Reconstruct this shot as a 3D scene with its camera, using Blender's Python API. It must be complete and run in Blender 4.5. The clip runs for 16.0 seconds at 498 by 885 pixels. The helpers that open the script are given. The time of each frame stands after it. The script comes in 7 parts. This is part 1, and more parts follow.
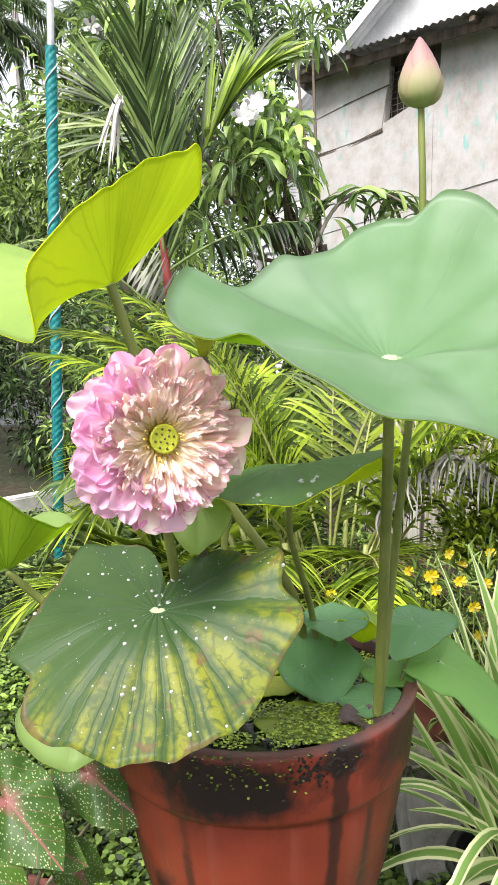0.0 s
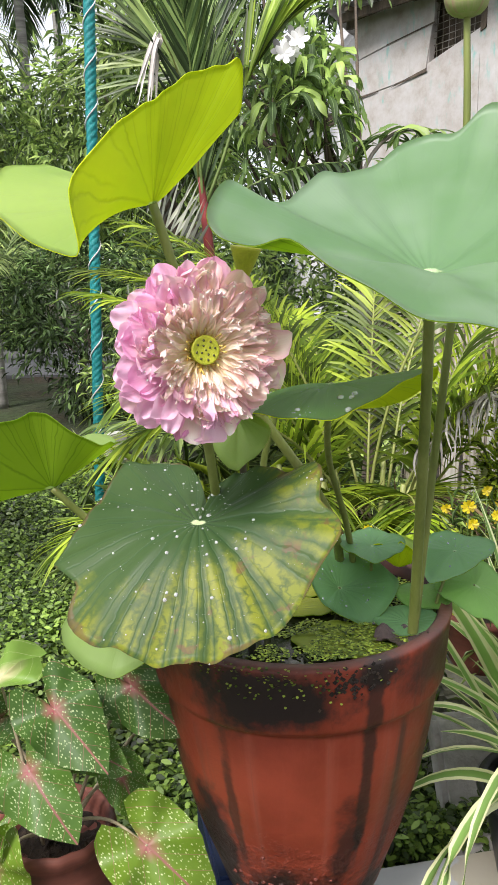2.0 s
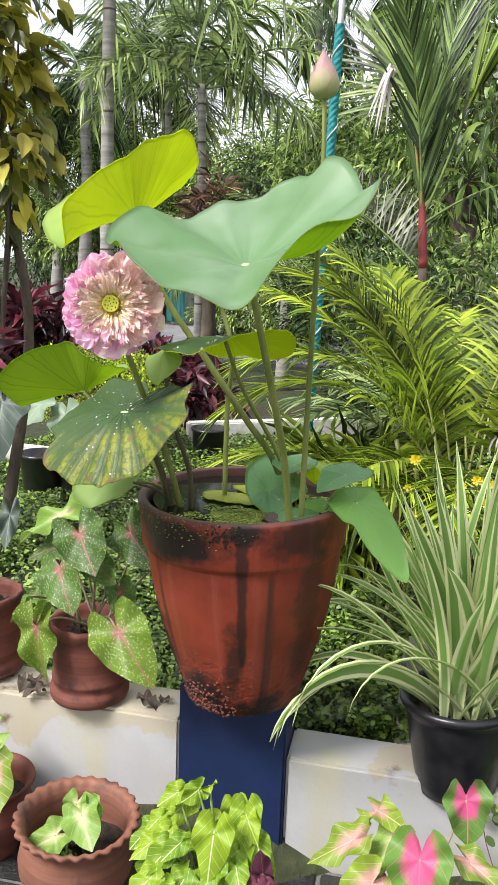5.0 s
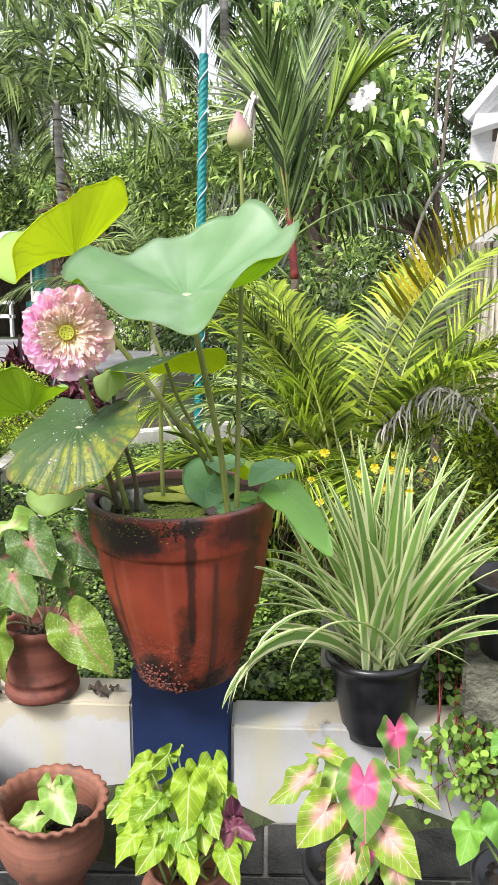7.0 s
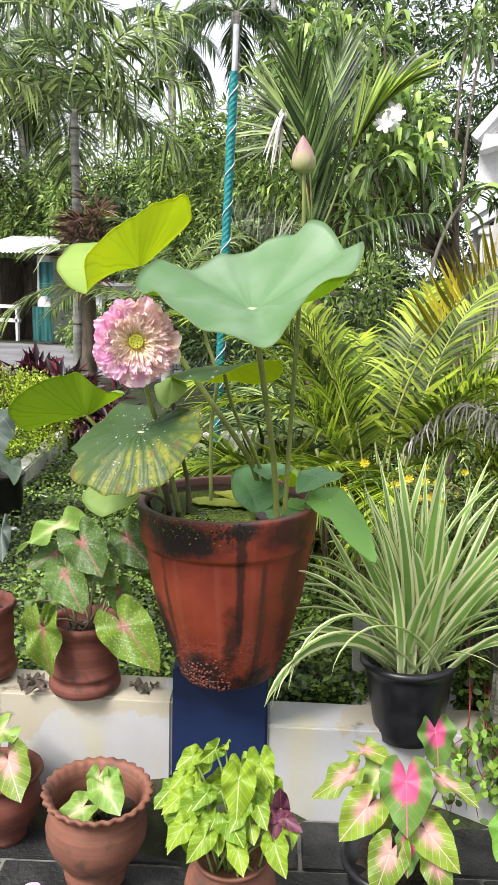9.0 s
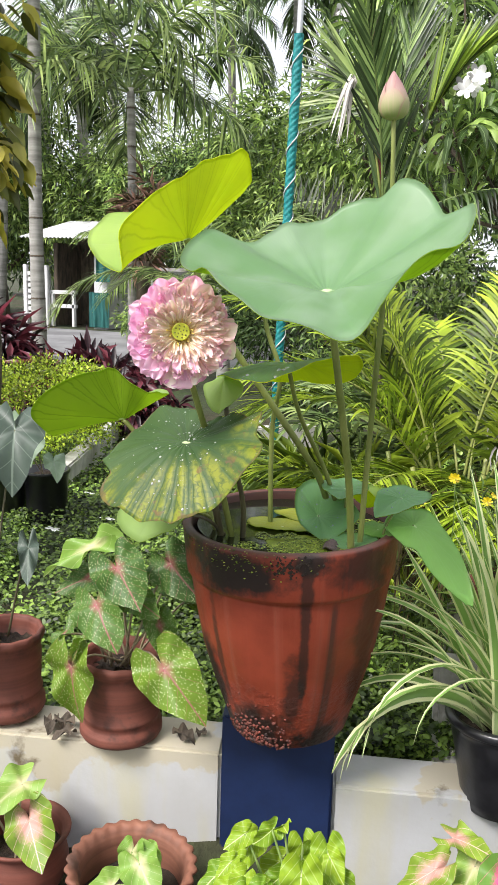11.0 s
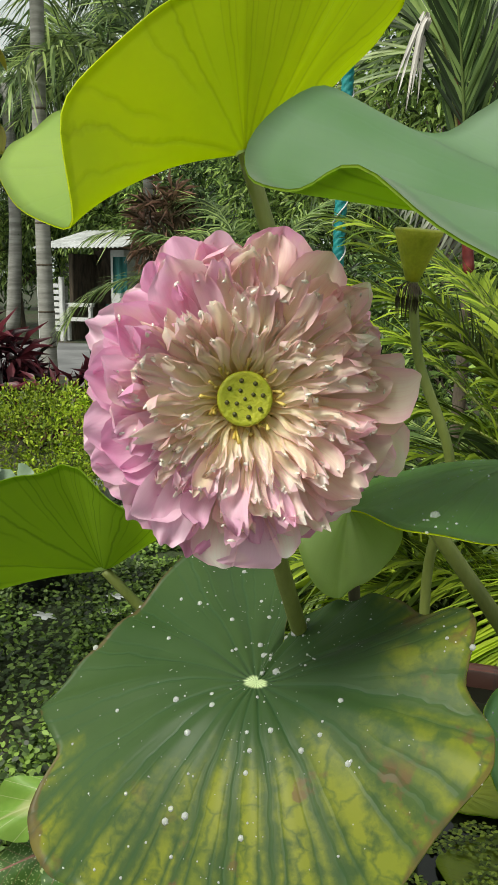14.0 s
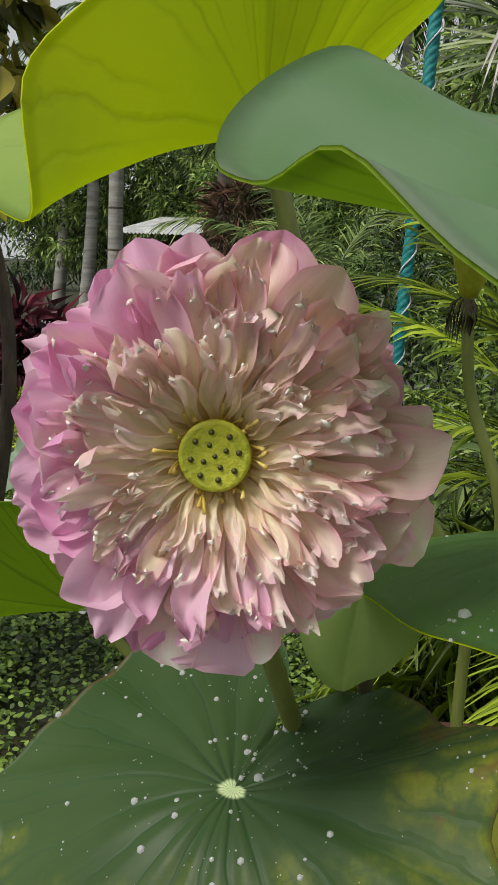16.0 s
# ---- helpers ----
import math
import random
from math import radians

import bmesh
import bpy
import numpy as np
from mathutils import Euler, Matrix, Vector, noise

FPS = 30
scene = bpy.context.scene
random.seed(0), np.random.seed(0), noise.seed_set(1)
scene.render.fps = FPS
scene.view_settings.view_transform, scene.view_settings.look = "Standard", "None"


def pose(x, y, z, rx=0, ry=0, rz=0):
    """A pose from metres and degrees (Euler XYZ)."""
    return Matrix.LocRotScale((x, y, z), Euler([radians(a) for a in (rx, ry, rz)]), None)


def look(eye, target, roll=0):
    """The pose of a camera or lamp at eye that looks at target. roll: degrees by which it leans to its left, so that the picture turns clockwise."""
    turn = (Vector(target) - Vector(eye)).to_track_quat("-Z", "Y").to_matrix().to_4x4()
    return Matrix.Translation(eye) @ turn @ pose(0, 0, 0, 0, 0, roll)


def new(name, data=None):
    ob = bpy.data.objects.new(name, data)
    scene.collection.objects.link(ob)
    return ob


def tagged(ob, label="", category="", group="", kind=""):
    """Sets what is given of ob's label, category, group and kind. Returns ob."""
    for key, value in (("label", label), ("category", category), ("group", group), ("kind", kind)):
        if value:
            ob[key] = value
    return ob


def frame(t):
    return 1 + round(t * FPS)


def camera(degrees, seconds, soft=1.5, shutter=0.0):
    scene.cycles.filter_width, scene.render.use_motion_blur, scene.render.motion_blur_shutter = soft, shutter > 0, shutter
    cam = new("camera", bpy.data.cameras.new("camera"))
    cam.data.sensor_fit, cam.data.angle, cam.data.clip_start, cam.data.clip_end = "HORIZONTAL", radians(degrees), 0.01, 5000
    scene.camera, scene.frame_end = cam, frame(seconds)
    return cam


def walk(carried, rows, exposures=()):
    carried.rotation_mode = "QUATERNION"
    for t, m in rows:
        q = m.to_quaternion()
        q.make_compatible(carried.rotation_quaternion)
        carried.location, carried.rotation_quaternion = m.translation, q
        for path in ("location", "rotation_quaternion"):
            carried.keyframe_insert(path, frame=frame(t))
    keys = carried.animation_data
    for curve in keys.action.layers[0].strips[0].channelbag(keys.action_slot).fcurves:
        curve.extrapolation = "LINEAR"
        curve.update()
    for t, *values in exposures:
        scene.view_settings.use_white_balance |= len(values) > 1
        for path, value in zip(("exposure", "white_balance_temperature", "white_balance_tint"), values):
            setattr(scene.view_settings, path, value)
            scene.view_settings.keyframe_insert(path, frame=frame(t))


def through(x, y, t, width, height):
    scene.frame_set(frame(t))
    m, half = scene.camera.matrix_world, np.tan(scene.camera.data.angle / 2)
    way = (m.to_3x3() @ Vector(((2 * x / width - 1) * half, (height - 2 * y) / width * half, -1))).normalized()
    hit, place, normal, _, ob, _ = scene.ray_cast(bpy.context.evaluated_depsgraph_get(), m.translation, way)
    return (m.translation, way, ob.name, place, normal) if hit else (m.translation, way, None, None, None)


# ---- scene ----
cam = camera(33.7, 16.0, 1.0)
METRES, EYE, TILT, LEAN, TURN = 3.0, 1.35, -9.0, 0.5, 0.0
ROWS = [
    (0.0, 0.0, 0.0, 0.0, 0.0, 0.0, -0.0),
    (0.5, -0.0008, 0.0036, -0.0016, -0.53, -0.51, 0.76),
    (1.0, -0.0033, 0.0036, -0.0075, -0.15, -1.26, 0.94),
    (1.5, -0.007, 0.0018, -0.0147, 0.54, -2.26, 0.73),
    (2.0, -0.0007, -0.005, -0.0144, 2.61, -3.18, -0.25),
    (2.5, 0.0486, -0.0169, -0.0131, 9.84, -4.25, -2.82),
    (3.0, 0.0948, -0.0354, -0.0127, 14.97, -4.65, -4.59),
    (3.5, 0.1372, -0.0762, -0.0283, 18.22, -4.45, -6.08),
    (6.0, 0.2961, -0.1388, -0.0337, 28.0, -4.19, -5.77),
    (6.5, 0.2767, -0.1638, -0.0317, 21.1, -3.44, -3.99),
    (7.0, 0.2436, -0.2189, -0.0365, 16.31, -2.99, -3.07),
    (7.5, 0.233, -0.2404, -0.0368, 15.1, -2.38, -3.25),
    (8.0, 0.2285, -0.2474, -0.0379, 14.72, -1.88, -3.35),
    (8.5, 0.2193, -0.2543, -0.0392, 15.2, -1.84, -3.83),
    (9.0, 0.2094, -0.2571, -0.0399, 16.03, -2.26, -4.65),
    (11.5, 0.1354, -0.0958, -0.0215, 20.23, -3.58, -5.15),
    (12.0, 0.0951, -0.0468, -0.0102, 18.8, -3.39, -4.9),
    (12.5, 0.078, -0.0099, -0.0082, 18.71, -3.36, -4.75),
    (13.0, 0.0647, 0.0704, 0.0043, 20.76, -3.46, -4.94),
    (13.5, 0.0463, 0.1077, 0.0045, 21.76, -3.42, -5.01),
    (14.0, 0.0271, 0.1338, 0.0011, 21.47, -2.98, -4.2),
    (14.5, 0.0229, 0.1457, 0.0015, 22.11, -3.04, -4.35),
    (15.0, 0.0197, 0.1578, 0.0087, 23.91, -3.28, -5.66),
    (15.5, 0.024, 0.1659, 0.0087, 25.51, -3.39, -6.6),
    (16.0, 0.0246, 0.1725, 0.0115, 26.17, -4.04, -7.3),
]
walk(cam, [(t, pose(0, 0, EYE, TILT, LEAN, TURN) @ pose(METRES * x, METRES * y, METRES * z, 90 + pitch, roll, yaw)) for t, x, y, z, yaw, pitch, roll in ROWS],
     [(0, 0.25, 6350, 15), (0.6, 0.25, 6350, 15), (1, 0.1, 6350, 15), (1.5, -0.35, 6400, 13), (2, -0.05, 6350, 15), (2.5, -0.1, 6400, 13), (3, -0.28, 6400, 13), (3.5, 0.05, 6350, 15), (6, 0.12, 6350, 15), (6.5, -0.2, 6350, 15), (7, 0.34, 6350, 15), (7.5, 0.44, 6350, 15), (8.5, 0.36, 6350, 15), (9, 0.16, 6350, 15), (11.5, 0.15, 6400, 13), (12, -0.12, 6400, 13), (12.5, -0.25, 6400, 13), (13, -0.68, 6700, 1), (13.5, -0.68, 6700, 1), (14, -0.62, 6700, 1), (15, -0.82, 6700, 1), (15.5, -0.7, 6700, 1), (16, -1.0, 6600, 9)])

# ---- light: bright overcast sky with a weak, wide sun ----
world = bpy.data.worlds.new("overcast_sky")
scene.world = world
world.use_nodes = True
_wn, _wl = world.node_tree.nodes, world.node_tree.links
_sky = _wn.new("ShaderNodeTexSky")
_sky.sky_type = 'NISHITA'
_sky.sun_disc = False
_sky.sun_elevation = radians(50)
_sky.sun_rotation = radians(-153)
_sky.dust_density = 4.0
_sc = _wn.new("ShaderNodeMix")
_sc.data_type = 'RGBA'
_sc.blend_type = 'MULTIPLY'
_sc.inputs[0].default_value = 1.0
_sc.inputs[7].default_value = (0.1, 0.1, 0.1, 1)
_cl = _wn.new("ShaderNodeMix")
_cl.data_type = 'RGBA'
_cl.inputs[0].default_value = 0.85
_cl.inputs[7].default_value = (1.0, 1.03, 1.06, 1)
_wl.new(_sky.outputs[0], _sc.inputs[6])
_wl.new(_sc.outputs[2], _cl.inputs[6])
_wl.new(_cl.outputs[2], _wn["Background"].inputs[0])
_wn["Background"].inputs[1].default_value = 1.2
_sun = bpy.data.lights.new("sun", 'SUN')
_sun.energy, _sun.angle, _sun.color = 5.8, radians(22), (1.0, 0.96, 0.9)
sun = new("sun", _sun)
sun.matrix_world = look((-2.4, -4.2, 5.8), (0, 0, 0))

# ---- mesh tools ----
rng = np.random.default_rng(7)


class Build:
    """Collects vertices, faces, uv and material slots, and makes one mesh object."""

    def __init__(self):
        self.v, self.f, self.uv, self.m, self.n, self.flat = [], [], [], [], 0, []

    def add(self, verts, faces, uv=None, slot=0):
        verts = np.asarray(verts, float).reshape(-1, 3)
        self.v.append(verts)
        self.uv.append(np.zeros((len(verts), 2)) if uv is None else np.asarray(uv, float).reshape(-1, 2))
        if isinstance(faces, np.ndarray):
            faces = (faces + self.n).tolist()
        else:
            faces = [[i + self.n for i in f] for f in faces]
        self.f += faces
        self.m += [slot] * len(faces)
        self.n += len(verts)
        return self

    def mesh(self, name, mats, smooth=True):
        shade = np.full(len(self.f), smooth)
        shade[self.flat] = False
        me = bpy.data.meshes.new(name)
        v, uv = np.concatenate(self.v), np.concatenate(self.uv)
        me.from_pydata(v.tolist(), [], self.f)
        loops = np.empty(len(me.loops), dtype=np.int32)
        me.loops.foreach_get("vertex_index", loops)
        layer = me.uv_layers.new(name="uv")
        layer.data.foreach_set("uv", uv[loops].ravel())
        for m in mats if isinstance(mats, (list, tuple)) else [mats]:
            me.materials.append(m)
        me.polygons.foreach_set("material_index", np.array(self.m, dtype=np.int32))
        me.polygons.foreach_set("use_smooth", shade)
        me.update()
        return me


def part(name, build, mats, parent=None, label="", smooth=True):
    me = build.mesh(name, mats, smooth) if isinstance(build, Build) else build
    ob = new(name, me)
    if parent is not None:
        ob.parent = parent
    return tagged(ob, label)


def thing(name, label, category, at=(0, 0, 0), group="", kind=""):
    ob = new(name)
    ob.empty_display_size = 0.05
    ob.location = at
    return tagged(ob, label, category, group, kind)


def under(ob, child):
    """Hangs child below ob, keeping its place in the world."""
    child.parent = ob
    child.matrix_parent_inverse = Matrix.Translation(ob.location).inverted()
    return child


def unit(v):
    v = np.asarray(v, float)
    return v / (np.linalg.norm(v, axis=-1, keepdims=True) + 1e-12)


def spline(pts, n=24):
    """A smooth line through the points."""
    p = np.asarray(pts, float)
    if len(p) == 2:
        return p[0] + (p[1] - p[0]) * np.linspace(0, 1, n)[:, None]
    q = np.vstack([2 * p[0] - p[1], p, 2 * p[-1] - p[-2]])
    out = []
    for t in np.linspace(0, len(p) - 1 - 1e-9, n):
        i, s = int(t), t - int(t)
        a, b, c, d = q[i], q[i + 1], q[i + 2], q[i + 3]
        out.append(0.5 * (2 * b + (c - a) * s + (2 * a - 5 * b + 4 * c - d) * s * s + (3 * b - a - 3 * c + d) * s ** 3))
    return np.array(out)


def grid_faces(nu, nv, closed=False):
    i, j = np.meshgrid(np.arange(nu - 1), np.arange(nv if closed else nv - 1), indexing="ij")
    k = (j + 1) % nv
    return np.stack([i * nv + j, i * nv + k, (i + 1) * nv + k, (i + 1) * nv + j], -1).reshape(-1, 4)


def tube(b, pts, radii, sides=8, n=20, slot=0, caps=True, wob=0.0):
    line = spline(pts, n)
    r = np.interp(np.linspace(0, 1, n), np.linspace(0, 1, len(np.atleast_1d(radii))), np.atleast_1d(radii))
    if wob:
        r = r * (1 + wob * rng.normal(size=n))
    tan = unit(np.gradient(line, axis=0))
    ref = np.array([1.0, 0.13, 0.07]) if abs(tan[:, 0]).max() < 0.9 else np.array([0.1, 0.2, 1.0])
    e1 = unit(np.cross(tan, ref))
    e2 = np.cross(tan, e1)
    a = np.linspace(0, 2 * np.pi, sides, endpoint=False)
    v = line[:, None] + r[:, None, None] * (np.cos(a)[None, :, None] * e1[:, None] + np.sin(a)[None, :, None] * e2[:, None])
    uv = np.stack(np.broadcast_arrays((a / 6.2832)[None, :], np.linspace(0, 1, n)[:, None]), -1)
    start = b.n
    b.add(v, grid_faces(n, sides, True), uv, slot)
    if caps:
        b.f += [[start + k for k in range(sides)][::-1], [start + (n - 1) * sides + k for k in range(sides)]]
        b.m += [slot, slot]
    return line


def lathe(b, profile, sides=64, ripple=None, slot=0, centre=(0, 0, 0)):
    """Turns (radius, height) pairs round z; ripple(angle, k) scales ring k."""
    a = np.linspace(0, 2 * np.pi, sides, endpoint=False) + np.pi / 2
    rows = []
    for k, (r, z) in enumerate(profile):
        s = ripple(a, k) if ripple else np.ones(sides)
        rows.append(np.stack([r * s * np.cos(a), r * s * np.sin(a), np.full(sides, z)], -1))
    v = np.array(rows) + np.array(centre)
    uv = np.stack(np.broadcast_arrays((a / 6.2832 - 0.25)[None, :], np.linspace(0, 1, len(profile))[:, None]), -1)
    b.add(v, grid_faces(len(profile), sides, True)[:, ::-1], uv, slot)
    return b


def block(b, x0, x1, y0, y1, z0, z1, slot=0, bevel=0.0):
    bm = bmesh.new()
    bmesh.ops.create_cube(bm, size=1)
    for w in bm.verts:
        w.co = Vector(((x0 + x1) / 2 + w.co.x * (x1 - x0), (y0 + y1) / 2 + w.co.y * (y1 - y0), (z0 + z1) / 2 + w.co.z * (z1 - z0)))
    if bevel:
        bmesh.ops.bevel(bm, geom=bm.edges[:], offset=bevel, segments=2, affect='EDGES')
    bm.verts.index_update()
    b.flat += range(len(b.f), len(b.f) + len(bm.faces))
    b.add([w.co[:] for w in bm.verts], [[w.index for w in f.verts] for f in bm.faces], None, slot)
    bm.free()
    return b


# one small folded leaf: base, left, middle, right, tip
LEAF = np.array([(0, 0, 0), (-0.5, 0.45, 0.12), (0, 0.5, 0), (0.5, 0.45, 0.12), (0, 1, -0.12)])
LEAF_F = np.array([(0, 2, 1), (0, 3, 2), (1, 2, 4), (2, 3, 4)])
LEAF_UV = np.array([(0.5, 0), (0, 0.45), (0.5, 0.5), (1, 0.45), (0.5, 1)])


def leaves(b, pos, along, up, length, width, slot=0):
    """Many small folded leaves at once."""
    y = unit(along)
    x = unit(np.cross(y, unit(up)))
    z = np.cross(x, y)
    ln, wd = np.broadcast_to(length, len(pos)), np.broadcast_to(width, len(pos))
    v = pos[:, None] + LEAF[None, :, :1] * (x * wd[:, None])[:, None] + LEAF[None, :, 1:2] * (y * ln[:, None])[:, None] + LEAF[None, :, 2:] * (z * ln[:, None])[:, None]
    f = (LEAF_F[None] + 5 * np.arange(len(pos))[:, None, None]).reshape(-1, 3)
    b.add(v, f, np.tile(LEAF_UV, (len(pos), 1)), slot)
    return b


ROUND = np.array([(0, 0, 0), (-0.38, 0.22, 0.06), (-0.5, 0.58, 0.08), (-0.26, 0.9, 0.0), (0, 1, -0.05), (0.26, 0.9, 0.0), (0.5, 0.58, 0.08), (0.38, 0.22, 0.06)])


def round_leaves(b, pos, along, up, length, width, slot=0):
    """Many small rounded leaves at once."""
    y = unit(along)
    x = unit(np.cross(y, unit(up)))
    z = np.cross(x, y)
    ln, wd = np.broadcast_to(length, len(pos)), np.broadcast_to(width, len(pos))
    v = pos[:, None] + ROUND[None, :, :1] * (x * wd[:, None])[:, None] + ROUND[None, :, 1:2] * (y * ln[:, None])[:, None] + ROUND[None, :, 2:] * (z * ln[:, None])[:, None]
    f = (np.arange(8)[None] + 8 * np.arange(len(pos))[:, None])
    b.add(v, f, np.tile(ROUND[:, :2] * [1, 1] + [0.5, 0], (len(pos), 1)), slot)
    return b


OVATE = np.array([(0, 0, 0), (-0.28, 0.14, 0.04), (-0.48, 0.38, 0.07), (-0.38, 0.64, 0.03), (-0.16, 0.86, -0.04), (0, 1, -0.14), (0.16, 0.86, -0.04), (0.38, 0.64, 0.03), (0.48, 0.38, 0.07), (0.28, 0.14, 0.04)])


def ovate_leaves(b, pos, along, up, length, width, slot=0):
    """Many ovate leaves with a drawn-out tip."""
    y = unit(along)
    x = unit(np.cross(y, unit(up)))
    z = np.cross(x, y)
    ln, wd = np.broadcast_to(length, len(pos)), np.broadcast_to(width, len(pos))
    v = pos[:, None] + OVATE[None, :, :1] * (x * wd[:, None])[:, None] + OVATE[None, :, 1:2] * (y * ln[:, None])[:, None] + OVATE[None, :, 2:] * (z * ln[:, None])[:, None]
    k = 10 * np.arange(len(pos))[:, None, None]
    b.add(v, (np.array([(0, 5, 4, 3), (0, 3, 2, 1), (0, 9, 8, 7), (0, 7, 6, 5)])[None] + k).reshape(-1, 4), np.tile(OVATE[:, :2] + [0.5, 0], (len(pos), 1)), slot)
    return b


def crown(b, centre, size, clumps, per, length, width, droop=0.3, clump=0.18, slot=0, hollow=0.55, seed=1, maker=leaves):
    """Clumps of leaves through an ellipsoid, thicker towards its skin, each clump bursting outward."""
    g = np.random.default_rng(seed)
    d = unit(g.normal(size=(clumps, 3)))
    c = np.array(centre) + d * (hollow + (1 - hollow) * g.random((clumps, 1)) ** 0.7) * np.array(size)
    c += g.normal(size=c.shape) * 0.06 * np.array(size)
    idx = np.repeat(np.arange(clumps), per)
    e = unit(g.normal(size=(len(idx), 3)) + 0.7 * d[idx])
    p = c[idx] + e * clump * g.random((len(idx), 1))
    al = e + np.array([0, 0, -droop]) + 0.3 * g.normal(size=e.shape)
    up = np.array([0, 0, 1.0]) + 0.45 * g.normal(size=e.shape)
    s = 0.7 + 0.6 * g.random(len(idx))
    return maker(b, p, al, up, length * s, width * s, slot)


def blade(b, line, width, normal, fold=0.15, slot=0, cross=2, profile=None, v0=0.0):
    """A long leaf along a line; profile gives its width from base to tip."""
    n = len(line)
    t = np.linspace(0, 1, n)
    w = width * (np.interp(t, [0, 0.12, 0.45, 0.8, 1], [0.45, 0.8, 1, 0.62, 0.03]) if profile is None else profile(t))
    tan = unit(np.gradient(line, axis=0))
    side = unit(np.cross(tan, np.broadcast_to(normal, line.shape)))
    nor = np.cross(side, tan)
    q = np.linspace(-1, 1, 2 * cross - 1)
    v = line[:, None] + q[None, :, None] * (w[:, None] * side)[:, None] * 0.5 + np.abs(q)[None, :, None] * (w[:, None] * nor)[:, None] * fold
    uv = np.stack(np.broadcast_arrays((q * 0.5 + 0.5)[None, :], (v0 + t)[:, None]), -1)
    b.add(v, grid_faces(n, len(q)), uv, slot)
    return b


def frond(b, base, azimuth, length, rise, droop, pairs=34, leaflet=0.32, width=0.022, angle=55, hang=0.35, lift=0.25, rachis=0.009, bare=0.15, jitter=0.08, seg=5, twist=0.0, plume=0.1, limp=0.3):
    """A feather palm frond: a tapering arched rib (slot 1) with leaflets on both sides (slot 0). azimuth, rise in degrees."""
    a, e = radians(azimuth), radians(rise)
    t = np.linspace(0, 1, 26)
    ang = e - droop * t ** 1.4
    step = np.stack([np.cos(ang) * np.cos(a + twist * t), np.cos(ang) * np.sin(a + twist * t), np.sin(ang)], -1) * length / 25
    line = np.array(base) + np.vstack([np.zeros(3), np.cumsum(step[:-1], 0)])
    tube(b, line, [rachis, rachis * 0.7, rachis * 0.2], 5, 16, 1)
    tan = unit(np.gradient(line, axis=0))
    side = unit(np.cross(tan, [0, 0, 1.0]))
    nor = np.cross(side, tan)
    u = np.linspace(0, 1, seg)
    for i in range(pairs):
        f = bare + (1 - bare) * (i + 0.5) / pairs
        k = f * 25
        j = min(int(k), 24)
        p = line[j] + (line[j + 1] - line[j]) * (k - j)
        ln = leaflet * (0.45 + 0.55 * math.sin(math.pi * min(1, 0.18 + 0.78 * f))) * (1 + jitter * rng.normal())
        an = radians(angle * (1.1 - 0.45 * f) + 4 * rng.normal())
        for s in (-1, 1):
            d = math.cos(an) * tan[j] + math.sin(an) * (s * side[j] + (lift + plume * rng.normal()) * nor[j])
            d = d / np.linalg.norm(d)
            q = p + d * (ln * u)[:, None] - np.array([0, 0, 1.0]) * (hang * ln * u ** 2 * (1 + limp * rng.normal()))[:, None]
            blade(b, q, width * (0.8 + 0.4 * rng.random()), nor[j] + 0.3 * s * side[j], 0.12, 0, 2, lambda x: np.interp(x, [0, 0.2, 0.6, 1], [0.5, 1, 0.8, 0.05]))
    return line


def around(keys, n, half=6.0):
    """Smooth periodic values at n angles from (degrees, value, ...) rows."""
    k = np.array(sorted(keys), float)
    a = np.linspace(0, 360, n, endpoint=False)
    out = []
    for c in range(1, k.shape[1]):
        y = np.interp(a, k[:, 0], k[:, c], period=360)
        w = np.hanning(2 * int(half * n / 360) + 3)
        w /= w.sum()
        h = len(w) // 2
        out.append(np.convolve(np.r_[y[-h:], y, y[:h]], w, "valid"))
    return a, out


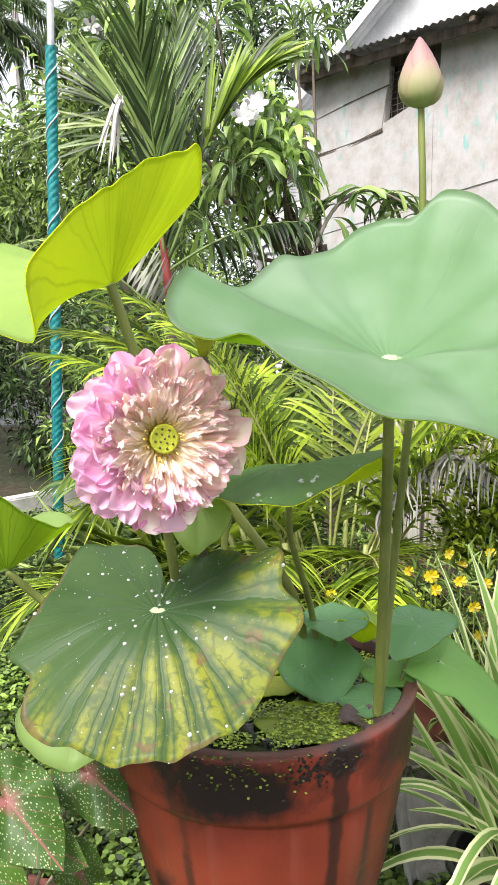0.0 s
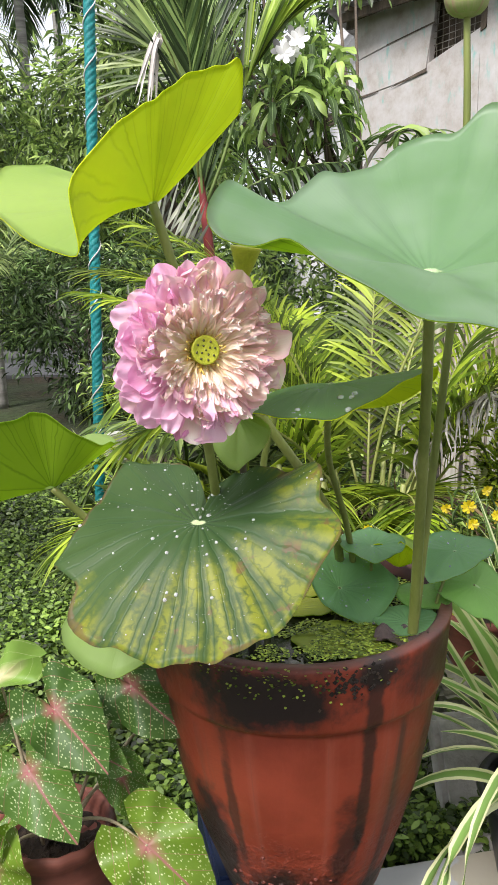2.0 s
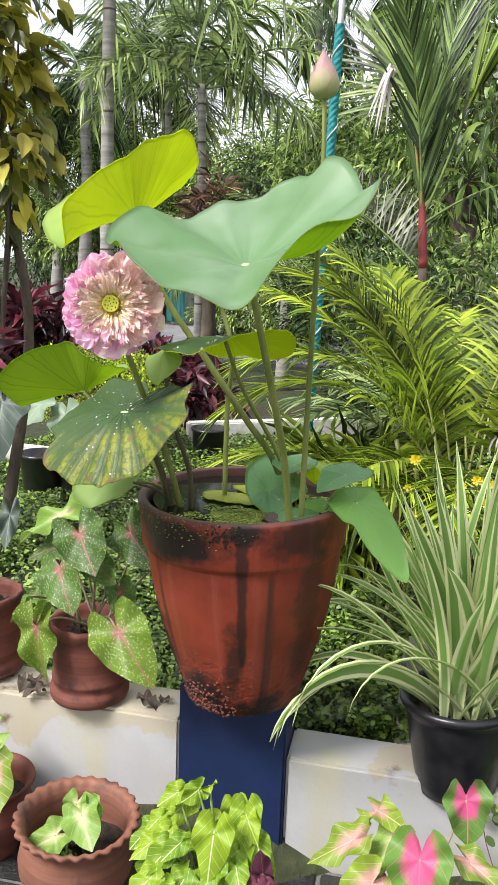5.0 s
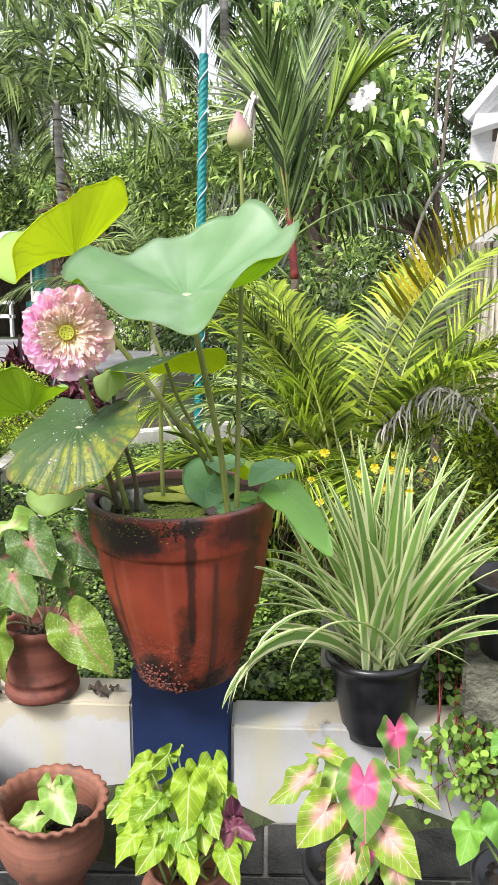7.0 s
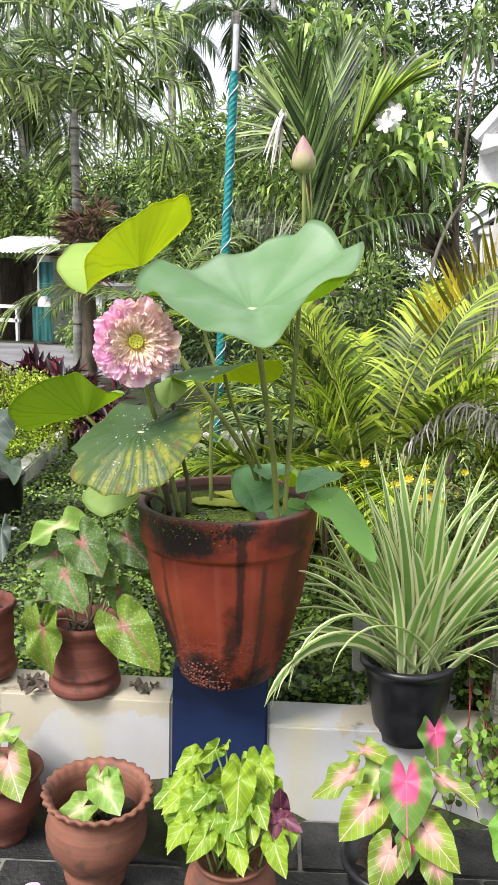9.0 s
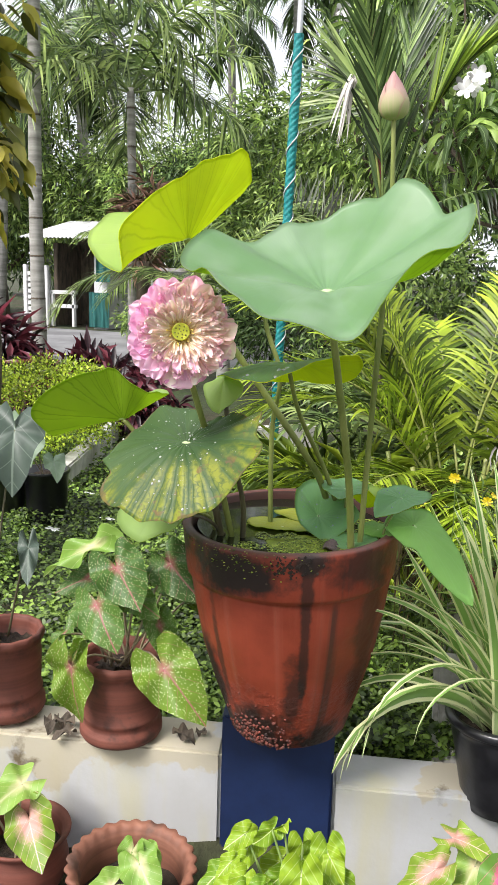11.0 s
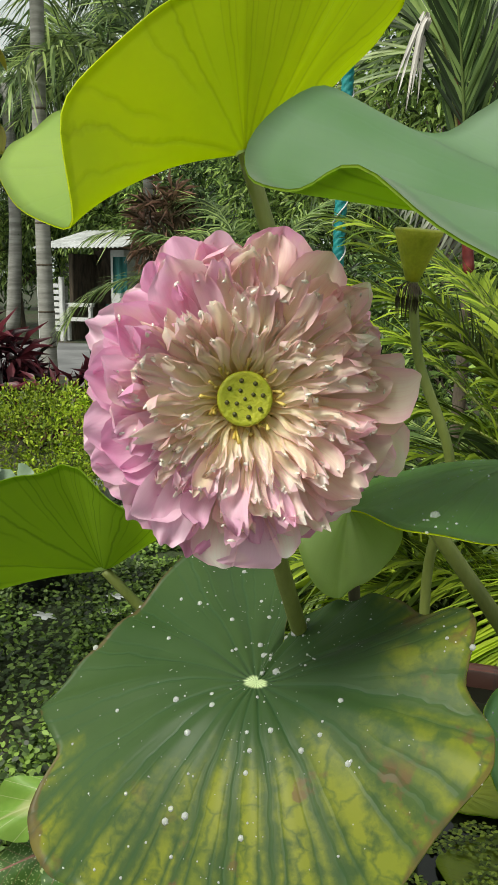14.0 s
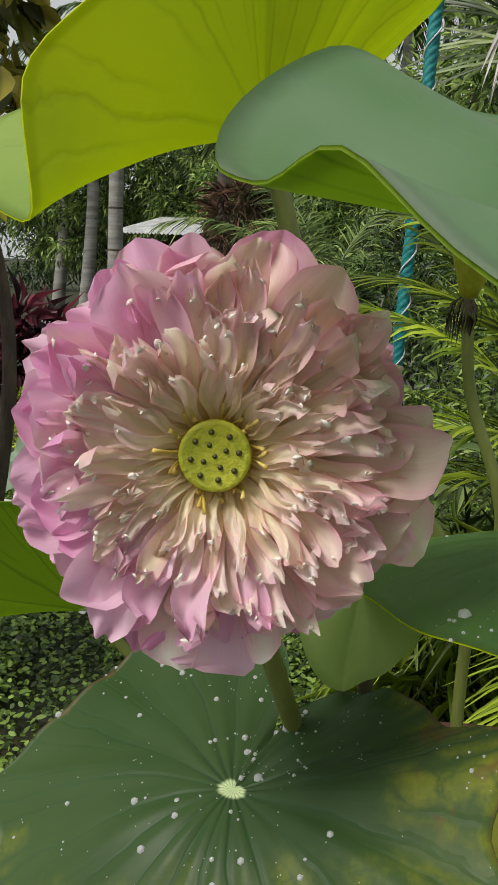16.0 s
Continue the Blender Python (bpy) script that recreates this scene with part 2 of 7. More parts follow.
def lotus_leaf(centre, rim, power=1.5, ruffle=0.006, waves=7, phase=0.0, dip=0.012, thick=0.0012, nr=20, nt=144, ribs=0.0005, swell=0.0, half=6.0, folds=20):
    """A round leaf on its stalk's top: rim rows are (degrees, reach, height of the margin, how late it bends, degrees of sideways swing)."""
    deg, (reach, high, power, swing) = around([(*r, *(power, 0.0)[len(r) - 3:]) for r in rim], nt, half)
    th = np.radians(deg)
    s = np.linspace(0.0, 1, nr)[:, None]
    wave = ruffle * (np.sin(waves * th + phase) + 0.3 * np.sin((2 * waves + 3) * th + 2 * phase))
    z = high * s ** power + wave * s ** 3 - dip * np.exp(-((s / 0.25) ** 2)) + dip
    z = z + swell * s ** 1.5 * (np.sin(5 * th + 1.3 + phase) + 0.5 * np.sin(9 * th + 0.4))
    rib = ribs * np.cos(folds * th + 0.5 * np.sin(3 * th)) * np.sin(np.pi * s) ** 0.8
    to = th + np.radians(swing) * s ** 2
    v = np.stack([s * reach * np.cos(to), s * reach * np.sin(to), z - dip + rib], -1)
    v[0] = v[0].mean(0)
    du, dv = np.gradient(v, axis=0), (np.roll(v, -1, 1) - np.roll(v, 1, 1))
    nrm = unit(np.cross(du, dv))
    nrm[0] = unit(nrm[1].mean(0))
    # the first column comes again at the end, so that the pattern closes
    uv = np.stack(np.broadcast_arrays((np.arange(nt + 1) / nt)[None, :], s), -1)
    w, k = np.concatenate([v, v[:, :1]], 1), np.concatenate([nrm, nrm[:, :1]], 1)
    b = Build()
    f = grid_faces(nr, nt + 1)
    b.add(w + np.array(centre), f, uv, 0)
    b.add(w - k * thick + np.array(centre), f[:, ::-1], uv, 1)
    m = nr * (nt + 1)
    e = np.arange(nt)
    g = e + 1
    o = (nr - 1) * (nt + 1)
    b.f += np.stack([o + e, m + o + e, m + o + g, o + g], -1).tolist()
    b.m += [1] * nt
    return b, v + np.array(centre), nrm


def heart(b, at, tip, up, length, width, cup=0.1, droop=0.15, slot=0, lobes=0.42, wave=0.015, nr=6, nt=36):
    """A heart- or arrow-shaped leaf: at is where the stalk meets it, tip its direction. uv: across, along."""
    y = unit(tip)
    x = unit(np.cross(y, unit(up)))
    z = np.cross(x, y)
    th = np.linspace(-math.pi, math.pi, nt, endpoint=False)
    c = np.cos(th)
    r = np.interp(np.abs(np.degrees(th)), [0, 12, 35, 70, 105, 140, 160, 174, 180], [1, 0.83, 0.62, 0.52, 0.52, 0.55, 0.5, 0.2, 0.1])
    r = np.where(c < 0, r * (lobes / 0.42) ** (-c), r)
    s = np.linspace(0, 1, nr)[:, None]
    px, py = s * r * np.sin(th) * width / 1.04, s * r * c * length * 0.8
    pz = -droop * length * (s * r) ** 2 * np.maximum(c, -0.3) + cup * np.abs(px) + wave * s ** 2 * np.sin(5 * th + at[0] * 40) * (length / 0.15)
    v = np.array(at) + px[..., None] * x + py[..., None] * y + pz[..., None] * z
    uv = np.stack([0.5 + px / width, 0.35 + py / (1.25 * length)], -1)
    b.add(v, grid_faces(nr, nt, True), uv, slot)
    return b

# ---- materials ----
def material(name, build):
    m = bpy.data.materials.new(name)
    m.use_nodes = True
    nt = m.node_tree
    build(nt.nodes, nt.links, nt.nodes["Principled BSDF"])
    return m


def mix(n, l, fac, a, b, mode='MIX'):
    k = n.new("ShaderNodeMix")
    k.data_type, k.blend_type = 'RGBA', mode
    for i, x in ((0, fac), (6, a), (7, b)):
        if isinstance(x, (int, float)):
            k.inputs[i].default_value = x
        elif isinstance(x, tuple):
            k.inputs[i].default_value = (*x[:3], 1)
        else:
            l.new(x, k.inputs[i])
    return k.outputs[2]


def calc(n, l, op, a, b=0.0, c=0.0, clamp=False):
    k = n.new("ShaderNodeMath")
    k.operation, k.use_clamp = op, clamp
    for i, x in enumerate((a, b, c)):
        if isinstance(x, (int, float)):
            k.inputs[i].default_value = x
        else:
            l.new(x, k.inputs[i])
    return k.outputs[0]


def ramp(n, l, fac, *stops):
    k = n.new("ShaderNodeValToRGB")
    e = k.color_ramp.elements
    while len(e) < len(stops):
        e.new(0.5)
    for x, (p, col) in zip(e, stops):
        x.position, x.color = p, (*(col if isinstance(col, tuple) else (col,) * 3), 1)
    l.new(fac, k.inputs[0])
    return k.outputs[0]


def tex(n, l, kind, scale, where='Object', detail=4.0, stretch=None, rough=0.55):
    co = n.new("ShaderNodeTexCoord").outputs[where]
    if stretch:
        mp = n.new("ShaderNodeMapping")
        mp.inputs['Scale'].default_value = stretch
        l.new(co, mp.inputs[0])
        co = mp.outputs[0]
    k = n.new("ShaderNodeTexNoise" if kind == 'noise' else "ShaderNodeTexVoronoi")
    k.inputs['Scale'].default_value = scale
    if kind == 'noise':
        k.inputs['Detail'].default_value = detail
        k.inputs['Roughness'].default_value = rough
    l.new(co, k.inputs['Vector'])
    return k.outputs[0]


def uv(n, l):
    s = n.new("ShaderNodeSeparateXYZ")
    l.new(n.new("ShaderNodeTexCoord").outputs['UV'], s.inputs[0])
    return s.outputs[0], s.outputs[1]


def bump(n, l, p, height, strength, dist=0.002):
    k = n.new("ShaderNodeBump")
    k.inputs['Strength'].default_value, k.inputs['Distance'].default_value = strength, dist
    l.new(height, k.inputs['Height'])
    l.new(k.outputs[0], p.inputs['Normal'])


def see_through(n, l, p, col, amount):
    """Lets part of the light pass through a leaf."""
    t = n.new("ShaderNodeBsdfTranslucent")
    l.new(col, t.inputs[0])
    m = n.new("ShaderNodeMixShader")
    m.inputs[0].default_value = amount
    l.new(p.outputs[0], m.inputs[1])
    l.new(t.outputs[0], m.inputs[2])
    l.new(m.outputs[0], n["Material Output"].inputs[0])


def plain(name, a, b, scale=8.0, rough=0.6, relief=0.2, metal=0.0, spread=(0.35, 0.65), stretch=None, dist=0.003):
    def f(n, l, p):
        x = tex(n, l, 'noise', scale, detail=6, stretch=stretch)
        y = tex(n, l, 'noise', scale * 7, detail=3, stretch=stretch)
        c = ramp(n, l, x, (spread[0], a), (spread[1], b))
        c = mix(n, l, 0.25, c, mix(n, l, 1.0, c, ramp(n, l, y, (0.3, 0.55), (0.7, 1.3)), 'MULTIPLY'))
        l.new(c, p.inputs['Base Color'])
        p.inputs['Roughness'].default_value, p.inputs['Metallic'].default_value = rough, metal
        bump(n, l, p, y, relief, dist)
    return material(name, f)


def leafy(name, a, b, through=0.42, rough=0.5, vein=None, tipcol=None):
    """Small leaves of many: colour varies leaf by leaf and in patches."""
    def f(n, l, p):
        g = n.new("ShaderNodeNewGeometry").outputs['Random Per Island']
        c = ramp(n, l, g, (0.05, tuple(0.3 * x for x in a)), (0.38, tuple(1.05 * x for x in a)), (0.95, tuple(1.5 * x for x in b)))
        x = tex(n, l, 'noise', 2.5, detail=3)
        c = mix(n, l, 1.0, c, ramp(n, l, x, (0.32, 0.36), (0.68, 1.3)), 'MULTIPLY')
        u, v = uv(n, l)
        if vein:
            w = calc(n, l, 'LESS_THAN', calc(n, l, 'ABSOLUTE', calc(n, l, 'SUBTRACT', u, 0.5)), 0.05)
            c = mix(n, l, calc(n, l, 'MULTIPLY', w, 0.6), c, vein)
        if tipcol:
            c = mix(n, l, ramp(n, l, v, (0.55, 0.0), (1.0, 0.8)), c, tipcol)
        l.new(c, p.inputs['Base Color'])
        p.inputs['Roughness'].default_value = rough
        see_through(n, l, p, c, 0.9 * through)
    return material(name, f)


def lotus(name, base, dark, vein, through, rough=0.55, old=False, wax=0.0, count=20.0, show=0.35, lit=None):
    """A lotus leaf: spokes forking towards the margin, uv is (angle, reach)."""
    def f(n, l, p):
        u, v = uv(n, l)
        x = tex(n, l, 'noise', 9.0, detail=5)
        c = ramp(n, l, calc(n, l, 'ADD', calc(n, l, 'MULTIPLY', x, 0.55), calc(n, l, 'MULTIPLY', tex(n, l, 'noise', 3.5, detail=2), 0.45)), (0.36, dark), (0.64, base))
        wob = calc(n, l, 'MULTIPLY', calc(n, l, 'SUBTRACT', tex(n, l, 'noise', 14.0), 0.5), 0.8)

        def spokes(k, thick):
            s = calc(n, l, 'FRACT', calc(n, l, 'ADD', calc(n, l, 'MULTIPLY', u, k), wob))
            d = calc(n, l, 'ABSOLUTE', calc(n, l, 'SUBTRACT', s, 0.5))
            d = calc(n, l, 'MULTIPLY', d, calc(n, l, 'MULTIPLY', v, 20.0 / k))
            return calc(n, l, 'SUBTRACT', 1.0, calc(n, l, 'DIVIDE', d, thick, clamp=True), clamp=True)
        sp = spokes(count, 0.035)
        sp2 = calc(n, l, 'MULTIPLY', spokes(count * 2, 0.03), ramp(n, l, v, (0.45, 0.0), (0.65, 1.0)))
        lines = calc(n, l, 'MAXIMUM', sp, calc(n, l, 'MULTIPLY', sp2, 0.6))
        if old:
            net = n.new("ShaderNodeTexVoronoi")
            net.feature = 'DISTANCE_TO_EDGE'
            net.inputs['Scale'].default_value = 48.0
            wv = n.new("ShaderNodeVectorMath")
            wv.operation = 'MULTIPLY_ADD'
            wn = n.new("ShaderNodeTexNoise")
            wn.inputs['Scale'].default_value = 30.0
            wv.inputs[1].default_value = (0.010, 0.010, 0.010)
            l.new(wn.outputs[1], wv.inputs[0])
            l.new(n.new("ShaderNodeTexCoord").outputs['Object'], wv.inputs[2])
            l.new(wv.outputs[0], net.inputs['Vector'])
            mesh_lines = ramp(n, l, net.outputs[0], (0.0, 1.0), (0.24, 0.0))
            wide = calc(n, l, 'MAXIMUM', calc(n, l, 'MAXIMUM', spokes(20.0, 0.34), calc(n, l, 'MULTIPLY', spokes(40.0, 0.22), ramp(n, l, v, (0.5, 0.0), (0.75, 0.9)))), calc(n, l, 'MULTIPLY', mesh_lines, 0.7))
            # the green along each vein feathers out into the yellow
            feather_edge = calc(n, l, 'MULTIPLY', calc(n, l, 'SUBTRACT', tex(n, l, 'noise', 85.0, detail=6, rough=0.65), 0.5), 0.9)
            wide = ramp(n, l, calc(n, l, 'ADD', wide, feather_edge), (0.40, 0.0), (0.85, 1.0))
            y = tex(n, l, 'noise', 13.0, detail=7, rough=0.65)
            edge = calc(n, l, 'ADD', calc(n, l, 'MULTIPLY', v, 0.9), calc(n, l, 'MULTIPLY', calc(n, l, 'SUBTRACT', y, 0.72), 1.8))
            ang = n.new("ShaderNodeMath")
            ang.operation = 'COSINE'
            l.new(calc(n, l, 'MULTIPLY', calc(n, l, 'SUBTRACT', u, 0.85), 6.2832), ang.inputs[0])
            edge = calc(n, l, 'ADD', edge, calc(n, l, 'MULTIPLY_ADD', ang.outputs[0], 0.42, 0.12))
            patch = ramp(n, l, tex(n, l, 'noise', 62.0, detail=5), (0.33, 0.15), (0.47, 1.0))
            yel = calc(n, l, 'MULTIPLY', calc(n, l, 'MULTIPLY', ramp(n, l, edge, (0.36, 0.0), (0.80, 0.92)), patch), calc(n, l, 'SUBTRACT', 1.0, calc(n, l, 'MULTIPLY', wide, 0.9)))
            c = mix(n, l, yel, c, mix(n, l, y, (0.13, 0.18, 0.018), (0.255, 0.25, 0.022)))
            br = calc(n, l, 'MULTIPLY', ramp(n, l, tex(n, l, 'noise', 40.0, detail=4), (0.58, 0.0), (0.63, 1.0)), ramp(n, l, edge, (0.50, 0.0), (0.85, 1.0)))
            c = mix(n, l, calc(n, l, 'MULTIPLY', br, 0.75), c, (0.13, 0.07, 0.035))
            hem = calc(n, l, 'ADD', v, calc(n, l, 'MULTIPLY', calc(n, l, 'SUBTRACT', y, 0.5), 0.25))
            c = mix(n, l, ramp(n, l, hem, (0.985, 0.0), (1.03, 0.7)), c, (0.12, 0.08, 0.035))
        c = mix(n, l, calc(n, l, 'MULTIPLY', lines, show), c, vein)
        c = mix(n, l, ramp(n, l, v, (0.045, 1.0), (0.06, 0.0)), c, (0.55, 0.66, 0.36))
        l.new(c, p.inputs['Base Color'])
        p.inputs['Roughness'].default_value = rough
        p.inputs['Specular IOR Level'].default_value = 0.16 if old else 0.5
        if wax > 0.15:
            p.inputs['Coat Weight'].default_value = 0.2
            p.inputs['Coat Roughness'].default_value = 0.34
            pale = ramp(n, l, tex(n, l, 'noise', 6.0, detail=3), (0.45, 0.0), (0.7, 0.55))
            c = mix(n, l, pale, c, tuple(0.25 + 0.75 * q for q in base))
            l.new(c, p.inputs['Base Color'])
        if wax:
            p.inputs['Sheen Weight'].default_value = wax
            p.inputs['Sheen Roughness'].default_value = 0.4
        bump(n, l, p, calc(n, l, 'ADD', lines, calc(n, l, 'MULTIPLY', x, 0.9)), 0.5 * show + 0.03, 0.003)
        see_through(n, l, p, mix(n, l, 0.75, c, lit) if lit else c, through)
    return material(name, f)


def striped(name, mid, side, edge=0.3, through=0.3, base=None):
    """Long leaf with pale margins."""
    def f(n, l, p):
        u, v = uv(n, l)
        d = calc(n, l, 'ABSOLUTE', calc(n, l, 'SUBTRACT', u, 0.5))
        w = tex(n, l, 'noise', 30.0, 'UV', 3, (1, 0.05, 1))
        d = calc(n, l, 'ADD', d, calc(n, l, 'MULTIPLY', calc(n, l, 'SUBTRACT', w, 0.5), 0.22))
        g = n.new("ShaderNodeObjectInfo").outputs['Random']
        m = mix(n, l, g, mid, tuple(x * 1.7 for x in mid))
        c = mix(n, l, ramp(n, l, d, (edge - 0.03, 0.0), (edge + 0.04, 1.0)), m, side)
        if base:
            c = mix(n, l, ramp(n, l, v, (0.0, 0.7), (0.35, 0.0)), c, base)
        l.new(c, p.inputs['Base Color'])
        p.inputs['Roughness'].default_value = 0.42
        bump(n, l, p, w, 0.2, 0.001)
        see_through(n, l, p, c, through)
    return material(name, f)


def hearted(name, green, dark, veincol, vein_w=0.012, laterals=7.0, lat_w=0.06, centre=None, centre_r=(0.05, 0.3), speck=None, speck_scale=75.0, through=0.3, blob=False):
    """Heart-shaped leaf: midrib, side veins, pale specks and a tinted heart; uv is (across, along)."""
    def f(n, l, p):
        u, v = uv(n, l)
        ax = calc(n, l, 'ABSOLUTE', calc(n, l, 'SUBTRACT', u, 0.5))
        dy = calc(n, l, 'SUBTRACT', v, 0.35)
        no = tex(n, l, 'noise', 7.0, 'UV', 5)
        g = n.new("ShaderNodeObjectInfo").outputs['Random']
        c = ramp(n, l, calc(n, l, 'ADD', calc(n, l, 'MULTIPLY', no, 0.6), calc(n, l, 'MULTIPLY', g, 0.4)), (0.3, dark), (0.7, green))
        if centre:
            star = calc(n, l, 'ADD', calc(n, l, 'ABSOLUTE', dy), calc(n, l, 'MULTIPLY', ax, 1.5))
            low = calc(n, l, 'MINIMUM', star, calc(n, l, 'ADD', calc(n, l, 'MULTIPLY', ax, 5.0), calc(n, l, 'MULTIPLY', calc(n, l, 'ABSOLUTE', dy), 0.35)))
            if blob:
                low = calc(n, l, 'POWER', calc(n, l, 'ADD', calc(n, l, 'POWER', calc(n, l, 'MULTIPLY', ax, 2.0), 2.0), calc(n, l, 'POWER', calc(n, l, 'MULTIPLY', calc(n, l, 'ABSOLUTE', dy), 1.9), 2.0)), 0.5)
            low = calc(n, l, 'ADD', low, calc(n, l, 'MULTIPLY', calc(n, l, 'SUBTRACT', no, 0.5), 0.35))
            if blob:
                low = calc(n, l, 'ADD', low, calc(n, l, 'MULTIPLY', calc(n, l, 'SUBTRACT', tex(n, l, 'noise', 26.0, 'UV', 6, rough=0.7), 0.5), 0.7))
            c = mix(n, l, ramp(n, l, low, (centre_r[0], 1.0), (centre_r[1], 0.0)), c, centre)
        if speck:
            d = tex(n, l, 'voronoi', speck_scale / 2.2, 'UV')
            k = calc(n, l, 'MULTIPLY', ramp(n, l, d, (0.2, 1.0), (0.32, 0.0)), ramp(n, l, tex(n, l, 'noise', 16.0, 'UV', 3), (0.32, 0.3), (0.48, 1.0)))
            c = mix(n, l, k, c, speck)
        lat = calc(n, l, 'FRACT', calc(n, l, 'MULTIPLY', calc(n, l, 'SUBTRACT', dy, calc(n, l, 'MULTIPLY', ax, 0.75)), laterals))
        lw = calc(n, l, 'LESS_THAN', calc(n, l, 'ABSOLUTE', calc(n, l, 'SUBTRACT', lat, 0.5)), lat_w)
        mw = calc(n, l, 'LESS_THAN', ax, vein_w)
        c = mix(n, l, calc(n, l, 'MAXIMUM', mw, calc(n, l, 'MULTIPLY', lw, 0.6)), c, veincol)
        l.new(c, p.inputs['Base Color'])
        p.inputs['Roughness'].default_value = 0.52
        bump(n, l, p, calc(n, l, 'SUBTRACT', no, calc(n, l, 'MULTIPLY', lw, 0.5)), 0.25, 0.002)
        see_through(n, l, p, c, through)
    return material(name, f)


M_big = lotus("lotus_leaf_top", (0.19, 0.34, 0.18), (0.115, 0.25, 0.095), (0.21, 0.35, 0.18), 0.45, 0.5, wax=0.16, show=0.12, lit=(0.62, 0.80, 0.14))
M_hub = plain("leaf_hub", (0.34, 0.48, 0.24), (0.44, 0.57, 0.31), 90, 0.6, 0.3)
M_under = lotus("lotus_leaf_underside", (0.38, 0.54, 0.03), (0.30, 0.46, 0.025), (0.15, 0.26, 0.015), 0.72, 0.6, show=0.6)
M_lime = lotus("young_leaf_top", (0.38, 0.53, 0.19), (0.29, 0.45, 0.14), (0.37, 0.50, 0.18), 0.6, 0.5, lit=(0.76, 0.84, 0.32))
M_yellow_under = lotus("young_leaf_underside", (0.82, 0.90, 0.012), (0.68, 0.80, 0.010), (0.44, 0.53, 0.008), 0.5, 0.6, show=0.4)
M_old = lotus("old_leaf_top", (0.058, 0.100, 0.032), (0.028, 0.062, 0.018), (0.026, 0.080, 0.042), 0.08, 0.42, wax=0.04, old=True, show=0.25)
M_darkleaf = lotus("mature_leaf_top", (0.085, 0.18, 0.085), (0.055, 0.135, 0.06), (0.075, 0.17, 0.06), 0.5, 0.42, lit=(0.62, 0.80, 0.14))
M_fresh = lotus("fresh_leaf_top", (0.26, 0.48, 0.12), (0.18, 0.39, 0.08), (0.28, 0.50, 0.18), 0.35, 0.45, show=0.25, lit=(0.45, 0.80, 0.18))
M_mint = lotus("floating_leaf_top", (0.20, 0.40, 0.19), (0.12, 0.29, 0.11), (0.24, 0.44, 0.22), 0.4, 0.38, wax=0.1, show=0.25, lit=(0.62, 0.80, 0.14))
M_stem = plain("lotus_stem_green", (0.125, 0.16, 0.028), (0.21, 0.24, 0.06), 30, 0.5, 0.3, stretch=(1, 1, 0.2))
M_darkstem = plain("old_stem_brown", (0.045, 0.04, 0.02), (0.10, 0.09, 0.04), 30, 0.6, 0.4, stretch=(1, 1, 0.2))
M_wood = plain("bark_grey", (0.16, 0.14, 0.11), (0.33, 0.31, 0.27), 9, 0.85, 0.6, stretch=(1, 1, 0.3), dist=0.01)
M_darkwood = plain("bark_dark", (0.05, 0.04, 0.03), (0.13, 0.10, 0.07), 14, 0.9, 0.8, stretch=(1, 1, 0.3), dist=0.01)
M_blue = plain("blue_pillar_paint", (0.006, 0.016, 0.06), (0.010, 0.025, 0.09), 5, 0.55, 0.15)
M_black = plain("black_plastic", (0.008, 0.008, 0.010), (0.020, 0.020, 0.023), 18, 0.3, 0.12)
M_soil = plain("dark_potting_soil", (0.015, 0.010, 0.007), (0.06, 0.04, 0.025), 45, 0.95, 1.0, dist=0.01)
M_teal = plain("teal_rope", (0.0, 0.16, 0.17), (0.01, 0.27, 0.27), 60, 0.55, 0.6)
M_pole = plain("galvanised_pole", (0.35, 0.36, 0.37), (0.52, 0.53, 0.54), 25, 0.45, 0.2, 0.6)
M_white = plain("white_plaster", (0.56, 0.56, 0.56), (0.67, 0.67, 0.67), 4, 0.7, 0.2)
M_roof = plain("rusty_corrugated_sheet", (0.17, 0.15, 0.14), (0.36, 0.35, 0.34), 6, 0.6, 0.5, 0.2)


def _wall_mat(n, l, p):
    s = n.new("ShaderNodeSeparateXYZ")
    l.new(n.new("ShaderNodeTexCoord").outputs['Object'], s.inputs[0])
    x = tex(n, l, 'noise', 5.0, detail=6)
    y = tex(n, l, 'noise', 3.2, detail=5, stretch=(2.2, 2.2, 0.35))
    z = tex(n, l, 'noise', 60.0, detail=4)
    c = ramp(n, l, x, (0.3, (0.43, 0.43, 0.42)), (0.7, (0.51, 0.52, 0.53)))
    run = ramp(n, l, y, (0.50, 0.0), (0.66, 0.9))
    c = mix(n, l, calc(n, l, 'MULTIPLY', run, 0.45), c, (0.50, 0.46, 0.20))
    dirt = calc(n, l, 'ADD', calc(n, l, 'MULTIPLY', s.outputs[2], 5.0), calc(n, l, 'MULTIPLY', calc(n, l, 'SUBTRACT', x, 0.5), 2.2))
    c = mix(n, l, ramp(n, l, dirt, (0.95, 0.0), (1.3, 0.8)), c, (0.46, 0.41, 0.29))
    c = mix(n, l, calc(n, l, 'MULTIPLY', ramp(n, l, tex(n, l, 'noise', 9.0, detail=8), (0.58, 0.0), (0.66, 1.0)), ramp(n, l, dirt, (0.85, 0.0), (1.1, 0.95))), c, (0.12, 0.09, 0.05))
    l.new(c, p.inputs['Base Color'])
    p.inputs['Roughness'].default_value = 0.6
    bump(n, l, p, z, 0.25, 0.003)


M_wall = material("stained_white_wall_paint", _wall_mat)


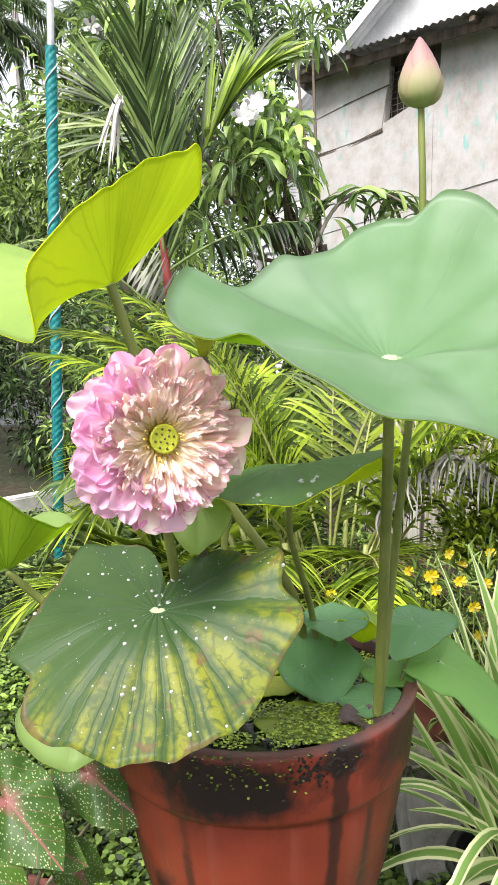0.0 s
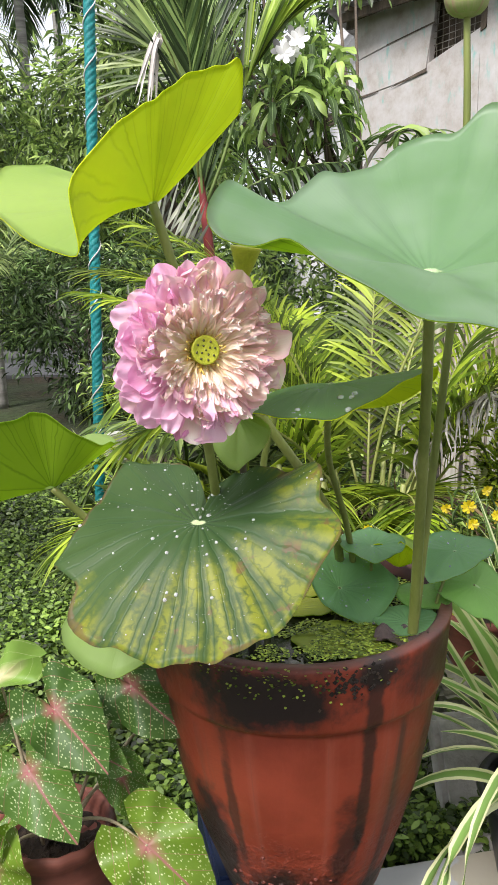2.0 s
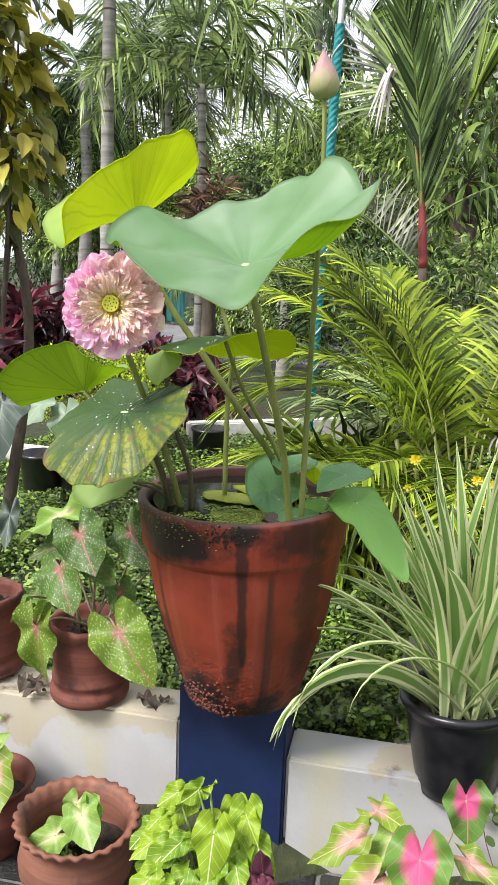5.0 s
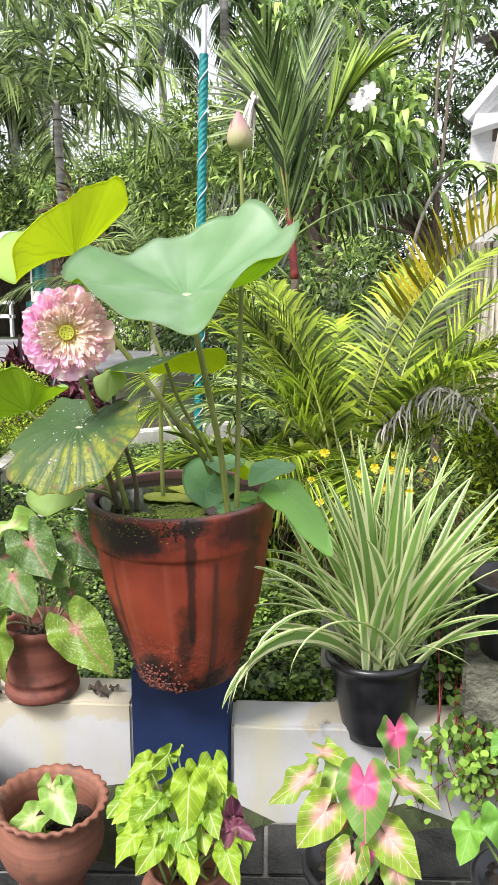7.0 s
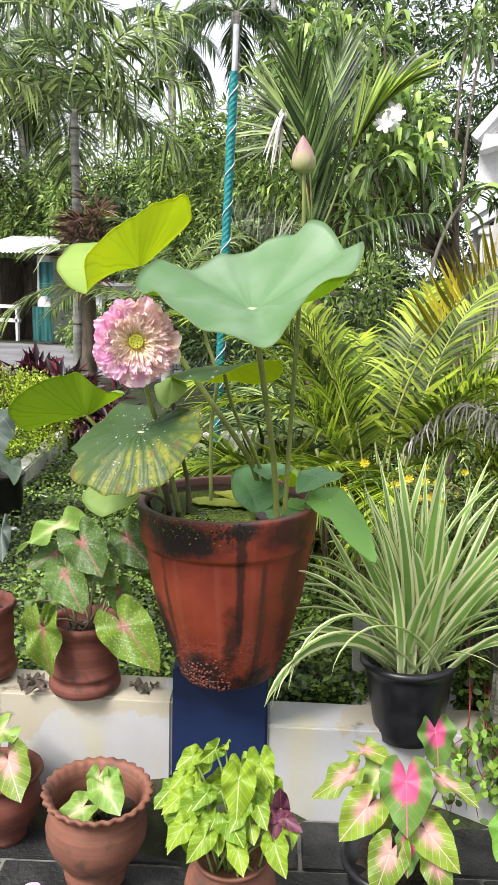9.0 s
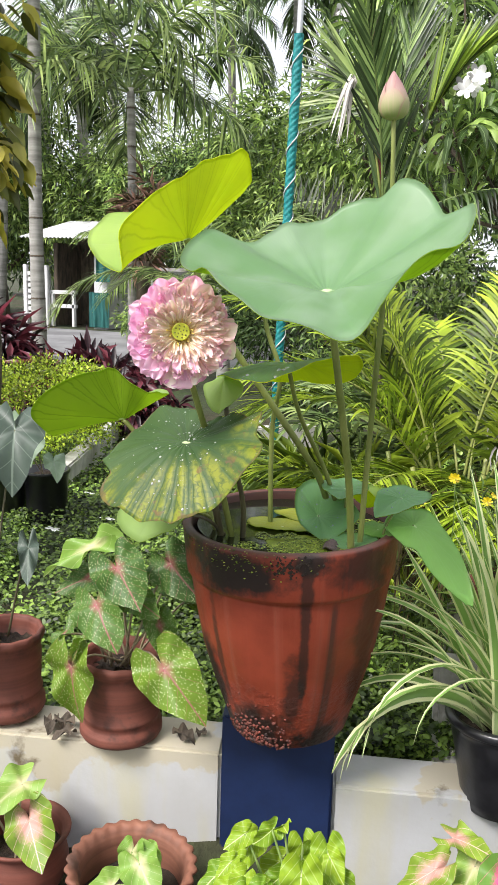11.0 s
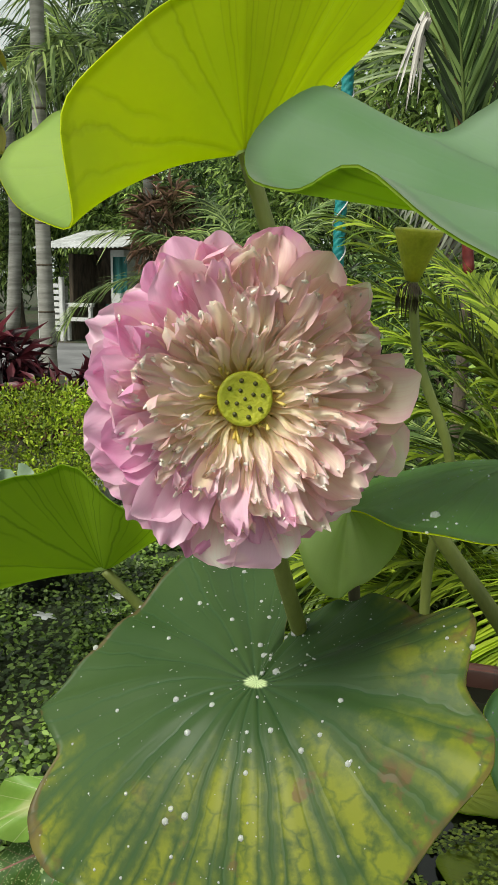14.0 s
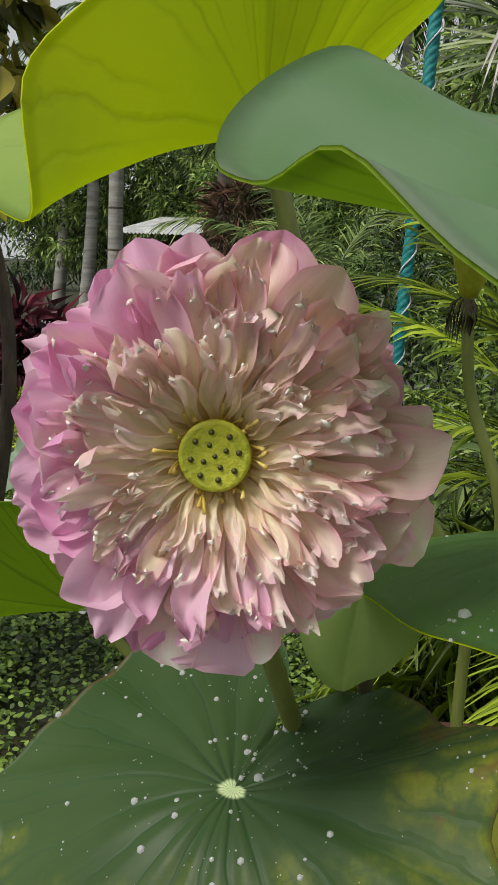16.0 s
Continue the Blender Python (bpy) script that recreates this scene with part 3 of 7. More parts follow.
def _pot_mat(n, l, p):
    s = n.new("ShaderNodeSeparateXYZ")
    l.new(n.new("ShaderNodeTexCoord").outputs['Object'], s.inputs[0])
    u, v = uv(n, l)
    z = s.outputs[2]
    x = tex(n, l, 'noise', 7.0, detail=6)
    c = ramp(n, l, x, (0.3, (0.135, 0.022, 0.010)), (0.72, (0.27, 0.048, 0.022)))
    fine = tex(n, l, 'noise', 1.0, 'UV', 4, (60, 2.0, 1))
    c = mix(n, l, ramp(n, l, fine, (0.52, 0.0), (0.75, 0.5)), c, (0.27, 0.075, 0.046))
    grain = tex(n, l, 'noise', 26.0, detail=8, rough=0.7)
    coarse = tex(n, l, 'noise', 9.0, detail=5)
    worn = calc(n, l, 'ADD', calc(n, l, 'MULTIPLY', grain, 0.9), calc(n, l, 'MULTIPLY', coarse, 1.3))
    black = (0.014, 0.011, 0.009)
    streak = tex(n, l, 'noise', 1.0, 'UV', 5, (30, 1.0, 1))
    c = mix(n, l, ramp(n, l, streak, (0.57, 0.0), (0.68, 0.8)), c, (0.035, 0.018, 0.014))

    # blots of mould and one of leaf shade: turn from the front in degrees, half-width, height, half-height, strength
    # the broad blot at -74 puts the leaves' shade into the colour
    for turn, half, high, tall, k in ((-14, 30, 0.425, 0.062, 0.97), (-62, 26, 0.44, 0.05, 0.9), (26, 3.2, 0.32, 0.24, 0.8), (19, 9, 0.13, 0.11, 0.8), (27, 11, 0.455, 0.024, 0.95), (62, 24, 0.435, 0.05, 0.75), (-46, 17, 0.09, 0.16, 0.95), (-8, 44, 0.03, 0.09, 0.95), (48, 24, 0.03, 0.06, 0.9), (70, 12, 0.25, 0.2, 0.6), (-74, 24, 0.26, 0.26, 0.65), (-30, 3.0, 0.20, 0.16, 0.7)):
        du = calc(n, l, 'DIVIDE', calc(n, l, 'SUBTRACT', u, 0.5 + turn / 360), half / 360)
        dz = calc(n, l, 'DIVIDE', calc(n, l, 'SUBTRACT', z, high), tall)
        d = calc(n, l, 'SQRT', calc(n, l, 'ADD', calc(n, l, 'MULTIPLY', du, du), calc(n, l, 'MULTIPLY', dz, dz)))
        d = calc(n, l, 'ADD', d, calc(n, l, 'MULTIPLY', calc(n, l, 'SUBTRACT', worn, 1.1), 1.5))
        c = mix(n, l, ramp(n, l, calc(n, l, 'MULTIPLY', d, 0.5), (0.28, k), (0.52, 0.0)), c, black)
    hi = calc(n, l, 'ADD', z, calc(n, l, 'MULTIPLY', calc(n, l, 'SUBTRACT', grain, 0.5), 0.25))
    c = mix(n, l, ramp(n, l, hi, (0.005, 0.9), (0.035, 0.0)), c, black)
    c = mix(n, l, ramp(n, l, z, (0.4675, 0.0), (0.471, 0.8)), c, (0.085, 0.06, 0.055))
    # the inside is much darker than the outside
    across = calc(n, l, 'SQRT', calc(n, l, 'ADD', calc(n, l, 'MULTIPLY', s.outputs[0], s.outputs[0]), calc(n, l, 'MULTIPLY', s.outputs[1], s.outputs[1])))
    inside = calc(n, l, 'MULTIPLY', calc(n, l, 'LESS_THAN', across, 0.2128), calc(n, l, 'GREATER_THAN', z, 0.36))
    c = mix(n, l, calc(n, l, 'MULTIPLY', inside, 0.85), c, (0.03, 0.018, 0.014))
    l.new(c, p.inputs['Base Color'])
    p.inputs['Specular IOR Level'].default_value = 0.35
    l.new(ramp(n, l, x, (0.3, 0.36), (0.7, 0.6)), p.inputs['Roughness'])
    rough = calc(n, l, 'ADD', calc(n, l, 'MULTIPLY', tex(n, l, 'noise', 70.0, detail=5), ramp(n, l, hi, (0.10, 1.0), (0.16, 0.15))), calc(n, l, 'MULTIPLY', x, 0.4))
    bump(n, l, p, rough, 0.6, 0.01)


M_crust = plain("mineral_crust", (0.022, 0.012, 0.010), (0.20, 0.045, 0.028), 60, 0.7, 0.6)
M_pot = material("weathered_red_pot", _pot_mat)


def _clay_mat(a, b, stain):
    def f(n, l, p):
        x = tex(n, l, 'noise', 9.0, detail=7)
        rings = tex(n, l, 'noise', 5.0, detail=3, stretch=(0.3, 0.3, 14))
        c = ramp(n, l, x, (0.32, a), (0.7, b))
        c = mix(n, l, 1.0, c, ramp(n, l, rings, (0.35, 0.78), (0.65, 1.12)), 'MULTIPLY')
        c = mix(n, l, ramp(n, l, tex(n, l, 'noise', 13.0, detail=8), (0.56, 0.0), (0.66, 0.8)), c, stain)
        l.new(c, p.inputs['Base Color'])
        p.inputs['Roughness'].default_value = 0.7
        bump(n, l, p, calc(n, l, 'ADD', rings, calc(n, l, 'MULTIPLY', tex(n, l, 'noise', 90.0), 0.4)), 0.3, 0.004)
    return f


M_clay = material("terracotta_clay", _clay_mat((0.155, 0.060, 0.036), (0.235, 0.098, 0.060), (0.07, 0.038, 0.027)))
M_redclay = material("dark_red_clay", _clay_mat((0.12, 0.035, 0.022), (0.20, 0.062, 0.04), (0.05, 0.022, 0.016)))


def _ground_mat(n, l, p):
    x = tex(n, l, 'noise', 0.9, detail=8)
    y = tex(n, l, 'noise', 18.0, detail=6)
    c = ramp(n, l, x, (0.35, (0.055, 0.036, 0.022)), (0.52, (0.03, 0.04, 0.014)), (0.7, (0.035, 0.06, 0.014)))
    c = mix(n, l, 1.0, c, ramp(n, l, y, (0.3, 0.5), (0.7, 1.4)), 'MULTIPLY')
    l.new(c, p.inputs['Base Color'])
    p.inputs['Roughness'].default_value = 0.95
    bump(n, l, p, y, 1.0, 0.03)


M_ground = material("garden_earth", _ground_mat)
M_slab = plain("wet_black_stone", (0.006, 0.007, 0.007), (0.035, 0.036, 0.034), 11, 0.5, 0.8, dist=0.008)
M_grout = plain("grey_cement_joint", (0.10, 0.10, 0.09), (0.20, 0.19, 0.17), 20, 0.9, 0.5)
M_road = plain("road_concrete", (0.12, 0.12, 0.125), (0.22, 0.22, 0.225), 1.2, 0.85, 0.3)
M_mossy = plain("mossy_dark_cement", (0.035, 0.035, 0.022), (0.19, 0.19, 0.14), 11, 0.9, 0.9, dist=0.012)
M_cement = plain("weathered_cement", (0.26, 0.25, 0.22), (0.46, 0.45, 0.42), 7, 0.85, 0.7, dist=0.01)


def _hutwall_mat(n, l, p):
    x = tex(n, l, 'noise', 4.0, detail=8, rough=0.7)
    y = tex(n, l, 'noise', 1.6, detail=7, stretch=(2, 2, 0.8))
    c = ramp(n, l, x, (0.3, (0.33, 0.29, 0.25)), (0.5, (0.45, 0.43, 0.41)), (0.72, (0.53, 0.53, 0.53)))
    t = tex(n, l, 'noise', 4.0, detail=6, stretch=(4.6, 4.6, 1.6))
    c = mix(n, l, calc(n, l, 'MULTIPLY', ramp(n, l, t, (0.56, 0.0), (0.66, 0.75)), ramp(n, l, y, (0.44, 0.0), (0.58, 1.0))), c, (0.20, 0.44, 0.40))
    k = tex(n, l, 'noise', 5.0, detail=8, stretch=(1.6, 1.6, 0.6), rough=0.7)
    c = mix(n, l, ramp(n, l, k, (0.58, 0.0), (0.78, 0.5)), c, (0.24, 0.22, 0.18))
    l.new(c, p.inputs['Base Color'])
    p.inputs['Roughness'].default_value = 0.85
    bump(n, l, p, k, 0.5, 0.01)


def _streaked(n, l, p):
    k = tex(n, l, 'noise', 7.0, detail=7, stretch=(3.6, 3.6, 0.22), rough=0.7)
    c = ramp(n, l, k, (0.42, (0.58, 0.56, 0.50)), (0.50, (0.40, 0.35, 0.27)), (0.55, (0.17, 0.14, 0.10)), (0.60, (0.04, 0.036, 0.03)))
    l.new(c, p.inputs['Base Color'])
    p.inputs['Roughness'].default_value = 0.9
    bump(n, l, p, k, 0.5, 0.01)


M_streaked = material("streaked_cement_wall", _streaked)
M_hutwall = material("patched_board_wall", _hutwall_mat)

# ---- the setting: one ground sheet, road, terrace, boundary wall with its blue pillar ----
# the wall's own axis: it runs along WALL_YAW; local y points into the garden
WALL_AT, WALL_YAW = (0.005, 1.165, 0.0), 15.0
WALL_M = pose(*WALL_AT, 0, 0, WALL_YAW)
GROUND_Z, FLOOR_Z = 0.08, -0.09


def ground_sheet():
    b = Build()
    xs = np.concatenate([[-900, -200, -60], np.linspace(-22, 12, 120), [60, 200, 900]])
    ys = np.concatenate([[-900, -200, -40, 0.9], np.linspace(1.24, 24, 130), [60, 200, 900]])
    X, Y = np.meshgrid(xs, ys, indexing="ij")
    Z = GROUND_Z + 0.012 * np.sin(3.1 * X + 1.7 * Y) + 0.01 * np.sin(7.3 * X - 5.1 * Y)
    Z = np.where((Y < 2.4), GROUND_Z, Z)
    # the terrace lies lower, in front of the wall
    front = (Y - 1.165) - (X - 0.005) * math.tan(radians(WALL_YAW)) < 0.05
    Z = np.where(front, FLOOR_Z - 0.03, Z)
    b.add(np.stack([X, Y, Z], -1), grid_faces(len(xs), len(ys)))
    return part("ground", b, M_ground)


tagged(ground_sheet(), "brown garden earth with low green cover, reaching the horizon", "ground", kind="structure")

_b = block(Build(), -3.2, -0.132, 0.0, 0.14, FLOOR_Z - 0.1, 0.243, 0, 0.007)
for _v in _b.v:
    _v[:, 2] += np.where(_v[:, 2] > 0, -0.02 * (_v[:, 0] + 0.13), 0)
wall_left = tagged(part("wall_west", _b, M_wall), "low white garden wall with yellow and black stains", "wall", kind="structure")
wall_left.matrix_world = WALL_M
_b = block(Build(), 0.127, 3.0, 0.0, 0.14, FLOOR_Z - 0.1, 0.185, 0, 0.007)
for _v in _b.v:
    _v[:, 2] += np.where(_v[:, 2] > 0, -0.05 * np.minimum(_v[:, 0] - 0.13, 0.6), 0)
wall_right = tagged(part("wall_east", _b, M_wall), "low white garden wall, mouldy brown along its top", "wall", kind="structure")
wall_right.matrix_world = WALL_M
_b = block(Build(), -0.13, 0.125, -0.012, 0.20, FLOOR_Z - 0.1, 0.345, 0, 0.005)
pillar = tagged(part("blue_pillar", _b, M_blue), "dark blue painted square pillar carrying the big pot", "pillar", kind="structure")
pillar.matrix_world = WALL_M

# terrace of black slabs
_b = Build()
block(_b, -3.2, 3.0, -4.5, -0.002, FLOOR_Z - 0.12, FLOOR_Z - 0.006)
terrace = tagged(part("floor", _b, M_grout), "black stone terrace with cement joints below the wall", "floor", kind="structure")
terrace.matrix_world = WALL_M
_slabs = []
for _k in range(3):
    _slabs.append(block(Build(), -0.145, 0.145, -0.095, 0.095, -0.02, 0.0, 0, 0.004).mesh("slab", M_slab, False))
for _i in range(-9, 9):
    for _j in range(11):
        _o = new("slab", _slabs[(_i * 7 + _j * 3) % 3])
        _o.parent = terrace
        _o.location = (_i * 0.3 + (0.15 if _j % 2 else 0.0) + 0.07, -0.11 - _j * 0.2, FLOOR_Z + rng.uniform(-0.002, 0.002))

road = tagged(part("road", block(Build(), -30, 2, 9.2, 13.5, 0.0, GROUND_Z + 0.035), M_road), "pale grey concrete road beyond the garden", "road", kind="structure")

# ---- the big pot, its water and the lotus ----
POT = Vector((0.02, 1.175, 0.345))


def big_pot():
    top = thing("lotus_pot", "large weathered red pot with black mould, on a blue pillar", "plant pot", POT)
    top.rotation_euler = (radians(1.5), radians(-1.0), 0)
    prof = [(0.0, 0.0), (0.122, 0.0), (0.130, 0.006), (0.143, 0.05), (0.166, 0.12), (0.188, 0.20), (0.203, 0.28), (0.2125, 0.345), (0.2135, 0.36), (0.2145, 0.366), (0.222, 0.371), (0.2235, 0.378), (0.226, 0.41), (0.2295, 0.455), (0.231, 0.466), (0.229, 0.471), (0.215, 0.472), (0.211, 0.468), (0.208, 0.44), (0.195, 0.30), (0.0, 0.29)]
    b = Build()
    lathe(b, prof, 96, lambda a, k: 1 + (0.004 * np.abs(np.sin(5 * a + 0.4)) if 3 < k < 8 else 0.0) + 0.002 * np.sin(3 * a + k))
    part("vessel", b, M_pot, top)
    # a flaked patch of mould on the collar
    b = Build()
    for i in range(90):
        a = radians(-72 + 6 * rng.normal())
        z = 0.452 + 0.012 * rng.normal()
        d = np.array([math.cos(a), math.sin(a), 0])
        s = 0.0015 + 0.003 * rng.random()
        c = d * (0.2285 + 0.001) + np.array([0, 0, min(z, 0.468)])
        t = np.array([-d[1], d[0], 0])
        b.add([c - t * s, c - np.array([0, 0, s]), c + t * s, c + np.array([0, 0, s]), c + d * s * 0.7], [[0, 1, 4], [1, 2, 4], [2, 3, 4], [3, 0, 4]])
    tagged(part("mould_patch", b, M_soil, top, "black flaking mould patch"), kind="stuff")
    b = Build()
    for i in range(160):
        a = radians(-100 + 16 * rng.normal())
        z = 0.473 - abs(0.022 * rng.normal())
        d = np.array([math.cos(a), math.sin(a), 0])
        c = d * 0.2285 + np.array([0, 0, z])
        round_leaves(b, c[None], (d + 0.5 * rng.normal(size=3))[None], d[None] * 0.4 + [[0, 0, 1]], 0.0042, 0.004)
    tagged(part("moss", b, M_moss, top, "small yellow-green moss on the rim"), kind="stuff")
    # lumpy crust near the foot
    b = Build()
    aa = np.arange(6) * 1.0472
    for i in range(260):
        a = radians(-104 + 15 * rng.normal())
        z = abs(0.008 + 0.04 * rng.normal())
        r = np.interp(z, [0, 0.006, 0.05, 0.12, 0.20], [0.124, 0.1295, 0.1425, 0.1655, 0.1875])
        d = np.array([math.cos(a), math.sin(a), -0.2])
        t, q = np.array([-d[1], d[0], 0.0]), 0.0016 + 0.0034 * rng.random()
        c = np.array([r * math.cos(a), r * math.sin(a), z])
        ring = [c + d * h * q + q * w * (np.cos(aa)[:, None] * t + np.sin(aa)[:, None] * np.array([0, 0, 1.0])) * (1 + 0.2 * rng.normal(size=(6, 1))) for w, h in ((1.1, -0.4), (0.9, 0.35), (0.35, 0.75))]
        k = b.n
        b.add(np.array(ring), grid_faces(3, 6, True))
        b.f.append([k + 12 + i for i in range(6)])
        b.m.append(0)
    tagged(part("crust", b, M_crust, top, "lumpy red and black mineral crust"), kind="stuff")
    return top


M_moss = leafy("duckweed_green", (0.18, 0.28, 0.025), (0.46, 0.56, 0.07), 0.2, 0.6)


def _water(n, l, p):
    p.inputs['Base Color'].default_value = (0.012, 0.014, 0.008, 1)
    p.inputs['Roughness'].default_value = 0.06
    p.inputs['IOR'].default_value = 1.33
    bump(n, l, p, tex(n, l, 'noise', 25.0), 0.05, 0.002)


M_water = material("dark_pond_water", _water)
pot = big_pot()
WATER_Z = 0.799
_b = Build()
_a = np.linspace(0, 2 * np.pi, 64, endpoint=False)
_b.add(np.vstack([[[POT.x, POT.y, WATER_Z]], np.stack([POT.x + 0.2115 * np.cos(_a), POT.y + 0.2115 * np.sin(_a), np.full(64, WATER_Z)], -1)]), [[0, i + 1, (i + 1) % 64 + 1] for i in range(64)])
water = tagged(part("water", _b, M_water), "dark still water filling the red pot", "water", kind="structure")

# duckweed and scraps afloat
_b = Build()
_n = 12000
_r, _t = 0.205 * np.sqrt(rng.random(_n)), rng.random(_n) * 6.2832
_p = np.stack([POT.x + _r * np.cos(_t), POT.y + _r * np.sin(_t), np.full(_n, WATER_Z + 0.0012)], -1)
_keep = np.array([1.3 * noise.noise(Vector((x * 22, y * 22, 3.0))) for x, y, _ in _p]) + 1.1 * (_p[:, 0] - POT.x) / 0.21 - 0.9 * (_p[:, 1] - POT.y) / 0.21 > 0.40
_p = _p[_keep]
_p[:, 2] += np.where(np.hypot(_p[:, 0] - 0.085, _p[:, 1] - 1.035) < 0.085, 0.005, 0.0)
round_leaves(_b, _p, rng.normal(size=_p.shape) * [1, 1, 0.05], np.array([0, 0, 1.0]) + 0.15 * rng.normal(size=_p.shape), 0.0044, 0.004)
tagged(part("duckweed", _b, M_moss), "tiny green duckweed floating on the pot's water", "duckweed", kind="stuff")

lotus_plant = thing("lotus_plant", "lotus with pink many-petalled flower, round leaves and one bud", "lotus", (POT.x, POT.y, WATER_Z))


def lp(name, b, mats, label="", parent=None):
    ob = part(name, b, mats, None, label)
    return under(lotus_plant, ob)


BIG_C = (0.148, 0.868, 1.312)
_b, big_v, big_n = lotus_leaf(BIG_C, [(-7, 0.23, 0.108, 2.2), (8, 0.215, 0.118), (22, 0.185, 0.118), (34, 0.185, 0.15), (46, 0.17, 0.172), (60, 0.158, 0.172), (72, 0.148, 0.146), (84, 0.155, 0.146), (105, 0.15, 0.125), (135, 0.155, 0.095), (158, 0.162, 0.064), (170, 0.195, 0.082), (181, 0.213, 0.096), (190, 0.228, 0.068), (198, 0.242, 0.042, 1.6), (207, 0.238, 0.016, 1.6), (216, 0.226, 0.010, 2.0), (226, 0.22, 0.022, 4.5), (235, 0.215, 0.0, 2.4), (252, 0.205, -0.026), (275, 0.205, -0.058), (289, 0.22, -0.088), (298, 0.222, -0.066), (306, 0.218, -0.008, 2.0), (316, 0.215, 0.036, 3.4), (330, 0.222, 0.056, 4.0), (342, 0.23, 0.07, 3.6)], 1.45, 0.0045, 8, 0.4, 0.012, swell=0.006, ribs=0.0004, folds=21)
big_leaf = lp("leaf", _b, [M_big, M_under], "large waxy pale green leaf with wavy margin")
_b = Build()
lathe(_b, [(0.0095, -0.001), (0.009, 0.0015), (0.007, 0.0035), (0.0035, 0.0045), (0.0, 0.0042)], 24, centre=(BIG_C[0], BIG_C[1], BIG_C[2] - 0.0118))
under(big_leaf, part("hub", _b, M_hub, None, "pale round hub over the stalk"))

UP_C = (-0.165, 1.0, 1.39)
_b, up_v, up_n = lotus_leaf(UP_C, [(0, 0.105, 0.150), (13, 0.112, 0.148), (30, 0.12, 0.115), (55, 0.12, 0.08), (90, 0.115, 0.05), (120, 0.135, 0.034), (150, 0.175, 0.05), (170, 0.195, 0.042), (187, 0.196, 0.012), (203, 0.186, -0.022), (219, 0.172, -0.052, 1.25, 8), (234, 0.160, -0.068, 1.25, 17), (246, 0.163, 0.010), (258, 0.098, 0.070), (275, 0.066, 0.094), (292, 0.058, 0.108), (315, 0.070, 0.126), (338, 0.090, 0.142)], 1.25, 0.0035, 7, 1.0, 0.006, nt=216, ribs=0.0012, swell=0.002, half=3.5)
lp("leaf", _b, [M_lime, M_yellow_under], "young lime-yellow leaf folded upward")

LEFT_C = (-0.318, 1.03, 1.026)
_b, left_v, left_n = lotus_leaf(LEFT_C, [(0, 0.085, 0.055), (60, 0.10, 0.05), (120, 0.10, 0.03), (165, 0.13, -0.02), (190, 0.155, -0.053), (205, 0.195, 0.0), (214, 0.165, 0.045), (226, 0.115, 0.085), (240, 0.08, 0.10), (262, 0.055, 0.108), (285, 0.06, 0.105), (310, 0.085, 0.085), (330, 0.09, 0.066)], 1.15, 0.003, 5, 2.0, 0.004)
lp("leaf", _b, [M_lime, M_under], "lime green leaf seen from its veined underside")

OLD_C = (-0.105, 0.879, 1.03)
_b, old_v, old_n = lotus_leaf(OLD_C, [(9, 0.136, 0.055), (2, 0.142, 0.048), (22, 0.112, 0.048), (40, 0.092, 0.042), (58, 0.074, 0.036), (72, 0.052, 0.016), (80, 0.034, 0.004), (88, 0.052, 0.012), (97, 0.100, 0.024), (108, 0.128, 0.034), (122, 0.144, 0.036), (135, 0.150, 0.030), (146, 0.146, 0.012), (158, 0.144, -0.004), (168, 0.148, -0.024), (178, 0.158, -0.040), (185, 0.170, -0.049), (190, 0.155, -0.056), (196, 0.139, -0.070), (201, 0.148, -0.088), (207, 0.157, -0.104), (216, 0.152, -0.109), (235, 0.13, -0.118), (262, 0.116, -0.128), (282, 0.117, -0.124), (300, 0.125, -0.113), (318, 0.138, -0.084), (330, 0.150, -0.050), (341, 0.170, 0.0), (348, 0.162, 0.012), (354, 0.138, 0.026)], 1.5, 0.004, 11, 0.5, 0.008, nt=240, nr=26, ribs=0.0006, swell=0.002, half=2.5)
old_leaf = lp("leaf", _b, [M_old, M_under], "ageing dark green leaf with yellow and brown margin, wet")

MID_C = (0.05, 0.975, 1.172)
_b, mid_v, mid_n = lotus_leaf(MID_C, [(0, 0.128, 0.018), (14, 0.138, -0.004), (36, 0.135, -0.034), (60, 0.10, -0.048), (90, 0.08, -0.05), (115, 0.078, -0.048), (150, 0.095, -0.038), (180, 0.115, -0.030), (210, 0.13, -0.028), (240, 0.125, -0.028), (270, 0.112, -0.022), (300, 0.112, -0.004), (325, 0.116, 0.018), (345, 0.122, 0.024)], 1.6, 0.004, 5, 0.2, 0.004, ribs=0.0008)
# underside painted brighter than M_under, standing for light shining through the leaf
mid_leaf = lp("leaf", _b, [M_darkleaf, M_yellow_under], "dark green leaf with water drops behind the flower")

_b, _, _ = lotus_leaf((-0.062, 0.945, 1.135), [(0, 0.04, -0.02), (90, 0.02, 0.01), (180, 0.04, -0.015), (235, 0.03, -0.052), (270, 0.018, -0.066), (305, 0.03, -0.05)], 1.1, 0.002, 4, 0.3, 0.002, nr=8, nt=60)
lp("leaf", _b, [M_lime, M_lime], "small pale green leaf hanging behind the flower")
_b, _, _ = lotus_leaf((-0.215, 0.99, 0.855), [(0, 0.07, 0.01), (90, 0.06, 0.02), (180, 0.09, -0.01), (230, 0.08, -0.04), (270, 0.07, -0.05), (310, 0.07, -0.03)], 1.3, 0.003, 5, 0.9, 0.003, nr=8, nt=60)
lp("leaf", _b, [M_lime, M_under], "small lime leaf under the old one")


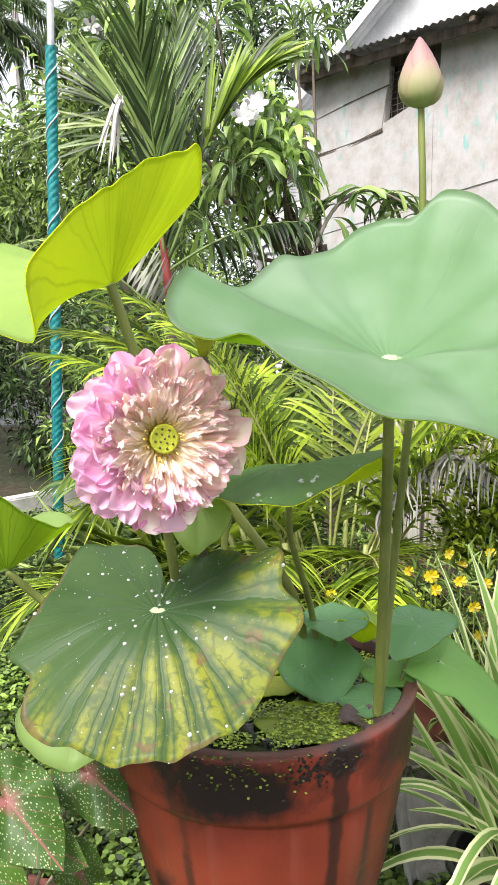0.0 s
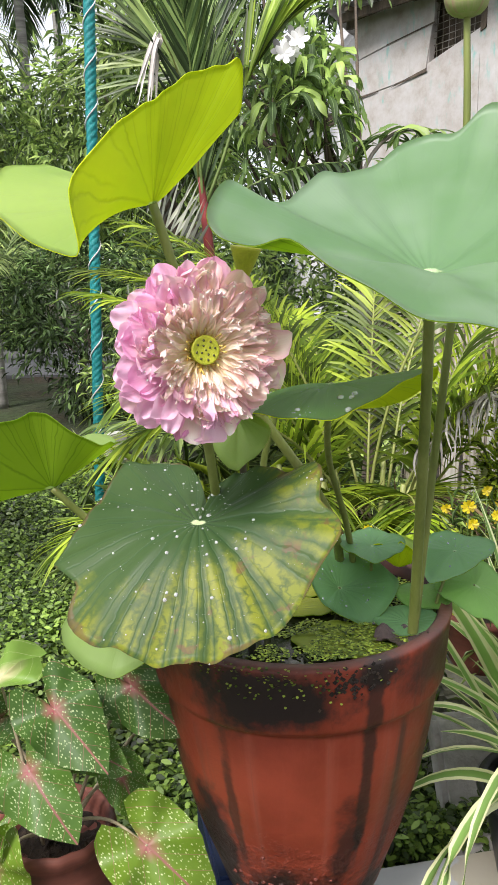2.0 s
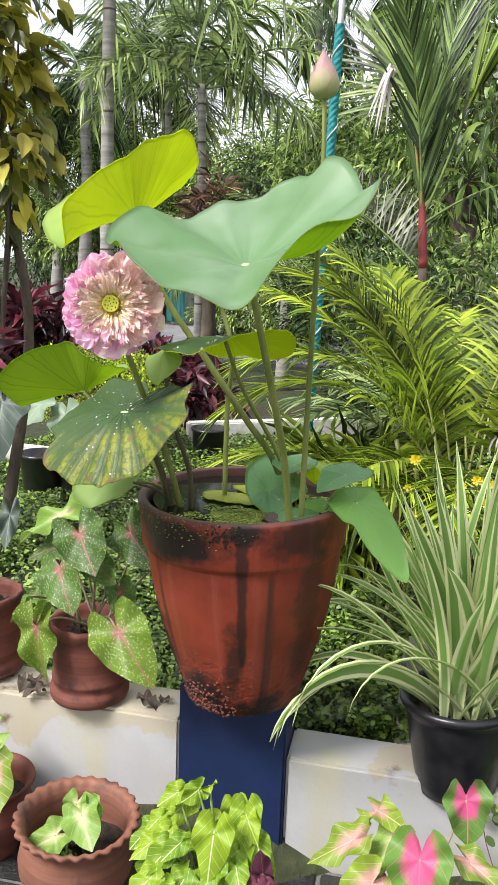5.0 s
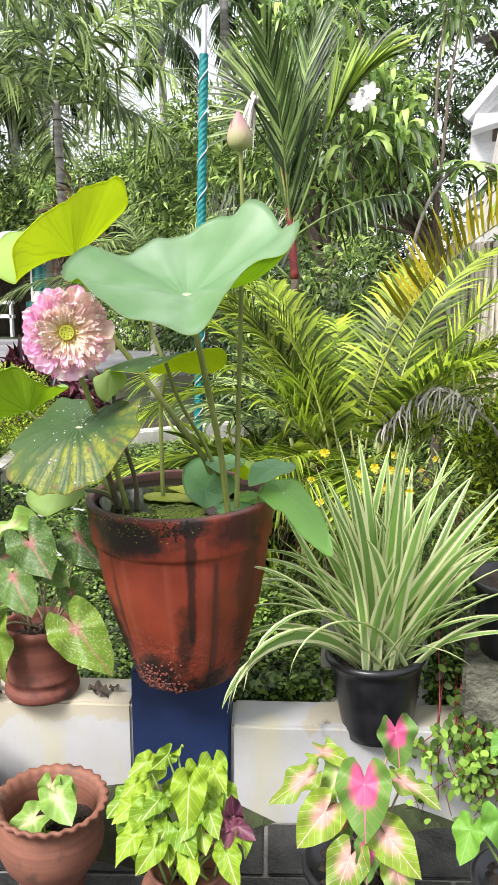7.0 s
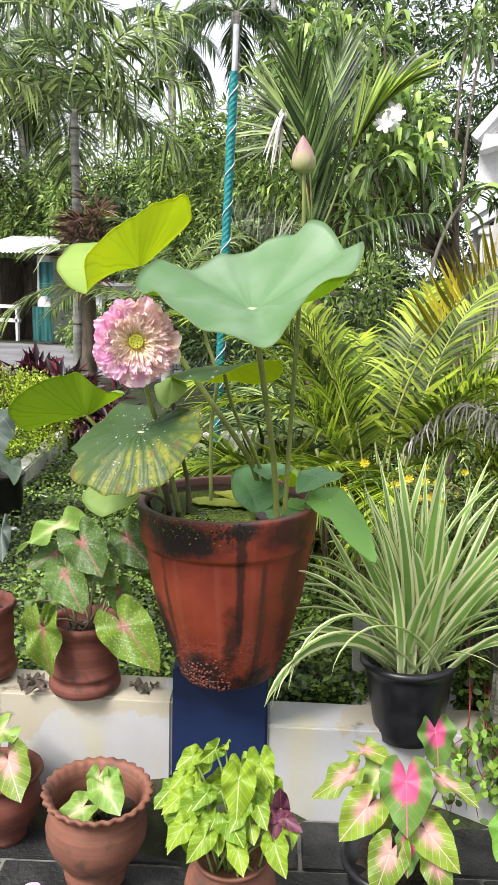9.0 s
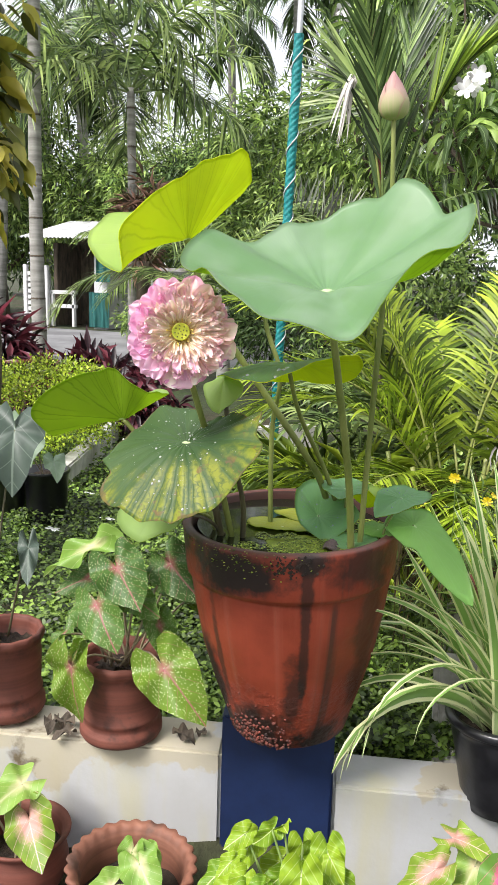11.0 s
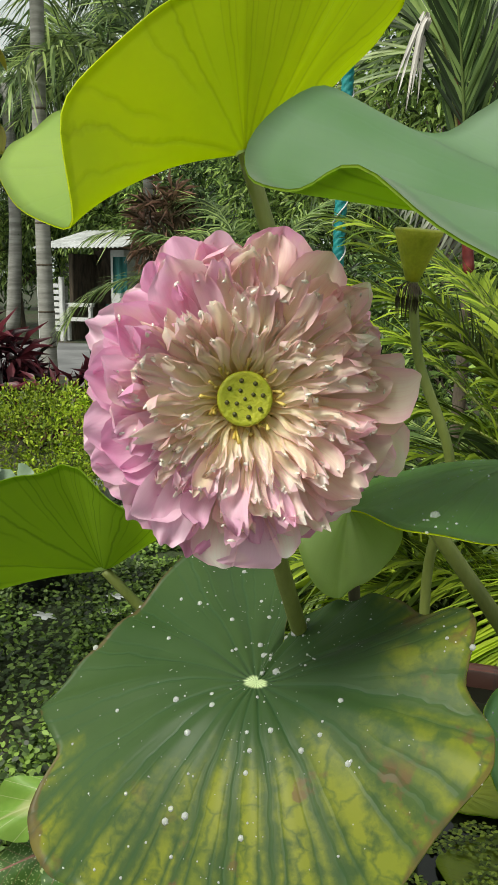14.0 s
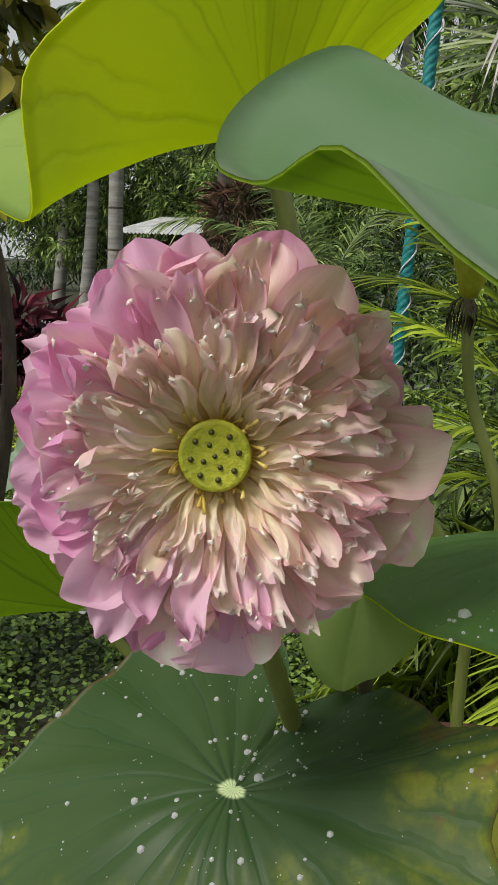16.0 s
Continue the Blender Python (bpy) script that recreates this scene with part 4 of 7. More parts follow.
def stem(pts, r0, r1, mat=M_stem, label=""):
    b = Build()
    tube(b, pts, [r0, (r0 + r1) / 2, r1], 10, 40, wob=0.015)
    # fine prickles
    line = spline(pts, 60)
    for i in range(60):
        d = unit(rng.normal(size=3))
        q = line[i] + d * (r0 + (r1 - r0) * i / 60) * 0.9
        b.add([q + [0.0006, 0, 0], q - [0.0006, 0, 0.0005], q + d * 0.0018], [[0, 1, 2]])
    return lp("stem", b, mat, label)


stem([(0.171, 1.055, 0.78), (0.168, 1.01, 0.95), (0.158, 0.93, 1.15), (0.148, 0.87, 1.299)], 0.0074, 0.006)
stem([(0.178, 1.09, 0.78), (0.19, 1.065, 1.0), (0.206, 1.035, 1.27), (0.212, 1.03, 1.45), (0.207, 1.03, 1.592)], 0.0062, 0.0040)
stem([(0.112, 1.24, 0.78), (0.085, 1.15, 0.93), (0.052, 1.06, 1.06), (0.05, 0.977, 1.167)], 0.0055, 0.004)
stem([(0.085, 1.245, 0.78), (0.072, 1.17, 0.90), (0.042, 1.10, 0.99), (-0.03, 1.07, 1.10), (-0.12, 1.02, 1.25), (-0.165, 1.0, 1.384)], 0.0075, 0.0062)
stem([(-0.10, 1.05, 0.78), (-0.10, 0.99, 0.9), (-0.105, 0.90, 1.02)], 0.0075, 0.006, M_darkstem)
stem([(-0.075, 1.05, 0.78), (-0.085, 0.99, 0.93), (-0.09, 0.90, 1.08), (-0.10, 0.845, 1.19)], 0.0065, 0.0055)
stem([(-0.055, 1.05, 0.78), (-0.05, 1.03, 0.88), (-0.055, 0.96, 1.02), (-0.06, 0.948, 1.13)], 0.006, 0.004, M_darkstem)
stem([(-0.115, 1.07, 0.78), (-0.16, 1.07, 0.87), (-0.27, 1.05, 0.965), (-0.318, 1.032, 1.02)], 0.006, 0.005)
stem([(-0.12, 1.09, 0.78), (-0.14, 1.06, 0.83), (-0.215, 0.992, 0.852)], 0.004, 0.003)
stem([(-0.09, 1.07, 0.78), (-0.11, 1.0, 0.84), (-0.14, 0.96, 0.86)], 0.004, 0.003, M_darkstem, "short broken brown stem")
stem([(-0.03, 1.15, 0.78), (-0.04, 1.17, 1.0), (-0.02, 1.15, 1.12), (-0.055, 1.155, 1.22), (-0.065, 1.16, 1.30)], 0.0055, 0.0045)


def _petal(n, l, p):
    u, v = uv(n, l)
    g = n.new("ShaderNodeObjectInfo").outputs['Random']
    no = tex(n, l, 'noise', 70.0, 'Object', 3)
    vv = calc(n, l, 'ADD', v, calc(n, l, 'MULTIPLY', calc(n, l, 'SUBTRACT', no, 0.5), 0.3))
    c = ramp(n, l, vv, (0.0, (0.88, 0.62, 0.14)), (0.25, (0.98, 0.88, 0.56)), (0.6, (0.99, 0.91, 0.76)), (0.85, (0.99, 0.91, 0.83)), (1.0, (0.99, 0.97, 0.94)))
    side = calc(n, l, 'POWER', calc(n, l, 'MULTIPLY', calc(n, l, 'ABSOLUTE', calc(n, l, 'SUBTRACT', u, 0.5)), 2.0), 2.0)
    c = mix(n, l, calc(n, l, 'MULTIPLY', g, 0.45), c, (0.86, 0.76, 0.36))
    c = mix(n, l, calc(n, l, 'MULTIPLY', calc(n, l, 'MULTIPLY', side, v), 0.68), c, (0.95, 0.50, 0.68))
    s = tex(n, l, 'noise', 30.0, 'UV', 2, (1, 0.06, 1))
    c = mix(n, l, ramp(n, l, s, (0.50, 0.0), (0.7, 0.25)), c, (0.95, 0.58, 0.62))
    l.new(c, p.inputs['Base Color'])
    p.inputs['Roughness'].default_value = 0.4
    see_through(n, l, p, c, 0.42)


def _petal_pink(n, l, p):
    u, v = uv(n, l)
    g = n.new("ShaderNodeObjectInfo").outputs['Random']
    s = tex(n, l, 'noise', 26.0, 'UV', 3, (1, 0.05, 1))
    c = ramp(n, l, v, (0.1, (0.96, 0.80, 0.66)), (0.45, (0.97, 0.72, 0.80)), (0.8, (0.94, 0.58, 0.76)), (1.0, (0.88, 0.40, 0.68)))
    c = mix(n, l, ramp(n, l, s, (0.45, 0.0), (0.75, 0.4)), c, (0.80, 0.30, 0.60))
    c = mix(n, l, calc(n, l, 'MULTIPLY', g, 0.5), c, (0.95, 0.80, 0.86))
    c = mix(n, l, ramp(n, l, tex(n, l, 'noise', 34.0, detail=3), (0.54, 0.0), (0.68, 0.4)), c, (0.93, 0.80, 0.58))
    l.new(c, p.inputs['Base Color'])
    p.inputs['Roughness'].default_value = 0.4
    see_through(n, l, p, c, 0.42)


M_petal = material("cream_pink_petal", _petal)
M_petal_pink = material("pink_outer_petal", _petal_pink)


def _petal_old(n, l, p):
    u, v = uv(n, l)
    g = n.new("ShaderNodeObjectInfo").outputs['Random']
    s = tex(n, l, 'noise', 24.0, 'UV', 3, (1, 0.08, 1))
    c = ramp(n, l, v, (0.0, (0.76, 0.56, 0.14)), (0.4, (0.96, 0.86, 0.54)), (0.75, (0.94, 0.77, 0.68)), (1.0, (0.96, 0.78, 0.82)))
    c = mix(n, l, ramp(n, l, s, (0.5, 0.0), (0.7, 0.5)), c, (0.84, 0.46, 0.56))
    c = mix(n, l, calc(n, l, 'MULTIPLY', g, 0.4), c, (0.84, 0.74, 0.40))
    side = calc(n, l, 'POWER', calc(n, l, 'MULTIPLY', calc(n, l, 'ABSOLUTE', calc(n, l, 'SUBTRACT', u, 0.5)), 2.0), 2.0)
    c = mix(n, l, calc(n, l, 'MULTIPLY', calc(n, l, 'MULTIPLY', side, v), 0.8), c, (0.90, 0.46, 0.63))
    l.new(c, p.inputs['Base Color'])
    p.inputs['Roughness'].default_value = 0.5
    see_through(n, l, p, c, 0.3)


M_petal_old = material("wilting_ochre_petal", _petal_old)
M_tip = plain("white_petal_tip", (0.84, 0.78, 0.68), (0.90, 0.86, 0.80), 200, 0.4, 0.2)
M_podgreen = plain("seed_pod_yellow_green", (0.34, 0.37, 0.02), (0.48, 0.48, 0.03), 60, 0.5, 0.3)
M_podhole = plain("seed_dark", (0.05, 0.05, 0.01), (0.10, 0.10, 0.02), 60, 0.5, 0.2)
M_stamen = plain("stamen_yellow", (0.66, 0.47, 0.08), (0.78, 0.62, 0.2), 60, 0.5, 0.2)


def flower(at, facing):
    """The open many-petalled flower: outer pink petals, then rows of narrow crinkled cream ones round the seed pod."""
    z = unit(facing)
    x = unit(np.cross([0, 0, 1.0], z))
    y = np.cross(z, x)
    F = np.stack([x, y, z], -1)
    at = np.array(at)
    head = under(lotus_plant, tagged(part("flower", lathe(Build(), [(0.0, -0.038), (0.012, -0.036), (0.02, -0.02), (0.021, -0.008), (0.0, -0.006)], 20), M_podgreen), "open pink and cream many-petalled flower"))
    head.matrix_basis = Matrix.Translation(Vector(at)) @ Matrix(F.tolist()).to_4x4() @ Matrix.Scale(0.925, 4)

    def petal(az, lean, length, width, curl, crinkle, mat, base_r, base_z, cupped, seg=13, roll=0.0, hook=0.0):
        t = np.linspace(0, 1, seg) ** 0.85
        ang = lean + curl * t ** 2 - hook * np.maximum(0, t - 0.72) * 3.5
        dr, dz = np.sin(ang), np.cos(ang)
        r = base_r + np.concatenate([[0], np.cumsum(dr[:-1] * np.diff(t))]) * length
        h = base_z + np.concatenate([[0], np.cumsum(dz[:-1] * np.diff(t))]) * length
        w = width * np.interp(t, [0, 0.3, 0.6, 0.8, 0.9, 0.96, 1], [0.35, 0.62, 0.95, 1.0, 0.94, 0.8, 0.5])
        cols = 11 if width > 0.02 else 7
        q = np.linspace(-1, 1, cols)
        ph = rng.random() * 6
        side = q[None] * w[:, None] * 0.5
        bend = cupped * (q[None] ** 2) * w[:, None] + 0.9 * crinkle * t[:, None] ** 5 * np.sin(q[None] * 4.5 + 3 * ph) + crinkle * t[:, None] ** 2 * (np.sin(q[None] * 4 + t[:, None] * 9 + ph) + 0.4 * np.sin(q[None] * 6 - t[:, None] * 15 + 2 * ph))
        R, H = r[:, None] - bend * np.cos(ang)[:, None], h[:, None] + bend * np.sin(ang)[:, None]
        S = side + roll * t[:, None] * w[:, None] + crinkle * 0.6 * np.sin(t[:, None] * 8 + ph)
        ca, sa = math.cos(az), math.sin(az)
        v = np.stack([R * ca - S * sa, R * sa + S * ca, H], -1)
        b = Build()
        v[-1] += (0.012 * length * (1 - q ** 2) * min(3.0, width / 0.012) )[:, None] * (v[-1] - v[-2]) / (np.linalg.norm(v[-1] - v[-2], axis=-1, keepdims=True) + 1e-9)
        b.add(v, grid_faces(seg, cols), np.stack(np.broadcast_arrays((q * 0.5 + 0.5)[None], t[:, None]), -1))
        part("petal", b, mat, head)
        return v

    tips = Build()

    R = rng.random
    for i in range(19):
        a = 2 * math.pi * (i + 0.4 * R()) / 19
        petal(a, 1.60 + 0.18 * rng.normal(), 0.076 + 0.014 * R(), 0.034 + 0.012 * R(), 0.05 + 0.25 * rng.normal(), 0.0030, M_petal_pink, 0.014, -0.024, 0.14)
    for i in range(22):
        a = 2 * math.pi * (i + 0.5 + 0.4 * R()) / 22
        petal(a, 1.38 + 0.14 * rng.normal(), 0.074 + 0.014 * R(), 0.026 + 0.011 * R(), 0.15 + 0.3 * rng.normal(), 0.0032, M_petal_pink if math.cos(a - 3.4) > -0.45 + 0.4 * rng.normal() else M_petal_old, 0.014, -0.020, 0.14)
    rows = [(26, 1.42, 0.086, 0.026, -0.1), (38, 1.35, 0.081, 0.0170, -0.15), (46, 1.28, 0.073, 0.0125, -0.15), (48, 1.20, 0.062, 0.0098, 0.0), (44, 1.1, 0.050, 0.0078, 0.1), (32, 0.96, 0.037, 0.006, 0.2)]
    for k, (count, lean, ln, wd, curl) in enumerate(rows):
        for i in range(count):
            a = 2 * math.pi * (i + 0.7 * R()) / count
            up = 0.18 * max(0, math.sin(a)) if k > 1 else 0
            v = petal(a, lean + 0.10 * rng.normal() - up * 0.3, ln * (0.8 + 0.26 * R()) * (0.94 if math.cos(a - 3.2) > 0.3 and k < 3 else 1.0), wd * (0.7 + 0.75 * R()), curl + 0.35 * rng.normal(), (0.0013 + 0.0017 * R()) * (0.5 if k < 2 else 1.0), M_petal_pink if k < 3 and math.cos(a - 3.4) > 0.3 + 0.5 * rng.normal() else M_petal_old if k < 4 and math.cos(a - 0.75) > 0.45 + 0.45 * rng.normal() else M_petal, 0.0165 - 0.0004 * k, -0.016 + 0.0022 * k, 0.15 + 0.3 * R(), 15, 0.5 * rng.normal(), 1.9 * R() if k > 0 else 0.5 * R())
            if k > 0 and R() < 0.75:
                # a small rounded white curl on the tip
                m = v[-2, 1 + int((v.shape[1] - 3) * R())] + [0, 0, 0.0006]
                rr, aa = 0.0008 + 0.0010 * R(), np.arange(7) * 0.8976
                ax = np.linalg.qr(rng.normal(size=(3, 3)))[0] * [1.0, 0.6, 1.5]
                ring = [np.stack([w * np.cos(aa), w * np.sin(aa), 0 * aa + h], -1) for w, h in ((0.15, -1), (0.8, -0.6), (1, 0), (0.75, 0.6), (0.12, 1))]
                tips.add(m + rr * (np.array(ring).reshape(-1, 3) * (1 + 0.15 * rng.normal(size=(35, 1)))) @ ax.T, grid_faces(5, 7, True))
    tagged(part("petal_tips", tips, M_tip, head, "small white curled petal tips"), kind="stuff")
    # stamens
    st = Build()
    for i in range(24):
        a, ln = R() * 6.28, 0.007 + 0.009 * R()
        d = np.array([math.cos(a) * 0.75, math.sin(a) * 0.75, 0.9 + 0.3 * rng.normal()])
        p0 = np.array([0.013 * math.cos(a), 0.013 * math.sin(a), -0.006])
        tube(st, [p0, p0 + d * ln * 0.6, p0 + d * ln + 0.002 * rng.normal(size=3)], [0.0006, 0.0007, 0.0014], 4, 5)
    tagged(part("stamens", st, M_stamen, head), kind="stuff")
    pod = part("seed_pod", lathe(Build(), [(0.0, -0.012), (0.010, -0.010), (0.0152, 0.004), (0.0165, 0.007), (0.0155, 0.0088), (0.0138, 0.0080), (0.0, 0.0088)], 28), M_podgreen, head, "round yellow-green seed pod")
    for r, c in ((0.0, 1), (0.0055, 4), (0.0108, 8)):
        for i in range(c):
            a = 6.2832 * i / c + r * 90
            b = Build()
            lathe(b, [(0.0, 0.0014), (0.0009, 0.0011), (0.0015, 0.0)], 8)
            s = part("seed", b, M_podhole, pod)
            s.location = (r * math.cos(a), r * math.sin(a), 0.0082)
    return head


flower((-0.088, 0.812, 1.226), (0.44, -0.89, 0.10))


def _bud(n, l, p):
    u, v = uv(n, l)
    s = tex(n, l, 'noise', 22.0, 'UV', 3, (1, 0.06, 1))
    c = ramp(n, l, v, (0.0, (0.30, 0.38, 0.10)), (0.35, (0.40, 0.38, 0.20)), (0.65, (0.42, 0.28, 0.24)), (1.0, (0.36, 0.17, 0.20)))
    c = mix(n, l, ramp(n, l, s, (0.45, 0.0), (0.7, 0.3)), c, (0.60, 0.36, 0.32))
    rim = calc(n, l, 'ABSOLUTE', calc(n, l, 'SUBTRACT', u, 0.5))
    c = mix(n, l, ramp(n, l, rim, (0.40, 0.0), (0.5, 0.55)), c, (0.46, 0.19, 0.20))
    l.new(c, p.inputs['Base Color'])
    p.inputs['Roughness'].default_value = 0.65
    bump(n, l, p, s, 0.25, 0.001)
    see_through(n, l, p, c, 0.15)


M_bud = material("bud_petal", _bud)


def bud(at, lean):
    b = Build()
    prof = [(0.0, 0.0), (0.010, 0.001), (0.0205, 0.008), (0.0250, 0.020), (0.0240, 0.034), (0.0180, 0.050), (0.0105, 0.064), (0.004, 0.075), (0.0, 0.079)]
    k = spline([(r, 0, z) for r, z in prof], 24)
    lathe(b, [(max(0, p[0]) * 0.96, p[2]) for p in k], 28)
    head = under(lotus_plant, tagged(part("bud", b, M_bud), "closed pink and green pointed bud"))
    for i in range(6):
        a0 = i * 2.4
        t = np.linspace(0, 1, 12)
        top = 0.45 + 0.09 * i
        rr = np.interp(t * top, [p[2] / 0.079 for p in k], [max(0, p[0]) for p in k]) + 0.0016 - 0.0002 * i
        q = np.linspace(-1, 1, 7)
        w = 1.05 * np.sqrt(np.maximum(0, 1 - t ** 2.4)) + 0.02
        A = a0 + q[None] * w[:, None]
        v = np.stack([rr[:, None] * np.cos(A), rr[:, None] * np.sin(A), np.broadcast_to((t * top * 0.079)[:, None], A.shape)], -1)
        c = Build()
        c.add(v, grid_faces(12, 7), np.stack(np.broadcast_arrays((q * 0.5 + 0.5)[None], (t * (0.35 + 0.13 * i))[:, None]), -1))
        part("petal", c, M_bud, head)
    head.matrix_basis = pose(*at, *lean)
    return head


bud((0.207, 1.03, 1.589), (3, -3, 0))
_b = Build()
lathe(_b, [(0.0, 0.0), (0.005, 0.0), (0.008, 0.008), (0.0125, 0.02), (0.017, 0.033), (0.0185, 0.037), (0.0175, 0.0385), (0.0, 0.037)], 28)
_o = under(lotus_plant, tagged(part("spent_seed_pod", _b, M_podgreen), "green cone-shaped spent seed pod with brown remains"))
_o.matrix_basis = pose(-0.065, 1.16, 1.29, 4, 6, 0) @ Matrix.Scale(1.2, 4)
_b = Build()
for _i in range(40):
    _a = rng.random() * 6.28
    _q = np.array([0.005 * math.cos(_a), 0.005 * math.sin(_a), -0.001])
    blade(_b, spline([_q, _q + [0.006 * math.cos(_a), 0.006 * math.sin(_a), -0.008], _q + [0.004 * math.cos(_a), 0.004 * math.sin(_a), -0.02 - 0.012 * rng.random()]], 4), 0.002, (0, 0, 1))
tagged(part("dried_stamens", _b, M_darkwood, _o, "brown dried stamens"), kind="stuff")


def _drop(n, l, p):
    # white, partly opaque body stands in for the drops' bright glints
    p.inputs['Base Color'].default_value = (0.95, 0.97, 0.97, 1)
    p.inputs['Roughness'].default_value = 0.03
    p.inputs['IOR'].default_value = 1.33
    p.inputs['Transmission Weight'].default_value = 0.6


M_drop = material("water_drop", _drop)


def droplets(parent, v, nrm, count, big, seed, where):
    g = np.random.default_rng(seed)
    b = Build()
    nr, nt = v.shape[:2]
    a = np.linspace(0, 6.2832, 7)[:-1]
    ring = np.stack([np.cos(a), np.sin(a), 0 * a], -1)
    dome = np.vstack([ring, ring * 0.75 + [0, 0, 0.5], [[0, 0, 0.75]]])
    fc = [[i, (i + 1) % 6, 6 + (i + 1) % 6, 6 + i] for i in range(6)] + [[6 + i, 6 + (i + 1) % 6, 12] for i in range(6)]
    done = 0
    while done < count:
        i, j = int(nr * math.sqrt(g.random())), g.integers(nt)
        if i < 1 or i >= nr or not where(360 * j / nt, i / nr) or noise.noise(Vector(v[i, j] * 45)) + 0.35 * g.random() < 0.22:
            continue
        n = nrm[i, j] * (1 if nrm[i, j][2] > 0 else -1)
        x = unit(np.cross(n, [0.2, 0.9, 0.1]))
        y = np.cross(n, x)
        s = 0.0004 + 0.7 * big * g.random() ** 9
        c = v[i, j] + (v[i, (j + 1) % nt] - v[i, j]) * g.random()
        b.add(c + s * (dome @ np.stack([x, y, n])), fc)
        done += 1
    return tagged(part("water_droplets", b, M_drop, parent, "clear water droplets on the leaf"), kind="stuff")


droplets(old_leaf, old_v, old_n, 400, 0.0036, 3, lambda d, s: True)
droplets(mid_leaf, mid_v, mid_n, 90, 0.0055, 4, lambda d, s: 160 < d < 320)

M_yellowed = lotus("yellowed_leaf_top", (0.40, 0.42, 0.04), (0.22, 0.30, 0.03), (0.2, 0.22, 0.03), 0.3, 0.45, show=0.3)

# leaves standing on or lying in the water
def pond_leaf(c, rim, mats, label, drops=0, seed=0, ruf=0.002):
    b, v, n = lotus_leaf(c, rim, 1.3, ruf, 5, c[0] * 50, 0.003, nr=9, nt=72)
    ob = lp("leaf", b, mats, label)
    if drops:
        droplets(ob, v, n, drops, 0.0022, seed, lambda d, s: True)


pond_leaf((0.075, 1.15, 0.835), [(0, 0.09, 0.01), (60, 0.06, 0.035), (120, 0.065, 0.06), (180, 0.05, 0.045), (240, 0.05, -0.01), (300, 0.075, -0.032)], [M_mint, M_under], "dark green leaf with droplets standing in the water", 200, 11)
pond_leaf((0.125, 1.17, 0.895), [(0, 0.05, 0.005), (90, 0.04, 0.012), (180, 0.05, 0.006), (270, 0.045, -0.012)], [M_mint, M_under], "small round blue-green leaf above the water", 50, 12)
pond_leaf((0.168, 1.19, 0.855), [(0, 0.06, 0.02), (60, 0.04, 0.03), (120, 0.05, 0.04), (180, 0.055, 0.035), (225, 0.03, 0.04), (270, 0.02, 0.045), (315, 0.04, 0.03)], [M_lime, M_yellow_under], "bright lime leaf curled upright")
pond_leaf((0.245, 1.15, 0.895), [(0, 0.06, 0.008), (60, 0.045, 0.01), (120, 0.05, 0.012), (180, 0.05, 0.0), (225, 0.06, -0.04), (270, 0.045, -0.02), (315, 0.045, -0.008)], [M_mint, M_under], "small cupped green leaf with water inside", 110, 13)
pond_leaf((0.275, 1.14, 0.845), [(0, 0.10, -0.06), (20, 0.07, -0.02), (60, 0.05, 0.018), (120, 0.06, 0.015), (180, 0.06, -0.005), (240, 0.045, -0.025), (290, 0.045, -0.04), (320, 0.085, -0.09), (340, 0.145, -0.14)], [M_fresh, M_fresh], "green leaf folded over the pot's rim")
pond_leaf((0.05, 1.225, 0.806), [(0, 0.09, 0.004), (40, 0.07, 0.0), (90, 0.05, 0.004), (140, 0.07, 0.0), (180, 0.10, 0.004), (230, 0.05, 0.0), (270, 0.045, 0.002)], [M_yellowed, M_under], "yellowing leaf lying on the water")
pond_leaf((0.0, 1.14, 0.805), [(0, 0.07, 0.003), (60, 0.05, 0.0), (90, 0.035, 0.002), (180, 0.08, 0.002), (225, 0.05, 0.0), (270, 0.03, 0.002)], [M_yellowed, M_under], "yellow-green decaying leaf on the water")
pond_leaf((0.17, 1.08, 0.812), [(0, 0.05, 0.002), (90, 0.05, 0.004), (180, 0.05, 0.0), (270, 0.04, -0.004)], [M_mint, M_under], "round green leaf on the water", 10, 14)
pond_leaf((0.20, 1.16, 0.82), [(0, 0.05, 0.006), (90, 0.04, 0.0), (180, 0.04, 0.004), (270, 0.05, -0.004)], [M_fresh, M_fresh], "small green leaf by the rim")
pond_leaf((0.085, 1.035, 0.802), [(0, 0.09, 0.001), (60, 0.06, 0.0), (120, 0.065, 0.001), (180, 0.085, 0.0), (240, 0.05, 0.001), (300, 0.06, 0.0)], [M_yellowed, M_under], "flat green leaf under duckweed")
M_rotten = plain("rotten_leaf_brown", (0.03, 0.018, 0.016), (0.085, 0.055, 0.05), 40, 0.4, 0.6)
pond_leaf((0.155, 1.035, 0.806), [(0, 0.035, 0.008), (60, 0.03, 0.0), (120, 0.035, 0.01), (180, 0.04, 0.002), (240, 0.025, 0.006), (300, 0.03, -0.002)], [M_rotten, M_rotten], "rotten brown leaf on the water", ruf=0.004)
for _p in ([(0.125, 1.19, 0.78), (0.125, 1.18, 0.84), (0.125, 1.17, 0.892)], [(0.21, 1.13, 0.78), (0.22, 1.13, 0.83), (0.245, 1.15, 0.892)], [(0.2, 1.15, 0.78), (0.23, 1.15, 0.82), (0.275, 1.14, 0.842)], [(0.09, 1.16, 0.78), (0.08, 1.155, 0.81), (0.075, 1.15, 0.833)]):
    stem(_p, 0.003, 0.002)

